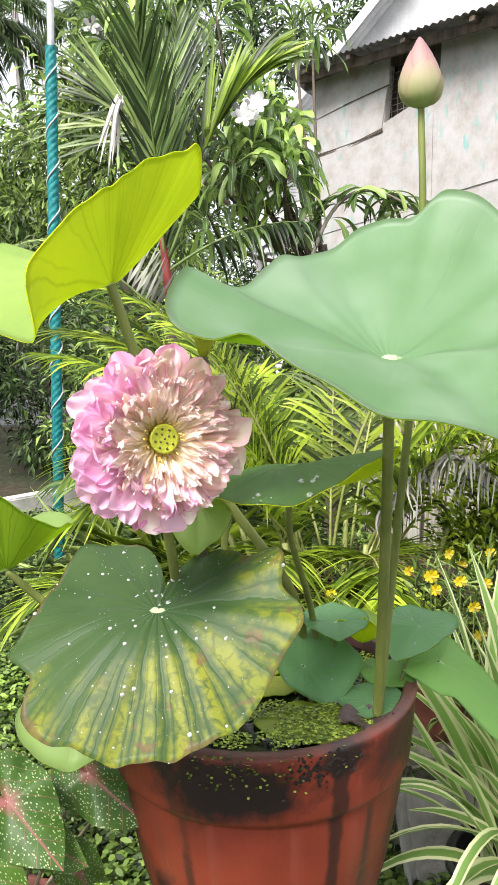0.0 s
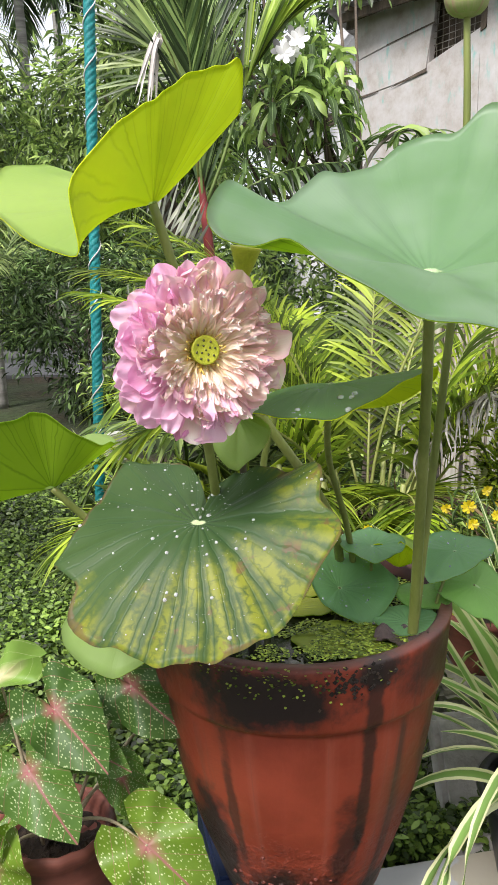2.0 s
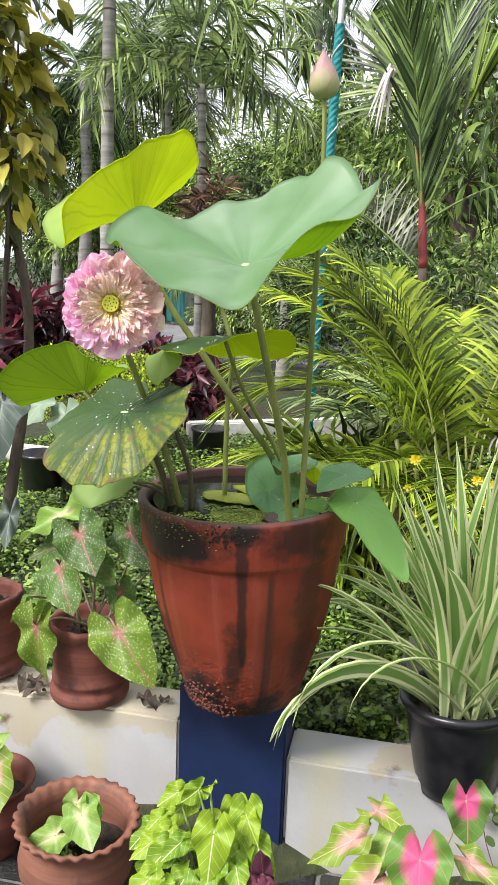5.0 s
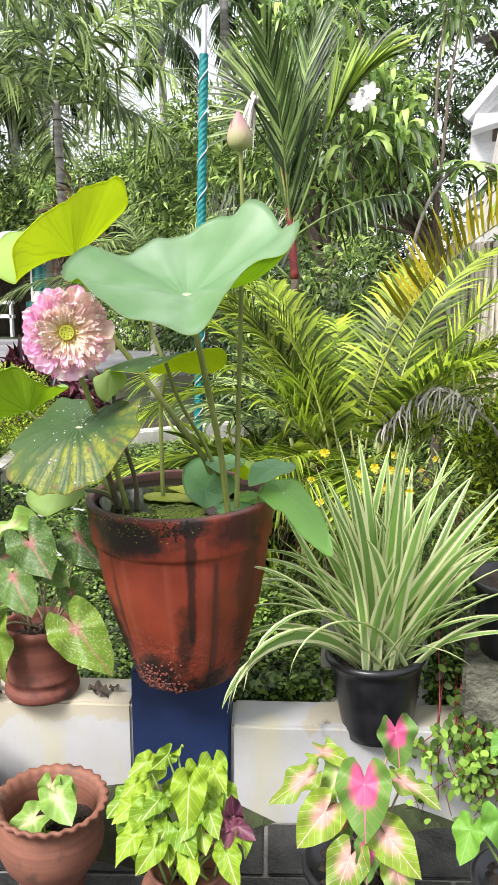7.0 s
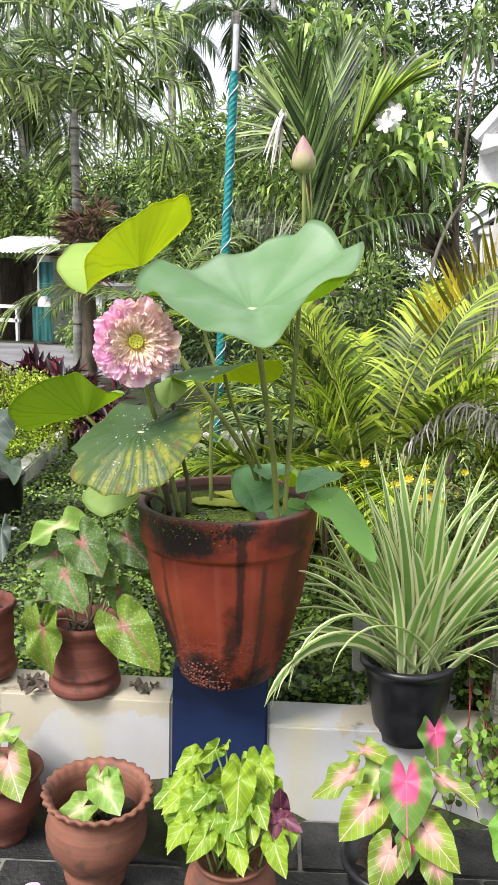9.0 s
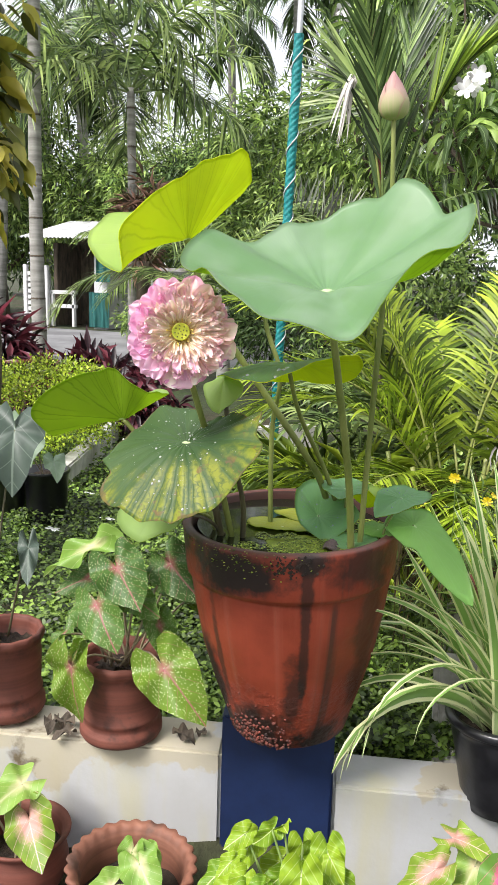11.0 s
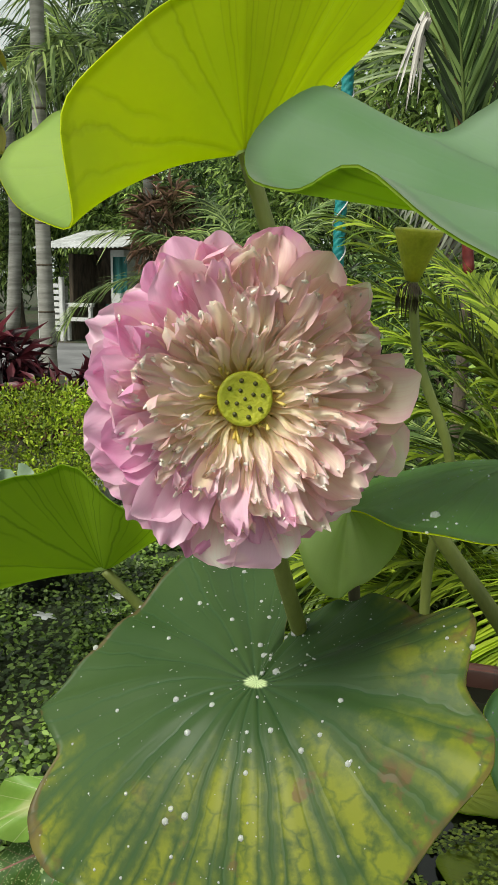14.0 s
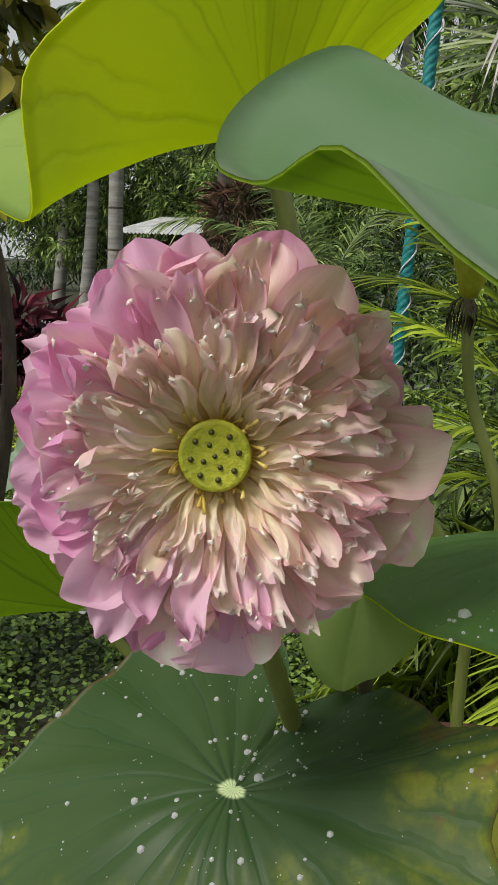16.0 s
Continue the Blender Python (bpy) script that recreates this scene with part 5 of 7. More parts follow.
# ---- potted plants on and before the wall ----
M_strip = striped("variegated_blade", (0.19, 0.33, 0.08), (0.84, 0.86, 0.50), 0.27, 0.36, (0.46, 0.50, 0.30))
M_speck = hearted("speckled_caladium", (0.080, 0.175, 0.018), (0.042, 0.105, 0.012), (0.30, 0.12, 0.10), 0.010, 7, 0.02, (0.34, 0.10, 0.10), (0.02, 0.26), (0.44, 0.54, 0.26), 80.0)
M_specklime = hearted("lime_speckled_caladium", (0.145, 0.25, 0.015), (0.08, 0.165, 0.010), (0.34, 0.15, 0.12), 0.010, 7, 0.02, (0.38, 0.14, 0.13), (0.02, 0.24), (0.52, 0.62, 0.28), 80.0)
M_palecal = hearted("pale_caladium", (0.28, 0.42, 0.08), (0.18, 0.33, 0.05), (0.50, 0.56, 0.28), 0.012, 7, 0.02, (0.62, 0.56, 0.32), (0.05, 0.40), None)
M_pinkcal = hearted("pink_caladium", (0.13, 0.27, 0.04), (0.06, 0.16, 0.03), (0.72, 0.14, 0.27), 0.010, 7, 0.02, (0.60, 0.095, 0.22), (0.42, 0.62), None, blob=True)
M_peachcal = hearted("peach_caladium", (0.26, 0.38, 0.03), (0.12, 0.21, 0.02), (0.72, 0.48, 0.42), 0.010, 7, 0.03, (0.57, 0.31, 0.26), (0.28, 0.62), None, blob=True)
M_syng = hearted("syngonium_lime", (0.27, 0.40, 0.014), (0.14, 0.27, 0.010), (0.58, 0.68, 0.30), 0.016, 6, 0.03)
M_greenheart = hearted("green_heart_leaf", (0.16, 0.36, 0.04), (0.10, 0.26, 0.03), (0.28, 0.46, 0.10), 0.01, 6, 0.03)
M_purple = hearted("purple_leaf", (0.14, 0.035, 0.06), (0.07, 0.016, 0.035), (0.24, 0.06, 0.11), 0.012, 7, 0.04, through=0.2)
M_darkheart = hearted("dark_alocasia_leaf", (0.05, 0.075, 0.055), (0.025, 0.04, 0.03), (0.14, 0.18, 0.14), 0.016, 5, 0.03, through=0.08)
M_stalk = plain("pale_leaf_stalk", (0.26, 0.22, 0.13), (0.36, 0.30, 0.2), 40, 0.5, 0.2)
M_greenstalk = plain("green_leaf_stalk", (0.14, 0.22, 0.05), (0.22, 0.30, 0.08), 40, 0.5, 0.2)


def pot(name, label, at, prof, mat, ripple=None, soil=0.85, tilt=(0, 0, 0), sides=56, group="", soil_r=None):
    top = thing(name, label, "plant pot", at, group)
    top.rotation_euler = [radians(a) for a in tilt]
    part("vessel", lathe(Build(), prof, sides, ripple), mat, top)
    h = max(z for _, z in prof)
    r = soil_r or 0.86 * max(r for r, z in prof if z > 0.8 * h)
    b = Build()
    a = np.linspace(0, 2 * np.pi, 32, endpoint=False)
    rr = np.linspace(0, 1, 8)[:, None]
    z = h * soil + 0.006 * np.sin(5 * a + 9 * rr) * rr + 0.004 * rng.normal(size=(8, 32)) * (rr < 0.95)
    b.add(np.stack([r * rr * np.cos(a), r * rr * np.sin(a), z], -1), grid_faces(8, 32, True))
    part("soil", b, M_soil, top, "dark damp soil")
    return top


def heart_plant(name, label, category, at, rows, kinds, stalk, group=""):
    """rows: leaf point, tip direction, length, width, which material; each leaf on its own stalk from the pot's middle."""
    top = thing(name, label, category, at, group)
    A = np.array(at)
    for p, tip, ln, wd, k in rows:
        p, tip = np.array(p) - A, np.array(tip, float)
        up = np.array([0, -0.55, 0.85]) + 0.25 * rng.normal(size=3)
        b = Build()
        heart(b, p, tip, up, ln, wd, 0.12 + 0.1 * rng.random(), 0.12 + 0.12 * rng.random())
        lf = part("leaf", b, kinds[k], top)
        b = Build()
        base = np.array([0.02 * rng.normal(), 0.02 * rng.normal(), 0.0])
        mid = base * 0.4 + p * 0.6 + [0, 0, 0.10 * np.linalg.norm(p[:2]) + 0.01]
        tube(b, [base, mid, p], [0.0032, 0.0022], 6, 12)
        part("stalk", b, stalk, top)
    return top


# black pot with the variegated plant, on the wall
pot("black_pot", "glossy black plastic pot with rolled rim, on the white wall", (0.490, 1.345, 0.150), [(0.0, 0), (0.082, 0.0), (0.0905, 0.004), (0.094, 0.028), (0.108, 0.12), (0.118, 0.19), (0.119, 0.206), (0.1265, 0.208), (0.132, 0.215), (0.132, 0.223), (0.1265, 0.23), (0.118, 0.229), (0.112, 0.221), (0.107, 0.176), (0.0, 0.172)], M_black, soil=0.8, tilt=(0, -3, 0), soil_r=0.107)


def blade_plant():
    top = thing("variegated_lily", "bushy plant with long green blades edged cream, in black pot", "plant", (0.50, 1.335, 0.335))
    g = np.random.default_rng(21)

    def one(az, rise, length, bend, width):
        a, e = radians(az), radians(rise)
        t = np.linspace(0, 1, 16)
        ang = e - bend * t ** 1.8
        st = np.stack([np.cos(ang) * math.cos(a), np.cos(ang) * math.sin(a), np.sin(ang)], -1) * length / 15
        base = np.array([0.05 * g.normal() * 0.6, 0.05 * g.normal() * 0.6, 0.0])
        line = base + np.vstack([np.zeros(3), np.cumsum(st[:-1], 0)])
        line += (t ** 2)[:, None] * np.array([-math.sin(a), math.cos(a), 0]) * 0.075 * g.normal()
        nor = np.array([-math.cos(a) * math.sin(e), -math.sin(a) * math.sin(e), math.cos(e)]) + 0.5 * g.normal(size=3)
        b = Build()
        blade(b, line, width, nor, 0.2, 0, 3)
        part("leaf", b, M_strip, top)

    for i in range(60):
        one(g.random() * 360, 60 + 28 * g.random(), 0.40 + 0.27 * g.random(), 0.05 + 0.65 * g.random() ** 2, 0.025 + 0.014 * g.random())
    for i in range(30):
        one(-45 + 270 * g.random(), 48 + 22 * g.random(), 0.26 + 0.24 * g.random(), 0.4 + 1.1 * g.random(), 0.018 + 0.012 * g.random())
    for az, rise, ln, bend, w in ((196, 60, 0.54, 2.0, 0.03), (204, 52, 0.58, 2.1, 0.032), (212, 48, 0.56, 2.3, 0.034), (224, 45, 0.56, 2.4, 0.036), (235, 42, 0.50, 2.3, 0.036), (186, 55, 0.5, 1.8, 0.024), (178, 62, 0.5, 1.5, 0.024), (220, 58, 0.5, 2.5, 0.024), (200, 44, 0.44, 1.9, 0.022), (228, 55, 0.62, 2.5, 0.026), (320, 40, 0.32, 1.2, 0.02), (350, 38, 0.4, 0.9, 0.022), (10, 45, 0.42, 0.8, 0.022)):
        one(az, rise, ln, bend, w)
    return top


blade_plant()

# red clay pots on the wall with speckled caladiums
_prof = [(0, 0), (0.080, 0.0), (0.088, 0.003), (0.092, 0.012), (0.091, 0.030), (0.084, 0.036), (0.083, 0.050), (0.0865, 0.054), (0.086, 0.062), (0.082, 0.067), (0.084, 0.11), (0.085, 0.15), (0.083, 0.175), (0.088, 0.183), (0.092, 0.196), (0.091, 0.206), (0.086, 0.210), (0.080, 0.205), (0.076, 0.19), (0.074, 0.16), (0, 0.155)]
pot("clay_pot", "dark red clay pot with curved foot, on the white wall", (-0.376, 1.12, 0.25), [(1.06 * r, 0.95 * z) for r, z in _prof], M_redclay, lambda a, k: 1 + (0.022 * np.sin(14 * a) if 13 <= k <= 17 else 0), 0.78, group="clay pots on the wall")
pot("clay_pot", "dark red clay pot at the wall's end", (-0.67, 1.08, 0.262), _prof, M_redclay, lambda a, k: 1 + (0.022 * np.sin(14 * a) if 13 <= k <= 17 else 0), 0.78, group="clay pots on the wall")

heart_plant("speckled_caladium", "green caladium speckled white with pink hearts, in clay pot", "plant", (-0.37, 1.12, 0.42), [
    ((-0.425, 0.985, 0.465), (0.12, -0.12, -0.97), 0.18, 0.10, 2), ((-0.204, 1.0, 0.499), (0.78, -0.3, -0.55), 0.18, 0.135, 2), ((-0.367, 1.0, 0.615), (0.6, -0.6, -0.48), 0.145, 0.12, 0),
    ((-0.335, 1.03, 0.695), (0.7, -0.5, -0.45), 0.15, 0.12, 0), ((-0.235, 1.09, 0.70), (0.7, -0.4, -0.5), 0.14, 0.115, 0), ((-0.439, 1.10, 0.705), (-0.88, -0.15, -0.40), 0.20, 0.072, 1),
    ((-0.465, 1.02, 0.52), (-0.5, -0.5, -0.6), 0.10, 0.055, 0), ((-0.255, 1.08, 0.555), (0.5, -0.5, -0.7), 0.11, 0.07, 0), ((-0.40, 1.02, 0.54), (-0.3, -0.6, -0.5), 0.09, 0.045, 2), ((-0.30, 1.05, 0.62), (0.8, -0.4, -0.1), 0.10, 0.075, 0)], [M_speck, M_palecal, M_specklime], M_stalk)
heart_plant("speckled_caladium", "caladium with speckled leaves at the wall's end", "plant", (-0.67, 1.08, 0.43), [
    ((-0.67, 0.93, 0.50), (0.0, -0.5, -0.8), 0.13, 0.09, 0), ((-0.76, 1.0, 0.55), (-0.6, -0.5, -0.4), 0.14, 0.10, 1)], [M_speck, M_palecal], M_stalk)
heart_plant("alocasia", "dark glossy alocasia leaves on thin black stalks", "plant", (-0.70, 1.10, 0.42), [
    ((-0.72, 1.21, 0.93), (0.3, -0.6, -0.7), 0.20, 0.15, 0), ((-0.80, 1.15, 0.86), (-0.3, -0.6, -0.6), 0.18, 0.13, 0), ((-0.64, 1.14, 0.66), (0.4, -0.6, -0.5), 0.13, 0.05, 0)], [M_darkheart], M_darkstem)

# scalloped terracotta pot on the terrace
_prof = [(0.0, 0.0), (0.066, 0.0), (0.0726, 0.0042), (0.077, 0.0233), (0.0704, 0.0339), (0.0858, 0.0583), (0.1078, 0.0901), (0.1199, 0.1219), (0.1221, 0.1484), (0.1155, 0.1823), (0.1067, 0.2035), (0.1078, 0.212), (0.1232, 0.2247), (0.1309, 0.2353), (0.1287, 0.2417), (0.1188, 0.2374), (0.1089, 0.2279), (0.1023, 0.2067), (0.1056, 0.159), (0.099, 0.1272), (0.0, 0.1219)]
pot("terracotta_pot", "terracotta pot with a scalloped pie-crust rim", (-0.205, 0.84, FLOOR_Z), _prof, M_clay, lambda a, k: 1 + (0.030 * np.sin(26 * a) if 12 <= k <= 15 else 0), 0.66, (0, 2, 0), 156, soil_r=0.103)
heart_plant("young_caladium", "three pale green caladium leaves just sprouting", "plant", (-0.20, 0.84, 0.06), [
    ((-0.19, 0.83, 0.185), (-0.15, -0.3, -0.75), 0.085, 0.055, 0), ((-0.165, 0.815, 0.175), (0.65, -0.5, -0.35), 0.10, 0.085, 0), ((-0.215, 0.79, 0.125), (-0.6, -0.5, -0.35), 0.095, 0.075, 0), ((-0.155, 0.84, 0.19), (0.4, -0.2, -0.3), 0.05, 0.04, 0), ((-0.235, 0.79, 0.085), (-0.5, -0.6, -0.3), 0.035, 0.03, 0), ((-0.18, 0.78, 0.09), (0.3, -0.6, -0.3), 0.04, 0.03, 0)], [M_palecal], M_greenstalk)
pot("terracotta_pot", "small terracotta pot beside the scalloped one", (-0.50, 0.90, FLOOR_Z), [(r * 0.8, z * 0.8) for r, z in _prof], M_redclay, None, 0.7)
heart_plant("pale_caladium", "pale caladium with pink veins and white specks", "plant", (-0.50, 0.90, 0.05), [
    ((-0.455, 0.86, 0.155), (0.55, -0.5, -0.4), 0.14, 0.11, 0), ((-0.50, 0.9, 0.21), (-0.2, -0.6, -0.1), 0.12, 0.1, 1), ((-0.58, 0.86, 0.17), (-0.5, -0.5, -0.4), 0.12, 0.1, 0)], [M_peachcal, M_palecal], M_stalk)

# round terracotta pot with syngonium
pot("terracotta_pot", "round-bellied terracotta pot before the blue pillar", (0.155, 0.80, FLOOR_Z), [(0, 0), (0.055, 0), (0.062, 0.005), (0.085, 0.03), (0.102, 0.065), (0.106, 0.095), (0.100, 0.125), (0.085, 0.15), (0.078, 0.16), (0.082, 0.168), (0.088, 0.175), (0.086, 0.18), (0.078, 0.178), (0.072, 0.16), (0, 0.155)], M_clay, soil=0.85)


def syngonium():
    rows = []
    g = np.random.default_rng(5)
    for i in range(38):
        a = g.random() * 6.28
        r = 0.03 + 0.12 * math.sqrt(g.random())
        front = math.sin(a) < 0
        z = 0.165 + 0.15 * (1 - r / 0.16) * g.random() + 0.09 * g.random() * (1 - 0.4 * front)
        p = (0.155 + 1.05 * r * math.cos(a), 0.80 + 0.9 * r * math.sin(a), z)
        tip = (0.5 * math.cos(a) + 0.25 * g.normal(), -0.45 + 0.3 * math.sin(a), -0.75 + 0.6 * g.random())
        s = 0.052 + 0.034 * g.random()
        rows.append((p, tip, s, s * 0.74, 0))
    rows += [((0.12, 0.84, 0.325), (0.2, -0.5, 0.3), 0.035, 0.035, 0), ((0.185, 0.74, 0.315), (0.1, -0.45, -0.8), 0.105, 0.075, 0), ((0.05, 0.74, 0.19), (-0.4, -0.4, -0.85), 0.085, 0.055, 0), ((0.10, 0.70, 0.2), (-0.1, -0.3, -0.95), 0.09, 0.055, 0)]
    return heart_plant("syngonium", "lime green arrowhead plant with white veins", "plant", (0.155, 0.80, 0.06), rows, [M_syng], M_greenstalk)


syngonium()
heart_plant("purple_coleus", "sprig of dark purple pointed leaves", "plant", (0.24, 0.80, 0.10), [
    ((0.275, 0.76, 0.255), (0.0, -0.2, 0.7), 0.075, 0.04, 0), ((0.265, 0.755, 0.245), (-0.7, -0.4, -0.3), 0.07, 0.04, 0), ((0.285, 0.75, 0.24), (0.8, -0.3, -0.2), 0.06, 0.035, 0), ((0.27, 0.745, 0.235), (0.1, -0.5, -0.7), 0.06, 0.04, 0)], [M_purple], M_greenstalk)

# black pot with pink caladium
pot("black_pot", "black plastic pot holding the pink caladium", (0.50, 0.92, FLOOR_Z), [(0, 0), (0.078, 0), (0.084, 0.005), (0.10, 0.13), (0.105, 0.15), (0.113, 0.152), (0.116, 0.165), (0.110, 0.17), (0.102, 0.168), (0.096, 0.14), (0, 0.135)], M_black, soil=0.82)
heart_plant("pink_caladium", "caladium with hot pink and peach centred green leaves", "plant", (0.50, 0.92, 0.05), [
    ((0.525, 0.86, 0.31), (0.12, -0.5, -0.8), 0.14, 0.115, 0), ((0.575, 0.97, 0.375), (0.2, -0.3, -0.75), 0.10, 0.09, 0), ((0.445, 0.85, 0.235), (-0.5, -0.5, -0.6), 0.115, 0.095, 1),
    ((0.39, 0.90, 0.27), (-0.75, -0.4, -0.5), 0.12, 0.075, 1), ((0.58, 0.85, 0.205), (0.65, -0.5, -0.35), 0.12, 0.09, 1), ((0.505, 0.81, 0.165), (-0.25, -0.6, -0.7), 0.115, 0.09, 1),
    ((0.60, 0.83, 0.15), (0.4, -0.4, -0.8), 0.10, 0.07, 1), ((0.60, 0.92, 0.29), (0.9, -0.3, -0.15), 0.11, 0.06, 1), ((0.47, 0.88, 0.215), (0.2, -0.5, -0.5), 0.09, 0.07, 0), ((0.42, 0.95, 0.31), (0.3, -0.3, 0.2), 0.12, 0.06, 1), ((0.54, 0.83, 0.18), (0.1, -0.6, -0.5), 0.08, 0.06, 0), ((0.46, 0.93, 0.28), (-0.2, -0.4, -0.4), 0.10, 0.07, 2)], [M_pinkcal, M_peachcal, M_palecal], M_stalk)

# black pot at the right with green heart leaves
pot("black_pot", "black pot with thin green climber", (0.86, 0.93, FLOOR_Z), [(0, 0), (0.078, 0), (0.084, 0.005), (0.10, 0.16), (0.105, 0.18), (0.113, 0.182), (0.116, 0.195), (0.110, 0.2), (0.102, 0.198), (0.096, 0.17), (0, 0.165)], M_black, soil=0.85)
heart_plant("green_climber", "thin climber with bright green heart leaves", "plant", (0.86, 0.93, 0.08), [
    ((0.80, 0.90, 0.26), (0.3, -0.4, -0.7), 0.10, 0.09, 0), ((0.74, 0.90, 0.22), (-0.2, -0.4, -0.7), 0.09, 0.07, 0), ((0.83, 0.95, 0.39), (0.2, -0.4, -0.5), 0.09, 0.07, 0), ((0.90, 0.88, 0.31), (0.5, -0.4, -0.5), 0.11, 0.09, 0), ((0.80, 0.93, 0.42), (-0.4, -0.4, -0.3), 0.06, 0.05, 0)], [M_greenheart], M_greenstalk)

# black pot behind the wall, on a cement stand
_b = Build()
block(_b, 0.70, 0.95, 1.36, 1.60, GROUND_Z - 0.05, 0.36, 0, 0.01)
stand = tagged(part("cement_block", _b, M_mossy), "rough cement block standing in the garden bed", "block")
pot("black_pot", "black plastic pot with trailing weeds", (0.83, 1.48, 0.36), [(0, 0), (0.085, 0), (0.092, 0.006), (0.112, 0.17), (0.118, 0.19), (0.128, 0.192), (0.131, 0.205), (0.124, 0.211), (0.114, 0.208), (0.106, 0.17), (0, 0.165)], M_black, soil=0.86)

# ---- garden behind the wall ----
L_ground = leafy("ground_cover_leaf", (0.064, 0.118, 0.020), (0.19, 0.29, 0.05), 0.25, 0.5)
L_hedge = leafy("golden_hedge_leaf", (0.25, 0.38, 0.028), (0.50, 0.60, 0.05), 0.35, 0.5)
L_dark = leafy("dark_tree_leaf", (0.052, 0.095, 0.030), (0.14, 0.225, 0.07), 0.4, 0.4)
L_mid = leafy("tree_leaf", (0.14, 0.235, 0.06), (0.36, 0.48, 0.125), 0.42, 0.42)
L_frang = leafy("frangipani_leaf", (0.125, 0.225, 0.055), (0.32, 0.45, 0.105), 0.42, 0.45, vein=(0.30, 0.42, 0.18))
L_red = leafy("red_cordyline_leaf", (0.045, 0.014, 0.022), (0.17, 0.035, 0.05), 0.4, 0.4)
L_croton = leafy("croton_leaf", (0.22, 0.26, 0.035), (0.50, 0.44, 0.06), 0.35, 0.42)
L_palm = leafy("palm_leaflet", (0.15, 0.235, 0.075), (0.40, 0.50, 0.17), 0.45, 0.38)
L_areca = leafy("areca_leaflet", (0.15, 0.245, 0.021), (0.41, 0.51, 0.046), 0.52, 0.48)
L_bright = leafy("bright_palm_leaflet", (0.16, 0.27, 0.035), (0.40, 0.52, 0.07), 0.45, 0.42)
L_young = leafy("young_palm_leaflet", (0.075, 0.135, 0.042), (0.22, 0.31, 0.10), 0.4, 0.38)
L_greyfan = leafy("greyed_leaflet", (0.28, 0.30, 0.24), (0.54, 0.56, 0.46), 0.2, 0.6)
L_gold = leafy("golden_areca_leaflet", (0.58, 0.54, 0.035), (0.70, 0.56, 0.05), 0.6, 0.45)
L_grey = leafy("dry_leaflet", (0.60, 0.56, 0.52), (0.58, 0.55, 0.52), 0.15, 0.8)
L_brown = leafy("dry_brown_leaflet", (0.13, 0.08, 0.04), (0.30, 0.22, 0.11), 0.15, 0.8)
L_white = leafy("white_petals", (0.78, 0.78, 0.76), (0.85, 0.85, 0.84), 0.3, 0.5)
L_yellow = leafy("yellow_petals", (0.72, 0.55, 0.01), (0.62, 0.50, 0.01), 0.2, 0.5)
M_rib = plain("yellow_green_rib", (0.20, 0.24, 0.06), (0.32, 0.34, 0.10), 20, 0.5, 0.2)
M_greenrib = plain("green_rib", (0.10, 0.16, 0.04), (0.18, 0.24, 0.07), 20, 0.5, 0.2)
M_redstem = plain("red_crownshaft", (0.16, 0.022, 0.024), (0.27, 0.045, 0.04), 20, 0.45, 0.2)
M_ring = plain("ringed_palm_bark", (0.19, 0.185, 0.165), (0.38, 0.37, 0.34), 3.0, 0.85, 0.5, stretch=(0.5, 0.5, 4), dist=0.01)

# low leafy cover on the bed behind the wall
_b = Build()
_n = 300000
_x, _y = rng.uniform(-2.9, 1.5, _n), 1.33 + 3.6 * rng.random(_n) ** 1.5
_y += (_x - 0.005) * math.tan(radians(WALL_YAW)) * np.clip((4.9 - _y) / 3.55, 0, 1)
_h = np.array([noise.noise(Vector((x * 2.3, y * 2.3, 0.7))) for x, y in zip(_x, _y)])
# a trodden earth path runs along the bed
_path = np.abs((_x + 1.70) * 0.93 + (_y - 3.0) * 0.36 + 0.06 * np.sin(5 * _y)) < 0.12
_k = ((_h > -0.55) | (_y < 2.4)) & (~_path | (rng.random(_n) < 0.25))
_x, _y, _h = _x[_k], _y[_k], _h[_k]
_z = GROUND_Z + (0.02 + 0.09 * rng.random(len(_x)) * np.clip(0.7 + _h, 0.1, 1.2)) * np.where(_x > -0.05, 1.6, 1.0)
round_leaves(_b, np.stack([_x, _y, _z], -1), rng.normal(size=(len(_x), 3)) * [1, 1, 0.35], np.array([0, -0.25, 1.0]) + 0.45 * rng.normal(size=(len(_x), 3)), 0.021 * (0.6 + 0.8 * rng.random(len(_x))) * np.where(_y > 2.9, 1.1, 1.0), 0.013 * np.where(_y > 2.9, 1.1, 1.0))
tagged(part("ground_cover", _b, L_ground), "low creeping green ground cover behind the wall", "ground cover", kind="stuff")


def fallen(at):
    b = Build()
    for i in range(5):
        a = i * 1.2566 + at[0]
        d = np.array([math.cos(a), math.sin(a), 0.25])
        blade(b, spline([(0, 0, 0.004), d * 0.022 + [0, 0, 0.004], d * 0.042 + [0, 0, -0.004]], 5), 0.024, (0, 0, 1), -0.1, 0, 2, lambda t: np.interp(t, [0, 0.3, 0.7, 1], [0.3, 0.9, 1, 0.4]))
    ob = part("fallen_blossom", b, L_white)
    ob.matrix_world = pose(*at, 12, 8, 40 * at[1])
    return tagged(ob, "white five-petalled blossom fallen on the ground cover", "flower", "fallen blossoms")


for _p in ((-1.72, 3.2), (-1.42, 2.85), (-1.36, 2.72), (-1.28, 3.0), (-1.0, 2.35), (-1.55, 2.6), (-0.9, 3.1)):
    fallen((_p[0], _p[1], GROUND_Z + 0.07))


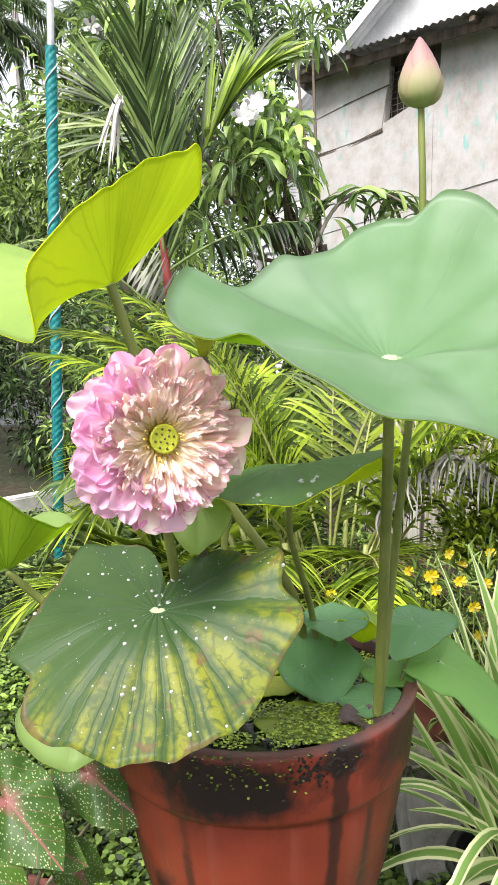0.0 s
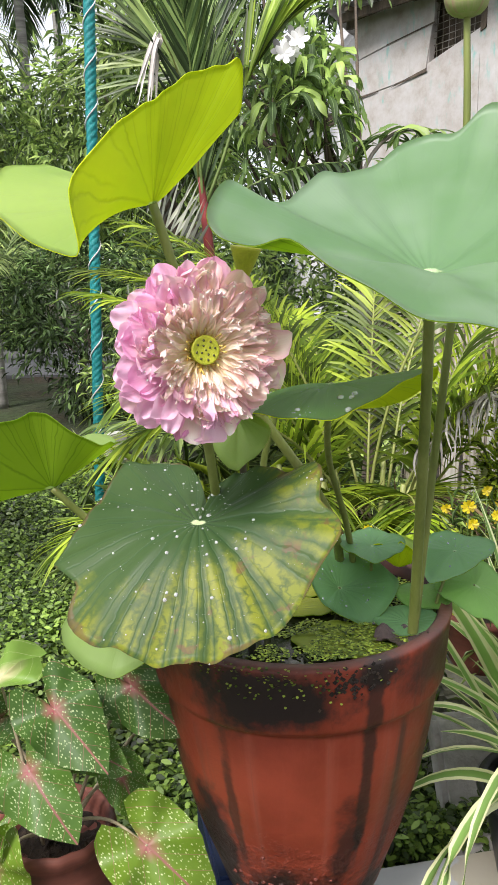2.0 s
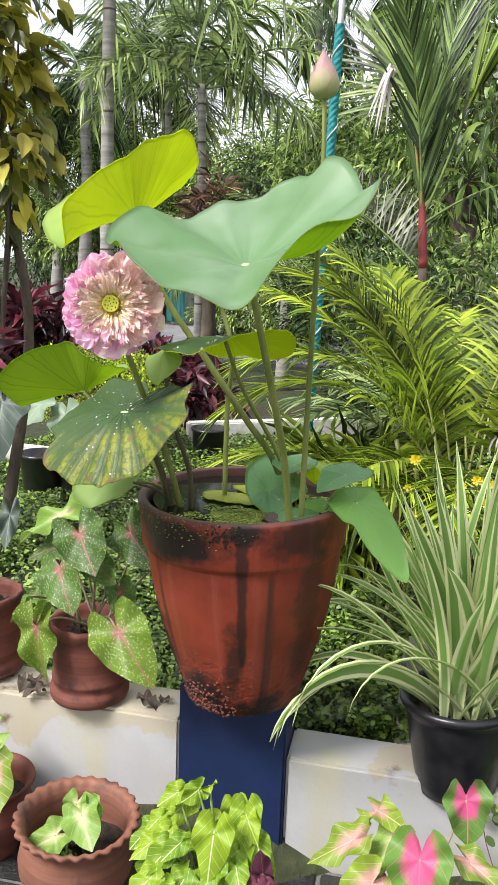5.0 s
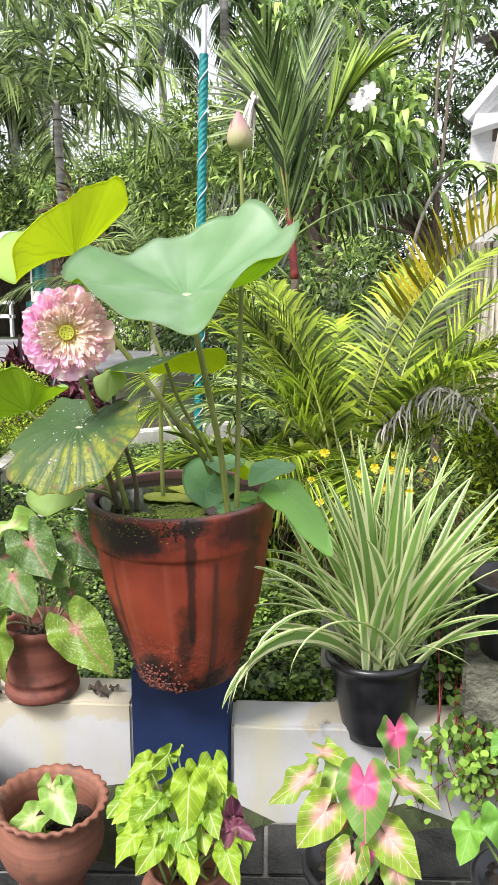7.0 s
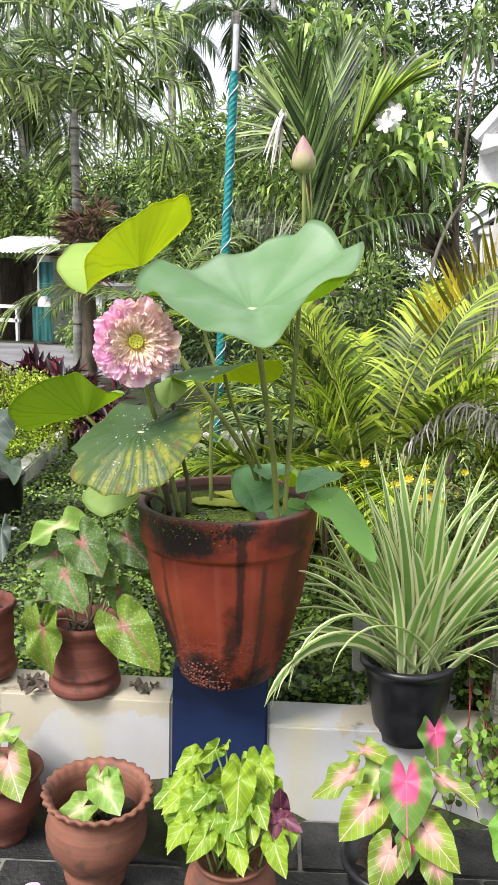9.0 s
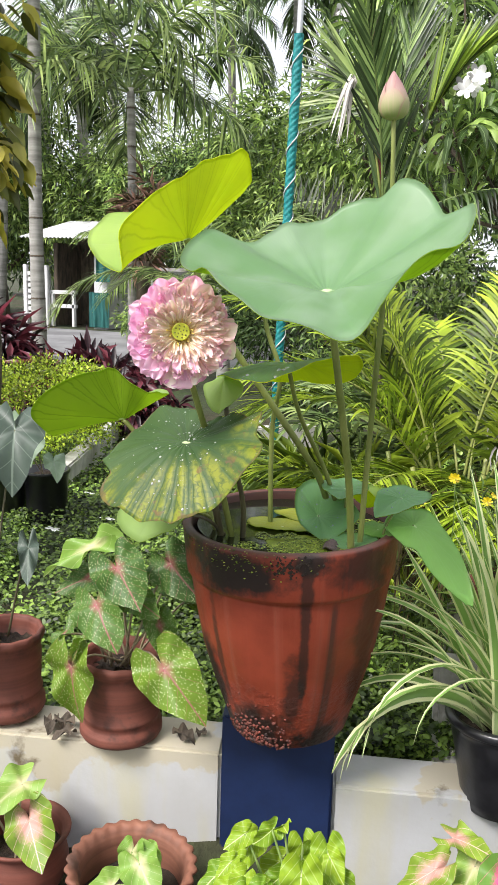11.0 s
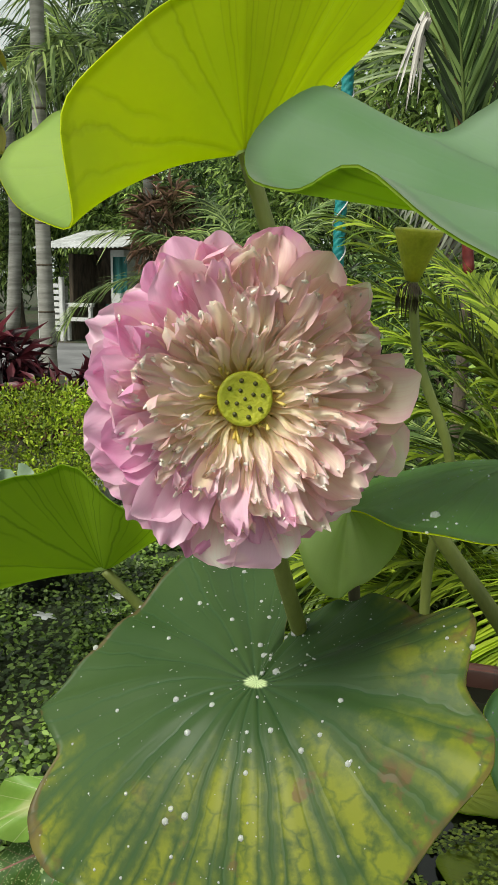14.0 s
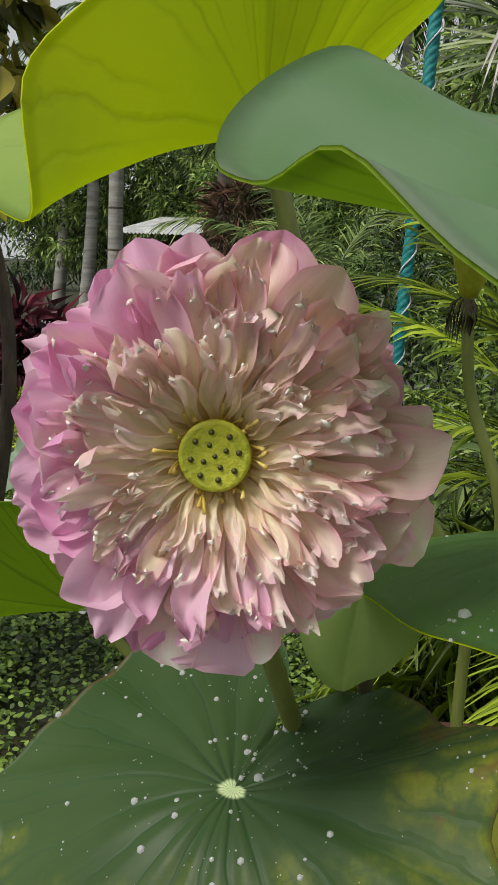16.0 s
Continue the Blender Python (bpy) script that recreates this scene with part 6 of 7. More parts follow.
def palm(name, label, at, trunk, rad, fronds, leafmat, ribmat, barkmat, rings=0, frond_name="frond"):
    """trunk: the line's points from at; fronds: keyword sets."""
    top = thing(name, label, "palm", at)
    b = Build()
    line = tube(b, trunk, rad, 12, 40 if rings else 16)
    part("trunk", b, barkmat, top)
    if rings:
        for k in range(rings):
            q = line[int((k + 0.5) * 39 / rings)]
            r = np.interp((k + 0.5) / rings, np.linspace(0, 1, len(rad)), rad)
            b = Build()
            lathe(b, [(r * 0.98, -0.012), (r * 1.05, -0.004), (r * 1.05, 0.006), (r * 0.98, 0.012)], 14, centre=q)
            part("leaf_scar", b, M_darkwood, top)
    for kw in fronds:
        b = Build()
        frond(b, **kw)
        part(frond_name, b, [leafmat, ribmat], top)
    return top


def ringed_fronds(base, count, length, rise=(20, 80), seed=0, **kw):
    g = np.random.default_rng(seed)
    out = []
    for i in range(count):
        out.append(dict(base=base, azimuth=360 * i / count * 2.618 + 20 * g.normal(), length=length * (0.8 + 0.35 * g.random()), rise=rise[0] + (rise[1] - rise[0]) * (i + g.random()) / count, droop=1.1 + 0.7 * g.random(), **kw))
    return out


# areca clump behind the pot
def areca():
    top = thing("areca_palm", "areca palm clump with arching yellow-green fronds", "palm", (0.26, 2.42, GROUND_Z))
    g = np.random.default_rng(9)
    for i in range(9):
        b = Build()
        a = i * 0.7
        p = np.array([0.10 * math.cos(a) * (1 + g.random()), 0.10 * math.sin(a), 0])
        tube(b, [p, p * 1.3 + [0, 0, 0.3], p * 1.8 + [0, 0, 0.62]], [0.014, 0.011, 0.008], 8, 10)
        part("cane", b, M_rib, top)
    kw = dict(pairs=58, leaflet=0.26, width=0.0125, angle=50, hang=0.35, lift=0.35, rachis=0.0055, plume=0.04, limp=0.35)
    rows = [(95, 76, 1.1, 0.9), (60, 70, 1.1, 1.0), (20, 66, 1.0, 1.0), (-15, 70, 0.9, 1.0), (-50, 66, 0.72, 1.5), (-95, 62, 0.66, 1.9), (-140, 58, 0.80, 1.7), (170, 66, 0.95, 1.2), (40, 54, 1.0, 1.1), (-75, 42, 0.55, 1.7), (135, 72, 1.0, 1.0), (-115, 44, 0.6, 1.8), (200, 48, 0.85, 1.6), (-10, 72, 1.0, 0.9), (175, 76, 1.05, 0.9), (150, 80, 1.0, 0.8), (215, 66, 0.8, 1.6), (-5, 60, 0.95, 1.3), (-160, 40, 0.65, 1.6), (30, 76, 0.95, 0.8), (-40, 74, 0.75, 1.5), (110, 60, 0.9, 1.2), (185, 80, 1.0, 0.9), (160, 72, 1.0, 1.0), (-170, 70, 0.95, 1.1)]
    for az, rise, ln, dr in rows:
        b = Build()
        q = np.array([0.11 * math.cos(radians(az)), 0.11 * math.sin(radians(az)), 0.26 + 0.32 * g.random()])
        frond(b, q, az + 6 * g.normal(), 1.12 * ln, rise, dr + 0.15 * g.normal(), twist=0.25 * g.normal(), **kw)
        part("frond", b, [L_areca, M_rib], top)
    # one tall frond leaning out, its upper leaflets golden
    b = Build()
    frond(b, (-0.02, 0.0, 0.45), -12, 1.45, 85, 1.35, pairs=44, leaflet=0.22, width=0.019, angle=66, hang=0.0, lift=1.0, rachis=0.006, bare=0.46)
    part("frond", b, [L_gold, M_rib], top, "frond with orange-gold leaflets")
    for az, rise, ln, dr in ((-25, 50, 0.6, 2.4), (-100, 40, 0.5, 2.3), (150, 40, 0.5, 2.2), (-70, 30, 0.5, 1.9), (-60, 62, 0.55, 2.7), (-120, 55, 0.5, 2.6)):
        b = Build()
        frond(b, (0, 0, 0.42), az, ln, rise, dr, pairs=26, leaflet=0.18, width=0.010, angle=40, hang=1.0, lift=0.0, rachis=0.005, jitter=0.3, limp=0.7)
        part("dry_frond", b, [L_brown, M_rib], top, "withered brown frond")
    return top


areca()


def feather(name, label, at, specs, mats):
    top = thing(name, label, "palm", at)
    for kw in specs:
        b = Build()
        frond(b, **kw)
        part("frond", b, mats, top)
    return top


# second areca at the right with a dead grey frond
def low_areca():
    kw = dict(pairs=44, width=0.0105, hang=0.6, rachis=0.005, limp=0.6)
    rows = [(150, 0.45, 22, 1.1, 0.14), (172, 0.45, 16, 1.0, 0.14), (225, 0.45, 20, 1.2, 0.14), (200, 0.5, 26, 1.2, 0.14)]
    top = feather("areca_palm", "low areca palm with one dead grey frond", (0.88, 2.34, GROUND_Z), [dict(base=(0, 0, 0.10), azimuth=a, length=ln, rise=r, droop=dr, leaflet=lf, **kw) for a, ln, r, dr, lf in rows], [L_areca, M_rib])
    # the dead one arches over, its leaflets curled and bleached
    g = np.random.default_rng(31)
    b = Build()
    line = spline([(-0.02, -0.04, 0.22), (-0.10, -0.05, 0.66), (-0.20, -0.07, 0.80), (-0.31, -0.08, 0.86), (-0.41, -0.08, 0.82), (-0.51, -0.09, 0.70)], 60)
    tube(b, line, [0.006, 0.005, 0.0025], 6, 30, 1)
    for i in range(22, 60):
        for side in (-1, 1, 1):
            ln = 0.05 + 0.06 * g.random()
            d = np.array([0.3 * g.normal() - 0.3, 0.55 * side + 0.2 * g.normal(), 0.25 * g.random()]) * ln
            q = line[i]
            blade(b, spline([q, q + d * 0.5 + [0, 0, 0.012], q + d - [0, 0, 0.35 * ln], q + d * (0.9 + 0.3 * g.random()) - [0.01 * g.normal(), 0, (0.7 + 0.5 * g.random()) * ln]], 7), 0.005 + 0.004 * g.random(), (0.3 * g.normal(), -1, 0.4), 0.35, 0, 2)
    part("dry_frond", b, [L_grey, M_wood], top, "dead grey frond with curled leaflets")
    return top


low_areca()

# young feather palm, stiff upright fronds on a red shaft
def young_palm():
    at = (-0.40, 3.9, GROUND_Z)
    top = thing("young_palm", "young palm with red shaft and stiff upright fronds", "palm", at)
    b = Build()
    tube(b, [(0, 0, 0), (0.03, 0, 0.7), (0.04, 0, 1.26)], [0.034, 0.028, 0.022], 12, 12)
    part("trunk", b, M_darkwood, top)
    b = Build()
    tube(b, [(0.04, 0, 1.24), (0.02, 0, 1.45), (0.0, 0, 1.63)], [0.024, 0.022, 0.012], 12, 12)
    part("crownshaft", b, M_redstem, top, "smooth red crownshaft")
    g = np.random.default_rng(3)
    fine = dict(width=0.0155, rachis=0.008, jitter=0.06)
    # the upright frond on its red rib, its leaflets all held to one side
    b = Build()
    rib = spline([(0.01, 0, 1.5), (-0.02, 0, 1.75), (-0.06, 0, 2.05), (-0.11, 0, 2.38)], 40)
    tube(b, rib, [0.010, 0.008, 0.003], 6, 20, 1)
    for i in range(52):
        f = i / 51
        q = rib[int(2 + 34 * f)]
        side = -1 if i % 4 == 3 else 1
        lean = radians((17 - 13 * f if side > 0 else -16 + 8 * f) + 2.5 * g.normal())
        ln = (0.62 - 0.34 * f) * (0.9 + 0.2 * g.random()) * (1 if side > 0 else 0.75)
        d = np.array([math.sin(lean), 0.10 * g.normal(), math.cos(lean)])
        blade(b, spline([q, q + d * ln * 0.5, q + d * ln + [0.008 * g.normal(), 0, -0.01]], 6), 0.017, (0.35 * g.normal(), -1, 0.1), 0.14, 0, 2)
    part("frond", b, [L_young, M_redstem], top, "upright dark green frond on a red rib")
    b = Build()
    for i in range(7):
        q = rib[30 + i]
        blade(b, spline([q, q + [-0.012 * g.random(), 0, 0.10], q + [0.02 * g.normal(), 0, 0.20 + 0.05 * g.random()]], 5), 0.012, (0, -1, 0.1), 0.2, 0, 2)
    part("dry_tip", b, L_brown, top, "dry brown leaflets at the frond's tip")
    # the bright one leans out like a plume
    b = Build()
    rib = spline([(0.03, 0, 1.52), (0.12, -0.02, 1.74), (0.20, -0.03, 1.98), (0.29, -0.04, 2.16), (0.42, -0.05, 2.32)], 40)
    tube(b, rib, [0.009, 0.007, 0.003], 6, 20, 1)
    for i in range(64):
        f = i / 63
        q = rib[int(18 + 21 * f)]
        up = radians((84 - 34 * f if i % 2 else 66 - 38 * f) + 5 * g.normal())
        ln = (0.52 - 0.16 * f) * (0.85 + 0.25 * g.random())
        d = np.array([math.cos(up), (0.16 if i % 2 else -0.16) * (0.6 + 0.5 * g.random()), math.sin(up)])
        blade(b, spline([q, q + d * ln * 0.5, q + d * ln - [0, 0, 0.03 + 0.05 * f]], 6), 0.021, (-0.5 + 0.3 * g.normal(), -1, 0.4), 0.16, 0, 2)
    part("frond", b, [L_bright, M_greenrib], top, "bright green frond leaning out like a plume")
    # the older ones behind and below
    specs = [(dict(azimuth=-100, length=1.0, rise=80, droop=0.5, pairs=36, leaflet=0.42, angle=28, hang=0.05, lift=0.1, bare=0.3), L_young, M_greenrib, 1.5), (dict(azimuth=80, length=1.2, rise=80, droop=0.3, pairs=36, leaflet=0.45, angle=28, hang=0.05, lift=0.1, bare=0.3), L_young, M_greenrib, 1.55), (dict(azimuth=178, length=0.62, rise=44, droop=0.3, pairs=20, leaflet=0.34, angle=80, hang=0.0, lift=1.2, bare=0.10), L_greyfan, M_greenrib, 1.24), (dict(azimuth=-8, length=0.72, rise=34, droop=0.7, pairs=22, leaflet=0.20, angle=74, hang=0.9, lift=0.0, bare=0.35), L_dark, M_greenrib, 1.45)]
    for kw, leafmat, rib, z in specs:
        b = Build()
        frond(b, (0.01, 0, z), **kw, **fine)
        part("frond", b, [leafmat, rib], top)
    # a fan of stiff leaflets held out sideways
    b = Build()
    root = spline([(0.0, 0, 1.6), (-0.05, 0.06, 1.95), (-0.12, 0.10, 2.16), (-0.20, 0.12, 2.22)], 30)
    tube(b, root, [0.008, 0.006, 0.003], 6, 16, 1)
    for i in range(40):
        q = root[14 + int(15 * i / 39)]
        an = radians(118 + 85 * g.random())
        d = np.array([math.cos(an), 0.12 * g.normal() + 0.1, math.sin(an)])
        ln = 0.40 + 0.14 * g.random()
        blade(b, spline([q, q + d * ln * 0.5, q + d * ln - [0, 0, 0.03]], 6), 0.015, (0, -1, 0.4), 0.12, 0, 2)
    part("frond", b, [L_palm, M_greenrib], top, "fan of stiff grey-green leaflets")
    b = Build()
    c = np.array([-0.14, -0.14, 2.2])
    tube(b, [(0, 0, 1.6), (-0.08, -0.06, 2.05), c], [0.008, 0.005, 0.004], 6, 10, 1)
    for i in range(10):
        d = np.array([0.028 * g.normal() - 0.08, 0.03 * g.normal(), 0])
        blade(b, spline([c + 0.01 * g.normal(size=3), c + d * 0.5 + [0, 0, -0.08], c + d + [0, 0, -0.22 - 0.14 * g.random()]], 7), 0.016, (0, -1, 0.2), 0.3, 0, 2)
    part("dry_frond", b, [L_grey, M_rib], top, "hanging dry grey frond")
    return top


young_palm()

# pole wound with teal rope
def rope_pole():
    at = (-0.92, 3.8, GROUND_Z)
    top = thing("rope_pole", "thin metal pole wound with teal rope", "pole", at)
    b = Build()
    tube(b, [(0, 0, 0), (0.04, 0, 1.3), (0.075, 0, 2.66)], [0.017, 0.016, 0.016], 10, 10)
    part("pole", b, M_pole, top)
    b = Build()
    # four strands laid in a steep twist
    z = np.linspace(0.12, 2.42, 760)[:, None]
    a = np.linspace(0, 2 * np.pi, 24, endpoint=False)[None]
    twist = 2 * math.pi * z / 0.13 + 0.4 * np.sin(z * 9)
    r = 0.0225 + 0.0034 * np.abs(np.cos(2 * (a - twist))) + 0.0008 * np.sin(31 * z)
    v = np.stack([0.075 * z / 2.66 + r * np.cos(a), r * np.sin(a), z + 0 * a], -1)
    b.add(v, grid_faces(760, 24, True))
    part("rope", b, M_teal, top, "teal rope laid round the pole")
    b = Build()
    t = np.linspace(0, 1, 400)
    z = 0.3 + 2.05 * t
    a = t * 2 * math.pi * 10
    tube(b, np.stack([0.075 * z / 2.66 + 0.0275 * np.cos(a), 0.0275 * np.sin(a), z], -1), [0.0035], 5, 400)
    part("cord", b, M_white, top, "thin white cord")
    return top


rope_pole()


# frangipani with white blossoms
def frangipani():
    at = (0.42, 4.25, GROUND_Z)
    top = thing("frangipani", "frangipani tree with long leaves and white blossoms", "tree", at)
    b = Build()
    tube(b, [(0, 0, 0), (0.02, 0, 0.8), (-0.05, -0.05, 1.6)], [0.036, 0.03, 0.024], 10, 14, wob=0.05)
    part("trunk", b, M_darkwood, top)
    g = np.random.default_rng(11)
    ends = [(-0.94, 0.05, 2.69), (-0.80, 0.05, 2.74), (-1.08, 0.05, 2.62), (-0.58, 0.35, 2.80), (-0.12, 1.15, 3.04), (-0.02, 1.10, 2.96), (-0.26, -0.05, 2.14), (-0.24, -0.05, 2.02), (-0.33, -0.05, 2.22), (-0.25, -0.2, 1.90), (-0.49, -0.35, 1.96), (-0.40, -0.3, 2.03), (-0.38, 0.05, 2.31), (-0.26, -0.25, 2.02), (-0.30, -0.1, 1.76), (-0.62, -0.2, 1.74), (-0.72, 0.3, 2.35), (-0.55, 0.5, 2.1)]

    def long_leaf(b, q, d, ln, wide):
        # oblong, broadest past the middle, waved along its margin, bending over
        line = spline([q, q + d * ln * 0.42 + [0, 0, 0.06 * ln], q + d * ln * 0.78 - [0, 0, 0.12 * ln], q + d * ln * 0.95 - [0, 0, (0.25 + 0.4 * g.random()) * ln]], 9)
        ph = 6.28 * g.random()
        blade(b, line, wide, np.array([0, 0, 1.0]) + 0.35 * g.normal(size=3), 0.16, 0, 2, lambda t: np.interp(t, [0, 0.12, 0.35, 0.6, 0.78, 0.92, 1], [0.10, 0.22, 0.62, 0.95, 1, 0.7, 0.08]) * (1 + 0.16 * np.sin(17 * t + ph)))

    for k, e in enumerate(ends):
        e = np.array(e)
        b = Build()
        tube(b, [(-0.05, -0.05, 1.3 + 0.3 * g.random()), e * [0.75, 0.5, 0] + [-0.03, 0, 0.5 + 0.62 * e[2]], e], [0.013, 0.009, 0.006], 7, 10)
        part("limb", b, M_darkwood, top)
        b = Build()
        for i in range(34):
            a, el = 2.4 * i + 0.3 * g.normal(), 1.15 - 1.75 * i / 34 + 0.12 * g.normal()
            d = np.array([math.cos(a) * math.cos(el), math.sin(a) * math.cos(el), math.sin(el)])
            long_leaf(b, e + d * 0.012 - [0, 0, 0.0022 * i], d, 0.17 + 0.09 * g.random(), 0.025 + 0.011 * g.random())
        part("leaf_rosette", b, L_frang, top)
    # one bare branch arching over, with few hanging leaves
    b = Build()
    arch = spline([(-0.17, -0.25, 1.28), (-0.12, -0.25, 1.52), (-0.02, -0.25, 1.74), (0.12, -0.25, 1.83), (0.30, -0.25, 1.78), (0.48, -0.25, 1.64)], 40)
    tube(b, arch, [0.011, 0.009, 0.005], 7, 24)
    part("limb", b, M_wood, top)
    b = Build()
    for i in (14, 17, 20, 22, 24, 26, 28, 30, 32, 34, 36, 38, 39):
        for m in range(5):
            a = 6.28 * g.random()
            long_leaf(b, arch[i], unit(np.array([math.cos(a), 0.5 * math.sin(a), -0.35 + 0.5 * g.random()])), 0.13 + 0.08 * g.random(), 0.034)
    part("leaf_rosette", b, L_frang, top)
    for e in ((-0.44, -0.42, 2.17), (-0.39, -0.42, 2.18), (-1.14, 0.08, 2.67)):
        b = Build()
        for m in range(3):
            c = np.array(e) + 0.024 * g.normal(size=3)
            for i in range(5):
                a = i * 1.2566 + m
                d = np.array([math.cos(a), -0.25, math.sin(a)])
                blade(b, spline([c, c + d * 0.022, c + d * 0.044 + [0, -0.006, 0]], 5), 0.030, (0, -1, 0.2), -0.1, 0, 2, lambda t: np.interp(t, [0, 0.3, 0.7, 1], [0.3, 0.9, 1, 0.4]))
        part("blossom", b, L_white, top, "cluster of white five-petalled blossoms")
    return top


frangipani()


def bush(name, label, at, size, clumps, per, length, width, mat, category="bush", stems=5, clump=0.18, droop=0.2, seed=1, hollow=0.5):
    top = thing(name, label, category, at)
    b = Build()
    g = np.random.default_rng(seed)
    for i in range(stems):
        a = 6.28 * i / stems
        e = np.array([0.6 * size[0] * math.cos(a), 0.6 * size[1] * math.sin(a), size[2] * (1.0 + 0.5 * g.random())])
        tube(b, [(0, 0, 0), e * [0.3, 0.3, 0.5], e], [0.012 * max(size), 0.005 * max(size)], 6, 8)
    part("stems", b, M_darkwood, top)
    part("foliage", crown(Build(), (0, 0, size[2] * 1.05), size, clumps, per, length, width, droop, clump, 0, hollow, seed), mat, top)
    return top


def tree(name, label, at, height, size, clumps, per, length, width, mat, bark=None, seed=1, clump=0.4, trunk=0.12, droop=0.4, maker=leaves):
    top = thing(name, label, "tree", at)
    g = np.random.default_rng(seed)
    b = Build()
    tube(b, [(0, 0, 0), (0.1 * g.normal(), 0.1 * g.normal(), height * 0.45), (0, 0, height * 0.8)], [trunk, trunk * 0.75, trunk * 0.4], 10, 14, wob=0.03)
    for i in range(7):
        a = i * 0.9 + g.random()
        z = height * (0.35 + 0.06 * i)
        e = np.array([size[0] * 0.7 * math.cos(a), size[1] * 0.7 * math.sin(a), height - size[2] * 0.3 + 0.3 * g.normal()])
        tube(b, [(0, 0, z), e * [0.5, 0.5, 0] + [0, 0, (z + e[2]) / 2], e], [trunk * 0.45, trunk * 0.25, trunk * 0.08], 7, 10)
    part("trunk", b, bark or M_darkwood, top)
    part("crown", crown(Build(), (0, 0, height), size, clumps, per, length, width, droop, clump, 0, 0.35, seed, maker), mat, top)
    return top


# yellow flowers just behind the pot
def yellow_daisies():
    top = thing("yellow_daisies", "feathery plant with small yellow daisies", "flower", (0.46, 1.75, GROUND_Z))
    part("foliage", crown(Build(), (0, 0, 0.36), (0.30, 0.16, 0.34), 90, 30, 0.05, 0.006, 0.1, 0.09, 0, 0.3, 4), L_mid, top)
    g = np.random.default_rng(8)
    for i in range(24):
        c = np.array([0.22 * g.normal(), 0.14 * g.normal() - 0.05, 0.66 + 0.06 * g.normal()])
        if i < 6:
            c = np.array([0.02 + 0.03 * g.normal(), -0.14, 0.68 + 0.03 * g.normal()])
        b = Build()
        for k in range(8):
            a = k * 0.785
            d = np.array([math.cos(a), -0.35, math.sin(a) * 0.9])
            blade(b, spline([c, c + d * 0.006, c + d * 0.0135], 3), 0.008, (0, -1, 0.5), 0.0, 0, 2, lambda t: np.interp(t, [0, 0.4, 1], [0.4, 1, 0.7]))
        blossom = part("blossom", b, L_yellow, top)
        b = Build()
        tube(b, [c + [0, 0.01, -0.25], c + [0.004, 0.01, -0.1], c], [0.0012], 4, 5)
        part("stalk", b, M_greenstalk, top)
    return top


yellow_daisies()

# golden hedge in a white-edged bed, black pots
bush("golden_hedge", "clipped golden-green hedge bush", (-2.28, 3.7, GROUND_Z + 0.16), (0.46, 0.40, 0.26), 480, 26, 0.022, 0.012, L_hedge, "hedge", 6, 0.06, -0.4, 3, 0.55)

feather("areca_palm", "dark green low palm behind the pot", (-0.10, 3.35, GROUND_Z), [dict(base=(0, 0, 0.25), azimuth=a, length=0.8, rise=r, droop=1.2, pairs=28, leaflet=0.3, width=0.02, hang=0.4, rachis=0.006) for a, r in ((-90, 45), (-60, 60), (-130, 55), (-20, 55), (-170, 55), (-100, 75), (20, 65), (160, 65), (-45, 35), (-150, 30))], [L_palm, M_greenrib])
feather("areca_palm", "dark green low palm beside the pole", (-0.36, 3.0, GROUND_Z), [dict(base=(0, 0, 0.1), azimuth=a, length=0.45, rise=r, droop=1.1, pairs=24, leaflet=0.26, width=0.018, hang=0.4, rachis=0.006) for a, r in ((-90, 40), (-50, 55), (-130, 50), (-10, 50), (-170, 50), (-80, 70))], [L_palm, M_greenrib])

# ---- background: hut wall, white house, road side, palms and woods ----
bush("golden_hedge", "loose golden-green bush by the cement wall", (0.84, 2.52, GROUND_Z), (0.25, 0.20, 0.40), 420, 26, 0.034, 0.012, L_hedge, "hedge", 6, 0.1, -0.2, 5, 0.5)
bush("red_cordyline", "dark red cordyline bushes beside the road", (-3.15, 5.4, GROUND_Z), (0.5, 0.4, 0.24), 46, 18, 0.22, 0.05, L_red, "shrub", 5, 0.12, 0.2, 6)
bush("red_cordyline", "red and purple leafed shrub beside the road", (-2.45, 5.0, GROUND_Z), (0.4, 0.35, 0.26), 46, 24, 0.13, 0.04, L_red, "shrub", 5, 0.12, 0.2, 7)
bush("red_cordyline", "tall dark red cordyline", (-4.3, 5.6, GROUND_Z), (0.35, 0.4, 0.42), 40, 18, 0.28, 0.06, L_red, "shrub", 5, 0.12, 0.3, 8)
bush("garden_shrub", "mixed green shrub behind the palms", (-0.2, 5.2, GROUND_Z), (1.0, 0.5, 0.7), 170, 40, 0.075, 0.024, L_mid, "shrub", 6, 0.2, 0.3, 12)
bush("garden_shrub", "dense dark green shrub", (-1.45, 6.6, GROUND_Z), (0.9, 0.5, 0.72), 180, 40, 0.08, 0.022, L_dark, "shrub", 6, 0.2, 0.3, 13)
bush("garden_shrub", "low green shrub below the frangipani", (0.75, 4.6, GROUND_Z), (0.7, 0.4, 0.5), 140, 40, 0.065, 0.022, L_mid, "shrub", 6, 0.2, 0.3, 14)
bush("garden_shrub", "leafy green shrub behind the streaked wall", (1.15, 6.3, GROUND_Z), (0.7, 0.5, 0.80), 170, 40, 0.075, 0.026, L_mid, "shrub", 6, 0.2, 0.3, 19)
bush("garden_shrub", "strappy low green clump", (-0.42, 2.9, GROUND_Z), (0.3, 0.3, 0.2), 60, 13, 0.24, 0.012, L_mid, "shrub", 4, 0.1, 0.5, 15)
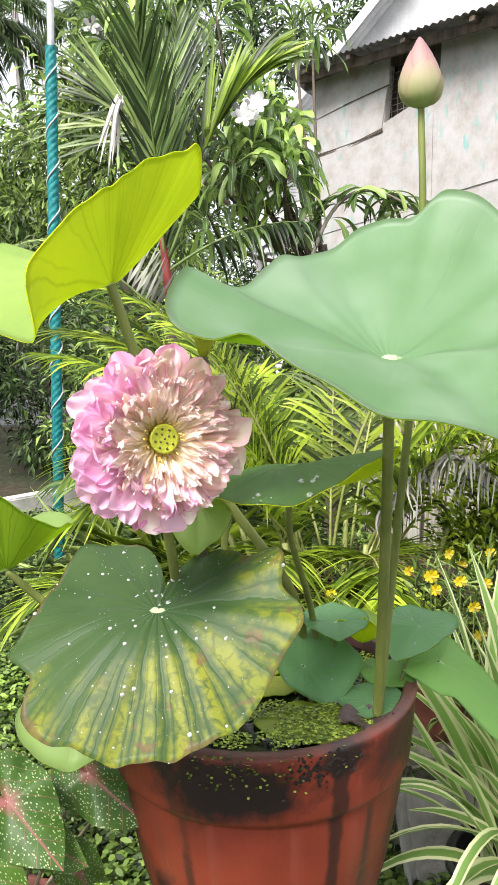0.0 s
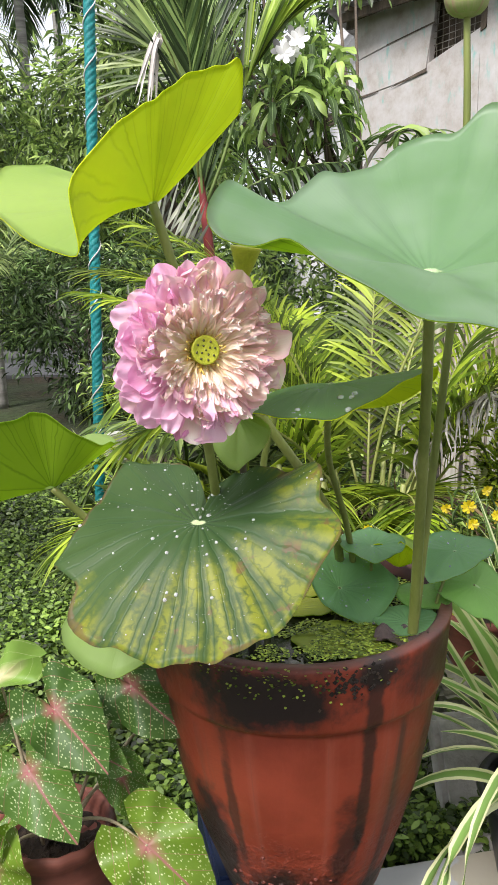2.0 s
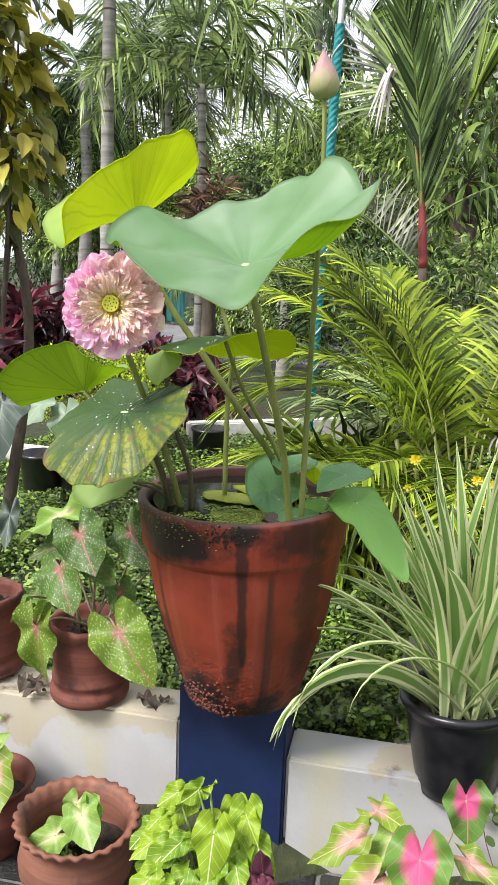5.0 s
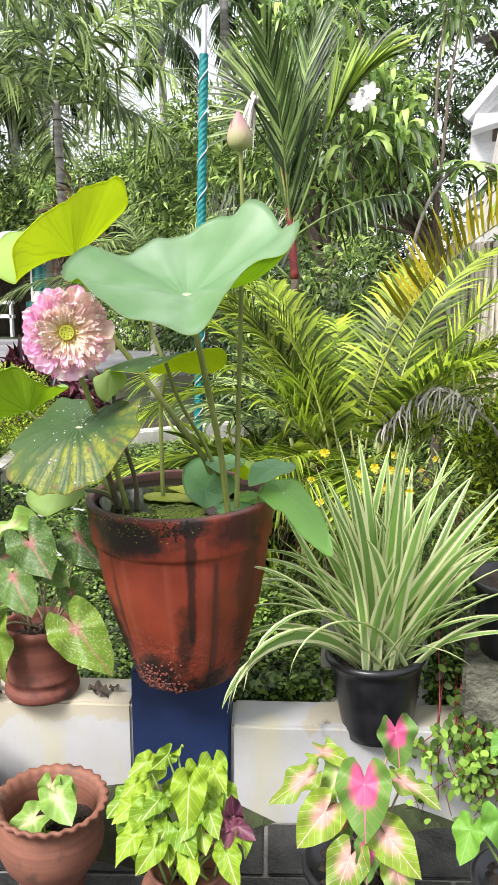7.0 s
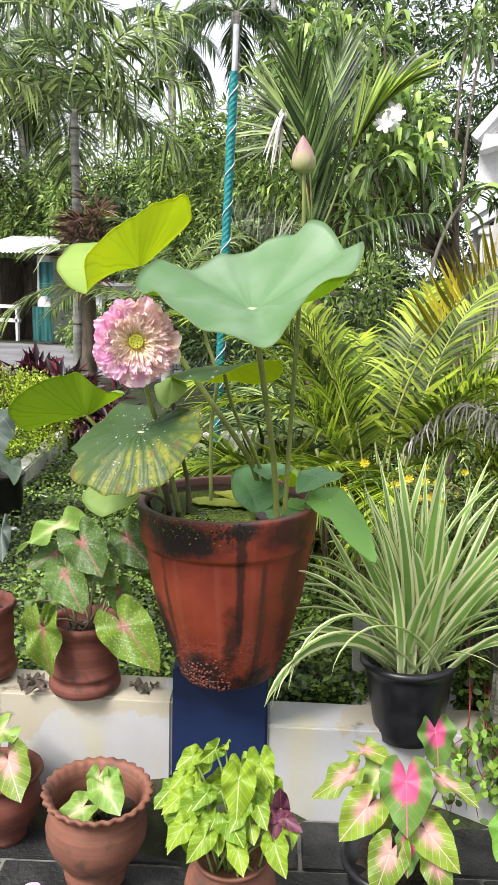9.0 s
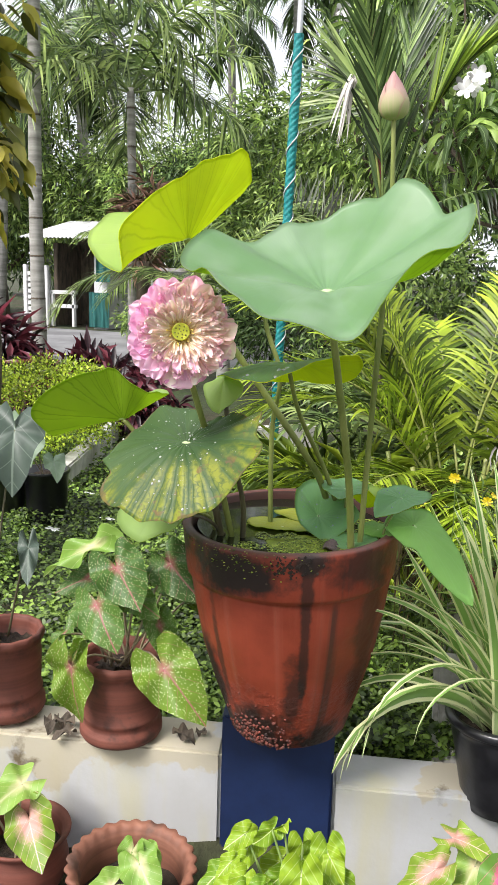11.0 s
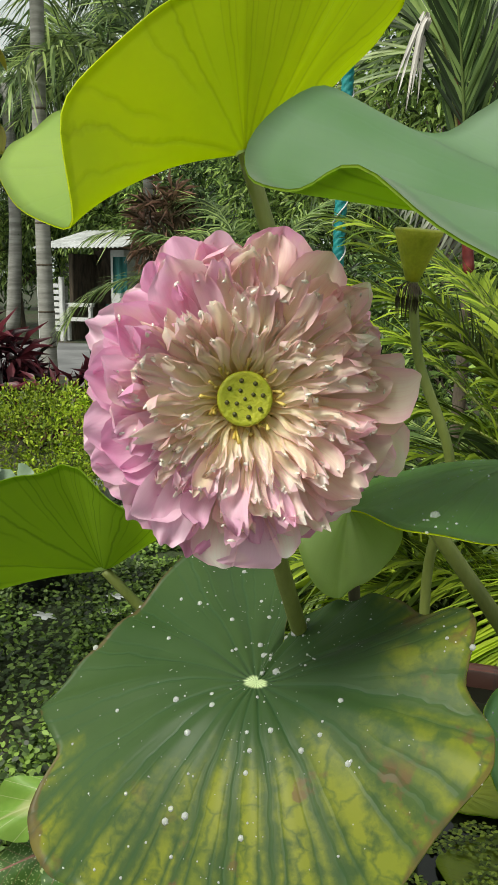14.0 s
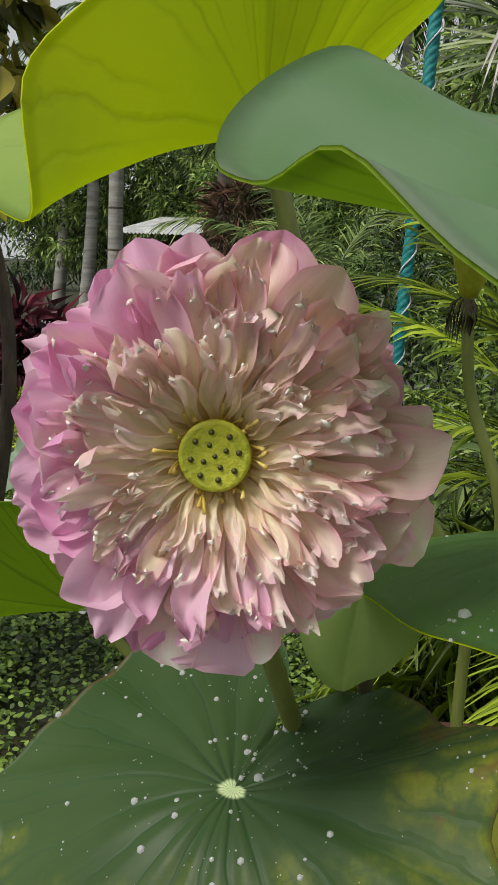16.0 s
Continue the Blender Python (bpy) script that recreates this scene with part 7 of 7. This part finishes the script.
bush("garden_shrub", "strappy yellowish grass-like clump", (-0.25, 2.6, GROUND_Z), (0.3, 0.25, 0.24), 50, 16, 0.26, 0.014, L_areca, "shrub", 4, 0.1, 0.6, 16)

L_brom = leafy("bromeliad_leaf", (0.22, 0.15, 0.09), (0.46, 0.26, 0.21), 0.3, 0.5)
bush("garden_shrub", "loose green hedge plants along the road", (-5.3, 12.2, GROUND_Z), (1.3, 0.4, 0.45), 160, 40, 0.10, 0.03, L_mid, "shrub", 6, 0.2, 0.3, 18)
# croton tree at the left, close to the terrace
tree("croton_tree", "small tree with yellow-green and orange leaves", (-1.71, 2.25, GROUND_Z), 2.05, (0.18, 0.20, 0.76), 64, 11, 0.105, 0.056, L_croton, M_darkwood, 21, 0.13, 0.03, 0.9, ovate_leaves)
bush("red_cordyline", "cordyline with long pink-red leaves", (-1.78, 2.0, GROUND_Z + 0.6), (0.18, 0.2, 0.3), 12, 9, 0.26, 0.06, L_red, "shrub", 3, 0.08, 0.2, 17)

# tall grey ringed palm and others beside the road
_kw = dict(pairs=62, leaflet=0.50, width=0.030, angle=66, hang=0.42, lift=0.1, rachis=0.016, seg=5, plume=0.6, limp=0.5, jitter=0.25)
palm("ringed_palm", "tall palm with a pale ringed trunk", (-4.9, 7.4, GROUND_Z), [(0, 0, 0), (-0.02, 0, 1.8), (0.02, 0, 4.2)], [0.085, 0.072, 0.064], ringed_fronds((0.02, 0, 4.1), 9, 2.0, (5, 75), 1, **_kw), L_palm, M_greenrib, M_ring, 9)
_b = Build()
tube(_b, [(0, 0, 0), (0.01, 0, 0.6), (0.0, 0, 1.32)], [0.10, 0.085, 0.08], 12, 14, wob=0.04)
_o = tagged(part("palm_stump", _b, M_darkwood), "thick dark palm stump overgrown with bromeliads", "palm")
_o.location = (-3.82, 7.8, GROUND_Z)
palm("ringed_palm", "palm with a red bromeliad on its trunk", (-4.17, 8.2, GROUND_Z), [(0, 0, 0), (0.0, 0, 1.8), (-0.02, 0, 3.2)], [0.06, 0.052, 0.045], ringed_fronds((-0.02, 0, 3.15), 11, 1.7, (0, 78), 2, **_kw), L_palm, M_greenrib, M_ring, 7)
bush("bromeliad", "tuft of reddish bromeliads growing on a palm trunk", (-3.86, 7.85, 1.28), (0.22, 0.2, 0.46), 42, 14, 0.22, 0.010, L_brom, "bromeliad", 3, 0.1, 0.2, 22)
palm("areca_palm", "low spreading palm by the road", (-2.6, 7.2, GROUND_Z), [(0, 0, 0), (0, 0, 0.4), (0, 0, 0.9)], [0.08, 0.07, 0.05], ringed_fronds((0, 0, 0.9), 13, 1.7, (15, 80), 5, pairs=56, leaflet=0.42, width=0.018, angle=52, hang=0.45, lift=0.2, rachis=0.012, seg=4, plume=0.15), L_palm, M_greenrib, M_ring)
for _x, _y, _h, _s in ((-6.5, 21, 8.2, 31), (-9.5, 24, 8.6, 32), (-13, 23, 9.5, 33), (-4.2, 25, 10.0, 34), (-8.0, 30, 11.5, 35), (-11.6, 15.5, 5.2, 36), (-10.4, 17, 6.0, 37), (-13.2, 16.5, 4.6, 38), (-12.4, 18.5, 6.6, 39)):
    palm("coconut_palm", "tall distant palm against the sky", (_x, _y, GROUND_Z), [(0, 0, 0), (0.2, 0, _h / 2), (0.1, 0, _h)], [0.16, 0.13, 0.11], ringed_fronds((0.1, 0, _h), 11, 2.4, (-30, 70), _s, pairs=44, leaflet=0.7, width=0.05, angle=50, hang=0.6, lift=0.1, rachis=0.03, seg=4, plume=0.15), L_dark, M_greenrib, M_ring)

tree("mango_tree", "broad dark leafy tree behind the garden", (-3.0, 12.5, GROUND_Z), 2.7, (2.4, 1.4, 1.4), 170, 70, 0.17, 0.042, L_mid, M_darkwood, 41, 0.45)
tree("mango_tree", "dark leafy tree behind the house", (0.6, 18.6, GROUND_Z), 6.0, (4.0, 1.2, 2.8), 170, 80, 0.21, 0.055, L_dark, M_darkwood, 42, 0.5)
tree("mango_tree", "tall leafy tree behind the frangipani", (-1.25, 8.9, GROUND_Z), 3.0, (0.95, 0.9, 1.1), 90, 56, 0.15, 0.038, L_mid, M_darkwood, 43, 0.35)
tree("mango_tree", "green tree beyond the road", (-7.5, 16.5, GROUND_Z), 2.7, (3.0, 1.5, 1.5), 200, 80, 0.18, 0.045, L_mid, M_darkwood, 44, 0.5)
tree("mango_tree", "green tree far along the road", (-12.5, 17.0, GROUND_Z), 3.0, (3.2, 1.5, 1.9), 200, 80, 0.19, 0.05, L_mid, M_darkwood, 45, 0.5)
tree("mango_tree", "dense dark tree beyond the road", (-5.0, 15.0, GROUND_Z), 2.5, (2.6, 1.2, 1.4), 170, 70, 0.17, 0.042, L_dark, M_darkwood, 46, 0.45)
_b = Build()
for _i in range(13):
    crown(_b, (-24 + 3.2 * _i, 27 + (_i % 3), 1.9 + 0.9 * (_i % 2)), (2.6, 1.4, 2.1), 70, 46, 0.30, 0.085, 0.3, 0.7, 0, 0.5, 60 + _i)
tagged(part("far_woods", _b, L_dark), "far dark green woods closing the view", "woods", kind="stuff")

def tube_of(pts, r):
    b = Build()
    tube(b, pts, [r], 5, 4)
    return b


# boarded hut with a corrugated lean-to roof, running towards the viewer on the right
def slab(b, xz, y0, y1, slot=0):
    """An upright board cut to a polygon of (x, z) corners."""
    n = len(xz)
    b.add([(x, y, z) for y in (y0, y1) for x, z in xz], [list(range(n)), list(range(2 * n - 1, n - 1, -1))] + [[i, i + n, (i + 1) % n + n, (i + 1) % n] for i in range(n)], None, slot)
    return b


def hut():
    top = thing("boarded_hut", "shed of patched grey boards with teal paint traces", "shed", (0.672, 8.33, GROUND_Z))
    top.rotation_euler = (0, 0, radians(-55))
    L = 5.4
    # the wall stands along local x, round an opening with a slanting foot
    for xz in ([(-0.26, 0), (0.92, 0), (0.92, 2.9), (-0.02, 2.8), (-0.26, 1.9)], [(0.92, 0), (1.52, 0), (1.52, 3.06), (0.92, 2.90)], [(1.52, 0), (L, 0), (L, 3.46), (1.52, 3.46)], [(0, 2.80), (0.92, 2.9), (1.0, 3.46), (0, 3.46)]):
        part("wall_panel", slab(Build(), xz, 0.0, 0.06), M_hutwall, top, smooth=False)
    # sheets nailed over one another, their lower edges lifting off
    for k, xz in enumerate(([(0.0, 3.10), (0.4, 3.15), (0.99, 3.21), (1.0, 3.45), (0.0, 3.45)], [(-0.005, 2.77), (0.5, 2.80), (0.9, 2.85), (0.97, 3.20), (-0.005, 3.09)], [(1.56, 2.2), (2.7, 2.32), (2.7, 3.44), (1.57, 3.44)], [(-0.02, 2.0), (1.5, 2.18), (1.5, 2.86), (0.0, 2.76)])):
        part("board", slab(Build(), xz, -0.016 + 0.003 * k, -0.002), M_hutwall, top, smooth=False)
    # thin dark strips laid on the boards paint the shadow of their gaps
    for xz in ([(0.40, 3.145), (1.0, 3.195), (1.0, 3.21), (0.40, 3.153)], [(0.45, 2.775), (0.92, 2.83), (0.92, 2.862), (0.7, 2.825)], [(-0.02, 2.75), (0.3, 2.775), (0.3, 2.785), (-0.02, 2.772)]):
        part("lath", slab(Build(), xz, -0.0185, -0.0165), M_darkwood, top, smooth=False)
    # added dark panel behind the opening, in place of the shade inside
    part("dark_lining", block(Build(), 0.7, 1.9, 0.13, 0.15, 2.6, 3.44), M_darkwood, top, "dark inside of the shed")
    for i in range(11):
        part("wire", tube_of([(0.95, 0.03, 2.88 + 0.052 * i), (1.54, 0.03, 2.90 + 0.052 * i)], 0.003), M_wood, top)
    for i in range(8):
        part("wire", tube_of([(0.98 + 0.07 * i, 0.034, 2.86), (0.98 + 0.07 * i, 0.034, 3.45)], 0.003), M_wood, top)
    part("frame", slab(Build(), [(1.50, 3.02), (1.56, 3.04), (1.58, 3.46), (1.52, 3.46)], -0.012, 0.04), M_darkwood, top, smooth=False)
    b = Build()
    g = np.linspace(0, 1, 220)[:, None]
    ys = np.linspace(-0.32, 1.2, 6)[None]
    x0 = -0.10 - 0.9 * (ys + 0.32)
    X = x0 + (L - x0) * g
    Z = 3.515 - 0.045 * X + 0.10 * (ys + 0.32) + 0.011 * np.sin(X * 2 * math.pi / 0.076)
    v = np.stack([X, ys + 0 * X, Z], -1)
    b.add(v, grid_faces(220, 6))
    b.add(v - [0, 0, 0.006], grid_faces(220, 6)[:, ::-1])
    part("roof", b, M_roof, top, "rusty corrugated metal roof sheets")
    for y in (-0.20, 0.02):
        o = part("rafter", block(Build(), -0.16 - 0.8 * (y + 0.2), 3.2, y - 0.022, y + 0.022, 3.40, 3.47), M_darkwood, top)
        o.rotation_euler = (0, radians(2.4), 0)
    for x in (0.15, 0.75, 1.4, 2.1):
        part("batten", block(Build(), x, x + 0.05, -0.30, 0.4, 3.455 - 0.045 * x, 3.49 - 0.045 * x), M_darkwood, top)
    return top


hut()


def white_house():
    top = thing("white_house", "white house with moulded gable trim behind the shed", "house", (0, 14.0, GROUND_Z))
    part("wall", slab(Build(), [(0.16, 0), (7, 0), (7, 9.6), (5.0, 9.6), (0.16, 3.80)], 0.0, 3.0), M_white, top, smooth=False)

    def strip(name, x, z, slope, run, thick, y):
        p = unit(np.array([1.0, 0, slope]))
        n = np.array([-p[2], 0, p[0]])
        a, e = np.array([x, 0, z]), np.array([x, 0, z]) + p * run
        q = [a, e, e - n * thick, a - n * thick]
        part(name, slab(Build(), [(w[0], w[2]) for w in q][::-1], y, 0.2), M_white, top, smooth=False)
    # barge boards of the main gable in three steps, then the lower porch roof's edge
    strip("gable_trim", 0.02, 3.78, 1.2, 7.4, 0.13, -0.34)
    strip("gable_trim", 0.10, 3.74, 1.2, 7.3, 0.12, -0.26)
    strip("gable_trim", 0.17, 3.69, 1.2, 7.2, 0.10, -0.18)
    part("soffit", slab(Build(), [(0.18, 3.50), (0.62, 3.62), (0.62, 3.75), (0.24, 3.75)], -0.55, -0.02), M_white, top, smooth=False)
    # flat dark patch on the wall paints the shade of a gap
    part("recess", block(Build(), 0.5, 0.75, -0.015, -0.003, 3.40, 3.60), M_darkwood, top, "dark gap below the soffit")
    strip("porch_trim", 0.0, 2.50, 0.62, 2.2, 0.10, -0.50)
    strip("porch_trim", 0.04, 2.40, 0.62, 2.2, 0.07, -0.42)
    strip("porch_trim", 0.06, 2.33, 0.62, 2.2, 0.10, -0.46)
    # dark sheet laid on the wall stands for the shade under the porch roof
    part("porch_shade", slab(Build(), [(0.3, 1.2), (2.2, 1.2), (2.2, 3.5), (0.3, 2.34)], -0.02, -0.003), M_darkwood, top, "dark inside of the porch", smooth=False)
    part("column", block(Build(), 0.30, 0.58, -0.40, -0.12, 0, 2.36, 0, 0.02), M_white, top)
    part("capital", block(Build(), 0.25, 0.63, -0.44, -0.08, 2.20, 2.30, 0, 0.02), M_white, top)
    return top


white_house()

# streaked cement wall end at the right
_o = tagged(part("wall_side", block(Build(), 0.0, 2.5, 0.0, 0.12, -0.1, 1.45, 0, 0.01), M_streaked), "low streaked cement wall beside the palms", "wall", kind="structure")
_o.matrix_world = pose(0.40, 4.75, GROUND_Z, 0, 0, -60)


# open shed across the road
# teal of the curtains, with the shed's shade put into the colour
M_tarp = plain("dark_teal_tarpaulin", (0.008, 0.075, 0.07), (0.02, 0.14, 0.13), 6, 0.6, 0.5, stretch=(3, 1, 0.4))


def stall():
    top = thing("roadside_shed", "small white shed with pale roof, open front and teal curtains", "shed", (-8.7, 14.2, GROUND_Z))
    part("back_wall", block(Build(), -0.7, 1.0, 1.2, 1.3, 0, 1.85), M_darkwood, top, "dark back wall")
    part("side_wall", block(Build(), 0.42, 0.72, 0.0, 1.2, 0, 1.75, 0, 0.01), M_white, top)
    part("side_wall", block(Build(), -0.72, -0.62, 0.3, 1.2, 0, 1.7, 0, 0.01), M_darkwood, top)
    b = Build()
    X, Y = np.meshgrid(np.linspace(-1.0, 1.0, 80), np.linspace(-0.5, 1.4, 4), indexing="ij")
    b.add(np.stack([X, Y, 1.78 + 0.22 * (Y + 0.5) + 0.018 * np.sin(X * 70)], -1), grid_faces(80, 4))
    part("roof", b, plain("pale_roof_sheet", (0.40, 0.41, 0.41), (0.66, 0.67, 0.68), 5, 0.6, 0.4), top)
    for z in (0.40, 0.68):
        part("bench_rail", block(Build(), -0.62, -0.02, 0.0, 0.1, z, z + 0.07), M_white, top, "white bench board")
    for x in (-0.6, -0.1):
        part("bench_leg", block(Build(), x, x + 0.05, 0.0, 0.08, 0.02, 0.72), M_white, top)
    part("curtain", folded(0.36, 0.80, -0.1, 0.05, 0.74), M_tarp, top, "hanging teal tarpaulin")
    part("curtain", folded(0.55, 0.85, -0.12, 0.95, 1.62), M_tarp, top, "hanging teal tarpaulin")
    return top


def folded(x0, x1, y, z0, z1):
    """A hanging cloth with soft folds and some thickness."""
    b = Build()
    t = np.linspace(0, 1, 40)
    for k, d in enumerate((0.0, 0.012)):
        X, Z = np.meshgrid(x0 + (x1 - x0) * t, np.linspace(z0, z1, 6), indexing="ij")
        b.add(np.stack([X, y + d + 0.025 * np.sin(34 * X) + 0.01 * np.sin(71 * X + 3 * Z), Z], -1), grid_faces(40, 6))
    return b


def slat_gate():
    top = thing("white_gate", "white slatted gate with grey posts beside the shed", "gate", (-9.9, 14.1, GROUND_Z))
    for x in (0.0, 0.5):
        part("post", block(Build(), x, x + 0.09, 0, 0.09, 0, 1.25, 0, 0.01), M_white, top)
    for i in range(8):
        part("slat", block(Build(), 0.1, 0.49, 0.02, 0.06, 0.2 + 0.12 * i, 0.28 + 0.12 * i, 0, 0.004), M_white, top)
    return top


def cottage():
    top = thing("white_cottage", "low white cottage with dark openings behind the trees", "house", (-6.9, 13.6, GROUND_Z))
    for x0, x1, z0, z1 in ((0, 0.35, 0, 1.2), (0.35, 0.62, 0.95, 1.2), (0.62, 1.0, 0, 1.2), (1.0, 1.22, 0.8, 1.2), (1.22, 1.6, 0, 1.2)):
        part("wall", block(Build(), x0, x1, 0, 0.12, z0, z1), M_white, top)
    # one added dark panel makes the openings look unlit
    part("dark_room", block(Build(), 0.05, 1.55, 0.4, 0.5, 0, 1.15), M_darkwood, top, "dark interior")
    part("roof", block(Build(), -0.2, 1.8, -0.25, 0.9, 1.2, 1.26), M_roof, top)
    return top


stall()
slat_gate()
cottage()
# white kerbs of the beds
KERB_TOP = 0.25
M_kerb = plain("weathered_whitewash", (0.40, 0.39, 0.36), (0.72, 0.71, 0.68), 7, 0.85, 0.4)
for _x, _y, _l, _r in ((-2.17, 3.9, 1.5, 107.8), (-1.55, 4.80, 1.3, 44.6), (-2.3, 3.18, 0.8, 10)):
    _o = tagged(part("kerb", block(Build(), -_l / 2, _l / 2, -0.05, 0.05, -0.05, KERB_TOP - GROUND_Z, 0, 0.01), M_kerb), "weathered white kerb edging a planting bed", "kerb", kind="structure")
    _o.matrix_world = pose(_x, _y, GROUND_Z, 0, 0, _r)
for _p, _h in (((-1.80, 2.92), 0.26), ((-1.62, 3.95), 0.24), ((-2.0, 2.85), 0.24)):
    pot("black_pot", "tall black nursery pot beside the bed", (_p[0], _p[1], GROUND_Z), [(0, 0), (0.09, 0), (0.095, 0.01), (0.11, _h - 0.02), (0.118, _h - 0.015), (0.118, _h), (0.108, _h), (0.1, _h - 0.05), (0, _h - 0.05)], M_black, soil=0.86, group="nursery pots")
heart_plant("taro", "large grey-green taro leaves in a black pot", "plant", (-1.80, 2.92, GROUND_Z + 0.2), [
    ((-1.74, 2.72, 0.56), (0.25, -0.5, -0.8), 0.21, 0.18, 0), ((-1.88, 2.7, 0.60), (-0.3, -0.5, -0.6), 0.2, 0.17, 0), ((-1.66, 2.78, 0.42), (0.5, -0.5, -0.5), 0.14, 0.11, 0)], [M_greygreen := hearted("grey_taro_leaf", (0.30, 0.40, 0.27), (0.22, 0.31, 0.20), (0.30, 0.36, 0.28), 0.014, 6, 0.03, through=0.15)], M_stalk)

# climbing vine on the wall's right end
L_creeper = leafy("creeper_leaf", (0.10, 0.20, 0.025), (0.22, 0.36, 0.05), 0.4, 0.55)


def vine():
    top = thing("creeper", "small-leaved green creeper hanging over the wall", "creeper", (0.74, 1.36, 0.2))
    g = np.random.default_rng(17)
    st, lf = Build(), Build()
    for k in range(26):
        x0 = 0.02 + 0.12 * g.normal() * 0.7
        wy = x0 * math.tan(radians(WALL_YAW))
        pts = [(x0, 0.12 + wy, 0.05 + 0.2 * g.random()), (x0 + 0.02 * g.normal(), 0.0 + wy, 0.0), (x0 + 0.04 * g.normal(), -0.03 + wy, -0.08), (x0 + 0.06 * g.normal(), -0.035 + wy, -0.14 - 0.14 * g.random())]
        line = tube(st, pts, [0.002, 0.001], 5, 16)
        n = 17
        i = g.integers(0, 16, n)
        p = line[i] + 0.014 * g.normal(size=(n, 3)) - [0, 0.012, 0]
        round_leaves(lf, p, g.normal(size=(n, 3)) + [0, -0.5, -0.5], np.array([0, -0.8, 0.6]) + 0.4 * g.normal(size=(n, 3)), 0.027, 0.018)
    tagged(part("stems", st, M_redstem, top), kind="stuff")
    tagged(part("leaves", lf, L_creeper, top), kind="stuff")
    return top


vine()


# basins with round floating leaves right behind the wall
def lily_basin(at, seed):
    top = thing("lily_basin", "black basin full of round green water-lily leaves", "plant pot", at)
    part("basin", lathe(Build(), [(0, 0), (0.19, 0), (0.2, 0.01), (0.24, 0.2), (0.25, 0.21), (0.25, 0.22), (0.235, 0.22), (0.22, 0.19), (0, 0.188)], 40), M_black, top)
    g = np.random.default_rng(seed)
    for i in range(14):
        a, r = i * 2.4, 0.05 + 0.19 * g.random()
        c = (r * math.cos(a), r * math.sin(a), 0.2 + 0.05 * g.random())
        k = 0.05 + 0.03 * g.random()
        b, _, _ = lotus_leaf(c, [(0, k, 0.004), (90, k * 0.9, 0.012), (170, k, 0.0), (180, k * 0.25, 0.0), (190, k, 0.0), (270, k * 0.9, -0.01)], 1.4, 0.002, 5, i, 0.002, nr=6, nt=40)
        part("leaf", b, [M_lime, M_under], top)
    return top


lily_basin((0.98, 1.95, GROUND_Z), 71)
lily_basin((0.62, 2.15, GROUND_Z), 72)

# broken cement slab and a clay pot in the bed behind the black pot
_b = block(Build(), -0.15, 0.15, -0.03, 0.03, -0.2, 0.13, 0, 0.012)
_o = tagged(part("cement_slab", _b, M_cement), "broken pale cement slab leaning in the bed", "slab")
_o.matrix_world = pose(0.45, 1.53, 0.27, -28, 0, 12)
_b = block(Build(), -0.2, 0.2, -0.15, 0.15, 0, 0.34, 0, 0.012)
_o = tagged(part("cement_block", _b, M_mossy), "mossy cement block carrying a clay pot", "block")
_o.matrix_world = pose(0.50, 1.80, GROUND_Z - 0.02, 0, 0, 10)
pot("clay_pot", "small red clay pot on a cement block", (0.44, 1.76, 0.40), [(0, 0), (0.06, 0), (0.066, 0.01), (0.075, 0.05), (0.085, 0.11), (0.092, 0.12), (0.092, 0.135), (0.084, 0.138), (0.076, 0.12), (0, 0.11)], M_redclay, soil=0.9)


def dry_leaf(at, turn, size):
    b = Build()
    heart(b, (0, 0, 0.008), (0, 1, 0), (0, 0, 1), size, size * 0.7, 0.35, 0.3, 0, 0.42, 0.02)
    ob = part("dry_leaf", b, M_darkwood)
    ob.matrix_world = pose(*at, 0, 0, turn)
    return tagged(ob, "curled brown dead leaf lying on the wall", "leaf", "dead leaves")


for _x, _y, _z, _t, _s in ((-0.50, 1.07, 0.262, 40, 0.07), (-0.47, 1.04, 0.26, 130, 0.05), (-0.23, 1.15, 0.25, 250, 0.06), (-0.19, 1.17, 0.25, 20, 0.04), (-0.53, 1.06, 0.262, 200, 0.05)):
    dry_leaf((_x, _y, _z), _t, _s)
_b = Build()
blade(_b, spline([(0, 0, 0.004), (0.0, 0.04, 0.016), (0.0, 0.085, 0.03)], 8), 0.05, (0, 0, 1), 0.15, 0, 4, lambda t: np.interp(t, [0, 0.3, 0.7, 0.92, 1], [0.3, 0.75, 1, 0.7, 0.2]))
_o = tagged(part("fallen_petal", _b, M_petal_pink), "pale pink lotus petal fallen on the terrace", "petal")
_o.matrix_world = pose(-0.33, 0.66, FLOOR_Z, 0, 0, -20)

# second plant in the clay pot
heart_plant("speckled_caladium", "young speckled caladium with pink hearts, sharing the clay pot", "plant", (-0.35, 1.15, 0.42), [
    ((-0.46, 1.12, 0.62), (-0.7, -0.4, -0.3), 0.11, 0.08, 0), ((-0.27, 1.17, 0.64), (0.7, -0.3, -0.3), 0.12, 0.10, 0), ((-0.20, 1.2, 0.60), (0.8, -0.3, -0.4), 0.11, 0.10, 1)], [M_speck, M_specklime], M_stalk)
